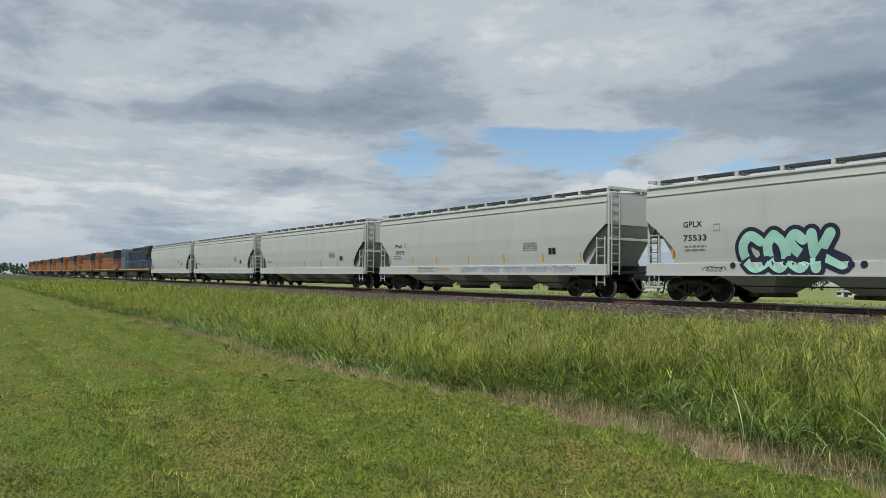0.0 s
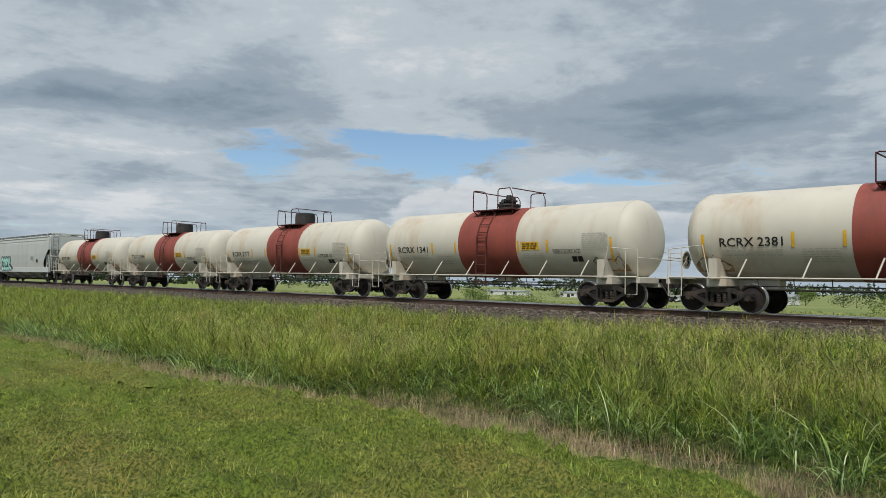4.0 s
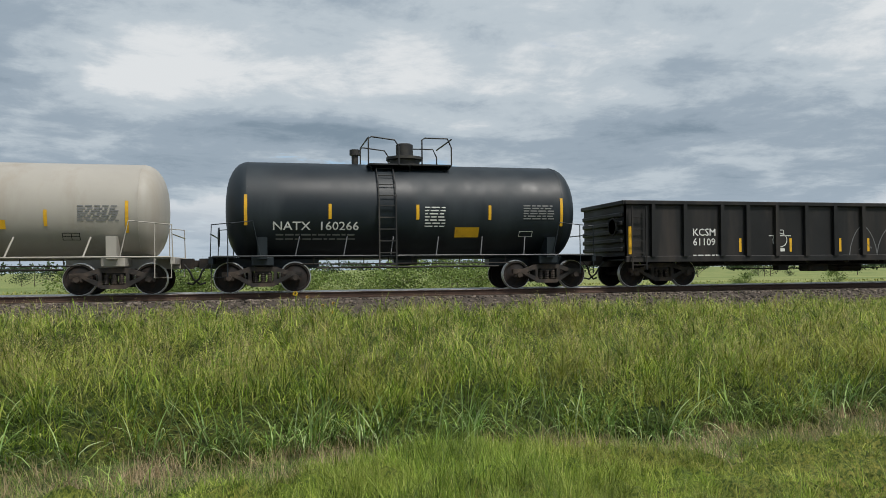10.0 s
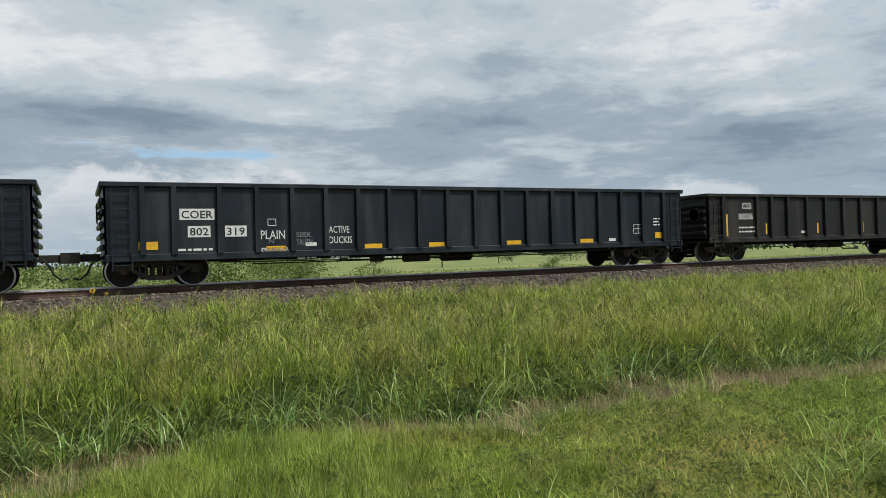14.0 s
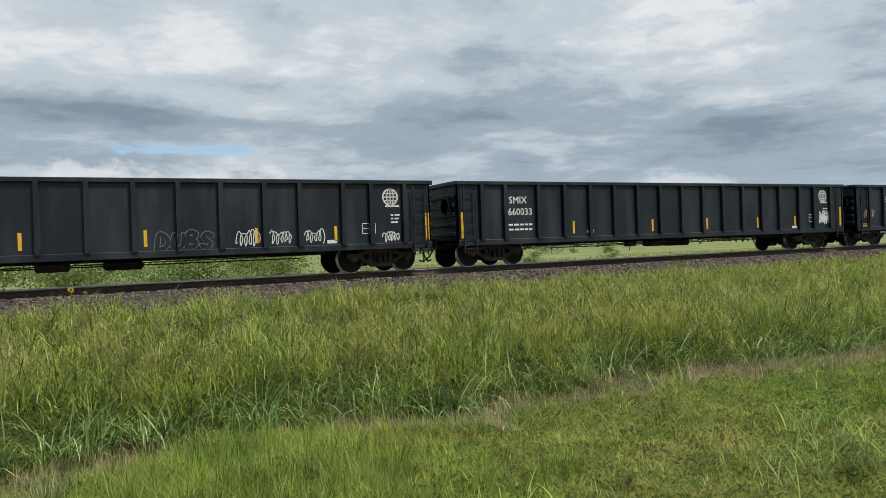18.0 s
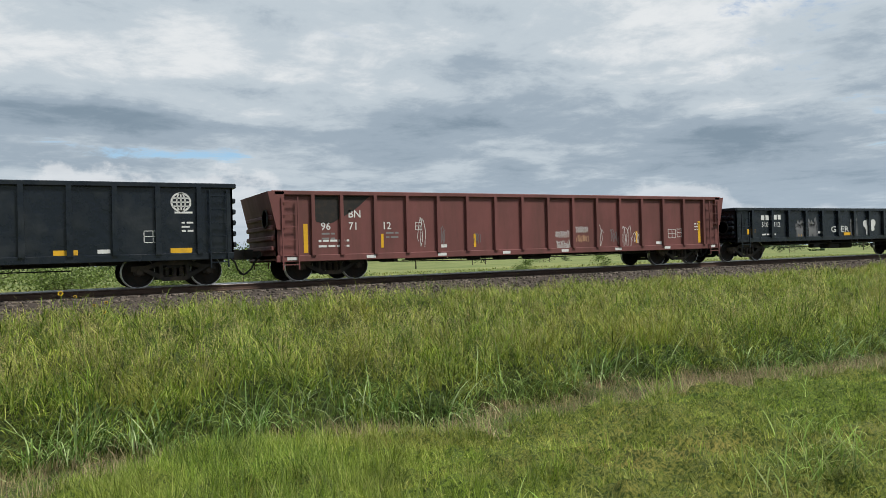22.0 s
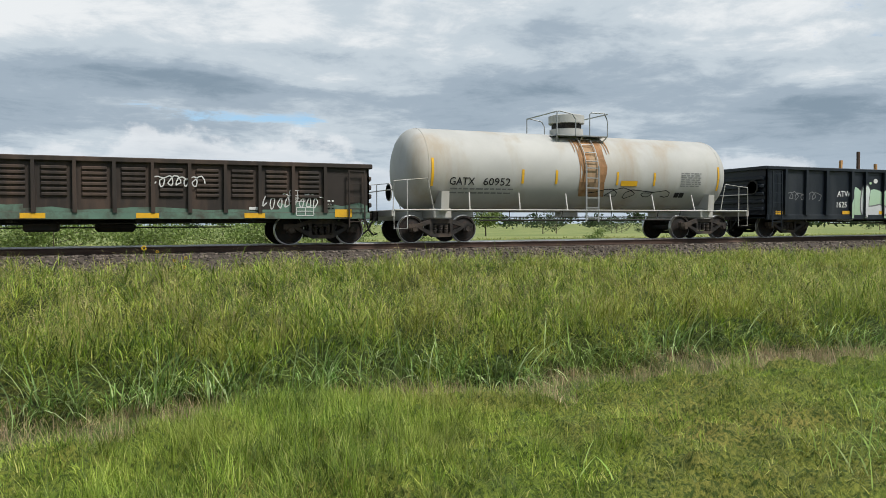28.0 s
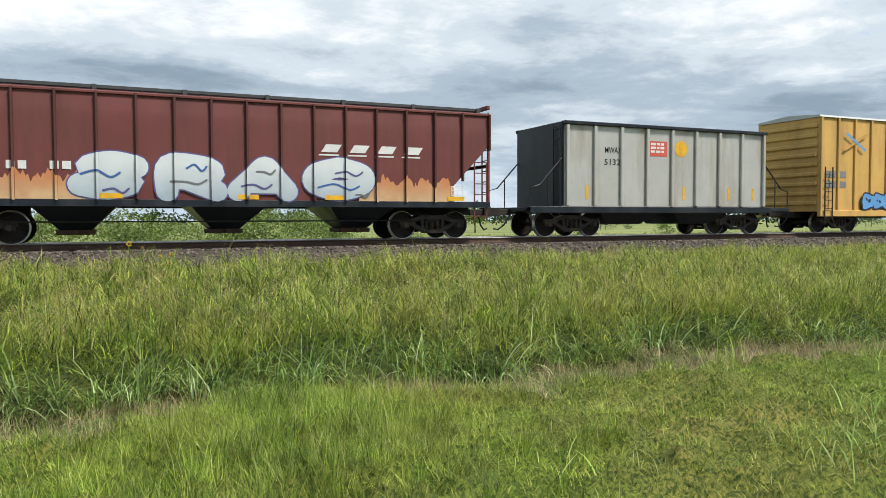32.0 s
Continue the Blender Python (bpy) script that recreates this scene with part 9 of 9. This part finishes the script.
def leaf_cloud(centre, radii, n, size, seed):
    """Small leaves on clumps inside an uneven crown."""
    r = np.random.RandomState(seed)
    k = max(5, n // 90)
    d = r.normal(size=(k, 3))
    d /= np.linalg.norm(d, axis=1)[:, None]
    clumps = d * (0.45 + 0.5 * r.rand(k, 1)) * radii
    c = clumps[r.randint(0, k, n)] + r.normal(size=(n, 3)) * np.array(radii) * 0.24
    c[:, 2] = np.maximum(c[:, 2], -radii[2] * 0.92)
    a, b = r.normal(size=(n, 3)), r.normal(size=(n, 3))
    a /= np.linalg.norm(a, axis=1)[:, None]
    b -= a * (a * b).sum(1)[:, None]
    b /= np.linalg.norm(b, axis=1)[:, None]
    s = size * r.uniform(0.6, 1.3, (n, 1))
    c = c + np.array(centre)
    v = np.stack([c - a * s, c + b * s * 0.55, c + a * s, c - b * s * 0.55], 1).reshape(-1, 3)
    return v, [np.arange(n * 4).reshape(-1, 4)]


def tree(x, y, high, wide, seed, mat, leaves=900, name="tree", label="", trunk=0.35, group=""):
    z = float(ground_height(x, y))
    r = random.Random(seed)
    ob = thing(name, None, None, label, name, group, at=(x, y, z))
    t = Shape()
    rr = max(0.04, high * 0.02)
    t.lathe([(-0.2, rr * 1.4), (high * trunk, rr), (high * 0.8, rr * 0.3)], "z", 8)
    for i in range(4):
        a = r.uniform(0, 6.28)
        z0 = high * (trunk * 0.5 + 0.12 * i)
        t.tube([(0, 0, z0), (wide * 0.28 * math.cos(a), wide * 0.28 * math.sin(a), z0 + high * 0.2), (wide * 0.42 * math.cos(a), wide * 0.42 * math.sin(a), z0 + high * 0.34)], rr * 0.4, 5)
    part("trunk", t, BARK, ob)
    zc = high * (trunk * 0.5 + 0.52)
    v, f = leaf_cloud((0, 0, zc), (wide / 2, wide / 2, high - zc), leaves, high * 0.030 + 0.04, seed)
    part("crown", quick_mesh("crown", v, f, [mat]), None, ob)
    return ob


def build_distance():
    r = random.Random(21)
    for i in range(13):
        x = -16 + 36 * (i + r.random()) / 13
        tree(x, r.uniform(54, 70), r.uniform(1.3, 2.4), r.uniform(3.5, 8.0), 400 + i, LEAF[0], 2000, "bush", "dense green wild bush in the field behind the track", trunk=-0.1, group="bushes beyond the line")
    for i in range(8):
        x = -75 + 145 * (i + r.random()) / 8
        tree(x, r.uniform(45, 65), r.uniform(0.9, 1.6), r.uniform(1.8, 4.0), 420 + i, LEAF[0], 700, "bush", "dense green wild bush in the field beyond the line", trunk=-0.1, group="bushes beyond the line")
    for i in range(34):
        x = -330 + 640 * (i + r.random()) / 34
        tree(x, r.uniform(150, 260), r.uniform(4.0, 7.0), r.uniform(6, 13), 500 + i, LEAF[1], 500, "tree", "dark green tree far across the fields", trunk=0.05, group="trees across the fields")
    for i, (x, y, hh) in enumerate(((17.0, 95, 4.6), (45.0, 90, 4.2), (-22, 110, 4.0), (-98.1, 285, 7.5))):
        tree(x, y, hh, hh * 0.9, 600 + i, LEAF[0], 1500, "tree", "small leafy green tree standing behind the track", trunk=0.2)
    # far wood along the horizon
    rr = np.random.RandomState(31)
    ps = []
    for i in range(150):
        a = -1.75 + 3.3 * i / 150 + rr.uniform(-0.01, 0.01)
        d = rr.uniform(520, 760)
        ps.append(leaf_cloud((d * math.sin(a), d * math.cos(a), 3.5), (rr.uniform(12, 24), rr.uniform(6, 10), rr.uniform(3.5, 7.0)), 160, 1.5, 700 + i))
    v, f = merge(ps)
    thing("far_wood", quick_mesh("far_wood", v, f, [LEAF[1]]), None, "hazy dark line of woods along the horizon", "woods", kind="stuff")
    # sheds and trailers beyond the fields
    wall = material("white_shed_sheet", (0.66, 0.67, 0.66), 0.5, grain=0.06, scale=0.5)
    roof = material("grey_shed_roof", (0.36, 0.38, 0.40), 0.4, metal=0.3, grain=0.08, scale=0.4)
    gate = material("dark_shed_opening", (0.03, 0.03, 0.032), 0.7)
    for i, (x, y, w, d, hh) in enumerate(((-130.3, 292, 9.2, 6, 3.4), (-117.7, 300, 21.8, 9, 4.6), (-162.8, 310, 6.9, 6, 3.0), (-225.8, 320, 10.0, 7, 3.4), (-69.5, 330, 7.2, 7, 3.0), (-260, 310, 24, 8, 3.2))):
        z = float(ground_height(x, y))
        b = thing("shed", None, None, "low white metal shed with a grey roof", "building", "sheds across the fields", at=(x, y, z))
        part("wall", Shape().box(-w / 2, w / 2, -d / 2, d / 2, -0.3, hh * 0.78, 0.03), wall, b)
        part("roof", Shape().prism([(-d / 2 - 0.4, hh * 0.78), (d / 2 + 0.4, hh * 0.78), (0, hh)], "x", -w / 2 - 0.3, w / 2 + 0.3), roof, b)
        for k in range(3):
            u = -w / 2 + w * (0.14, 0.55, 0.8)[k]
            part("doorway" if k % 2 else "window", Shape().box(u - 0.9, u + 0.9, -d / 2 - 0.04, -d / 2 - 0.005, 0.0 if k % 2 else 1.0, 2.1), gate, b)
    # yellow sunflowers on the near shoulder
    petal = material("yellow_petals", (0.75, 0.47, 0.02), 0.6, grain=0.08, scale=20)
    core = material("brown_flower_centre", (0.06, 0.035, 0.015), 0.8, grain=0.2, scale=30)
    stem = material("green_stem", (0.06, 0.11, 0.02), 0.7, grain=0.15, scale=12)
    for i, (x, y, hh) in enumerate(((0.45, 17.4, 0.78), (0.72, 17.45, 0.70), (1.07, 17.3, 0.52), (1.31, 17.3, 0.54), (1.25, 17.1, 0.36))):
        z = float(ground_height(x, y))
        ob = thing("sunflower", None, None, "small wild yellow sunflower on a thin green stem", "flower", "wild sunflowers by the ballast", at=(x, y, z))
        part("stem", Shape().tube([(0, 0, -0.05), (0.02, 0, hh * 0.5), (0.0, -0.02, hh)], 0.008, 5), stem, ob)
        k = 0.058 if i == 0 else r.uniform(0.028, 0.042)
        s = Shape()
        for j in range(11):
            a = 6.2832 * j / 11
            c, q = math.cos(a), math.sin(a)
            s.add([(0.3 * k * c, -0.03, hh + 0.3 * k * q), (0.7 * k * c - 0.2 * k * q, -0.045, hh + 0.7 * k * q + 0.2 * k * c), (1.15 * k * c, -0.035, hh + 1.15 * k * q), (0.7 * k * c + 0.2 * k * q, -0.045, hh + 0.7 * k * q - 0.2 * k * c)], [(0, 1, 2, 3)])
        hd = part("flower_head", s, petal, ob)
        part("flower_centre", Shape().lathe([(-0.06, 0.02), (-0.05, 0.3 * k), (-0.02, 0.32 * k)], "y", 10, (0, 0, hh)), core, hd)
        v, f = leaf_cloud((0, 0, hh * 0.5), (0.08, 0.08, hh * 0.4), 22, 0.04, 800 + i)
        part("leaves", quick_mesh("leaves", v, f, [LEAF[0]]), None, ob)


build_ground()
build_track()
build_distance()
build_grass()


# ---- what moves ----
def motions():
    # all wagons go with the train, which runs to the left past the camera
    for car, mid in TRAIN:
        walk(car, [(t, pose(mid - s, TRACK_Y, RAIL_TOP)) for t, s in SPEED])
    # wheels turn as they roll; all wheelsets of one size share one set of keys
    way = lambda t: float(np.interp(t, [a for a, b in SPEED], [b for a, b in SPEED]))
    first = {}
    for w in WHEELSETS:
        key = w.data.name
        if key not in first:
            r = w.matrix_parent_inverse.translation.z
            walk(w, [(k / FPS, pose(0, 0, 0, 0, -math.degrees(way(k / FPS) / r), 0)) for k in range(32 * FPS + 1)])
            first[key] = w
        else:
            a = first[key].animation_data
            w.rotation_mode = "QUATERNION"
            w.animation_data_create()
            w.animation_data.action = a.action
            w.animation_data.action_slot = a.action_slot


motions()
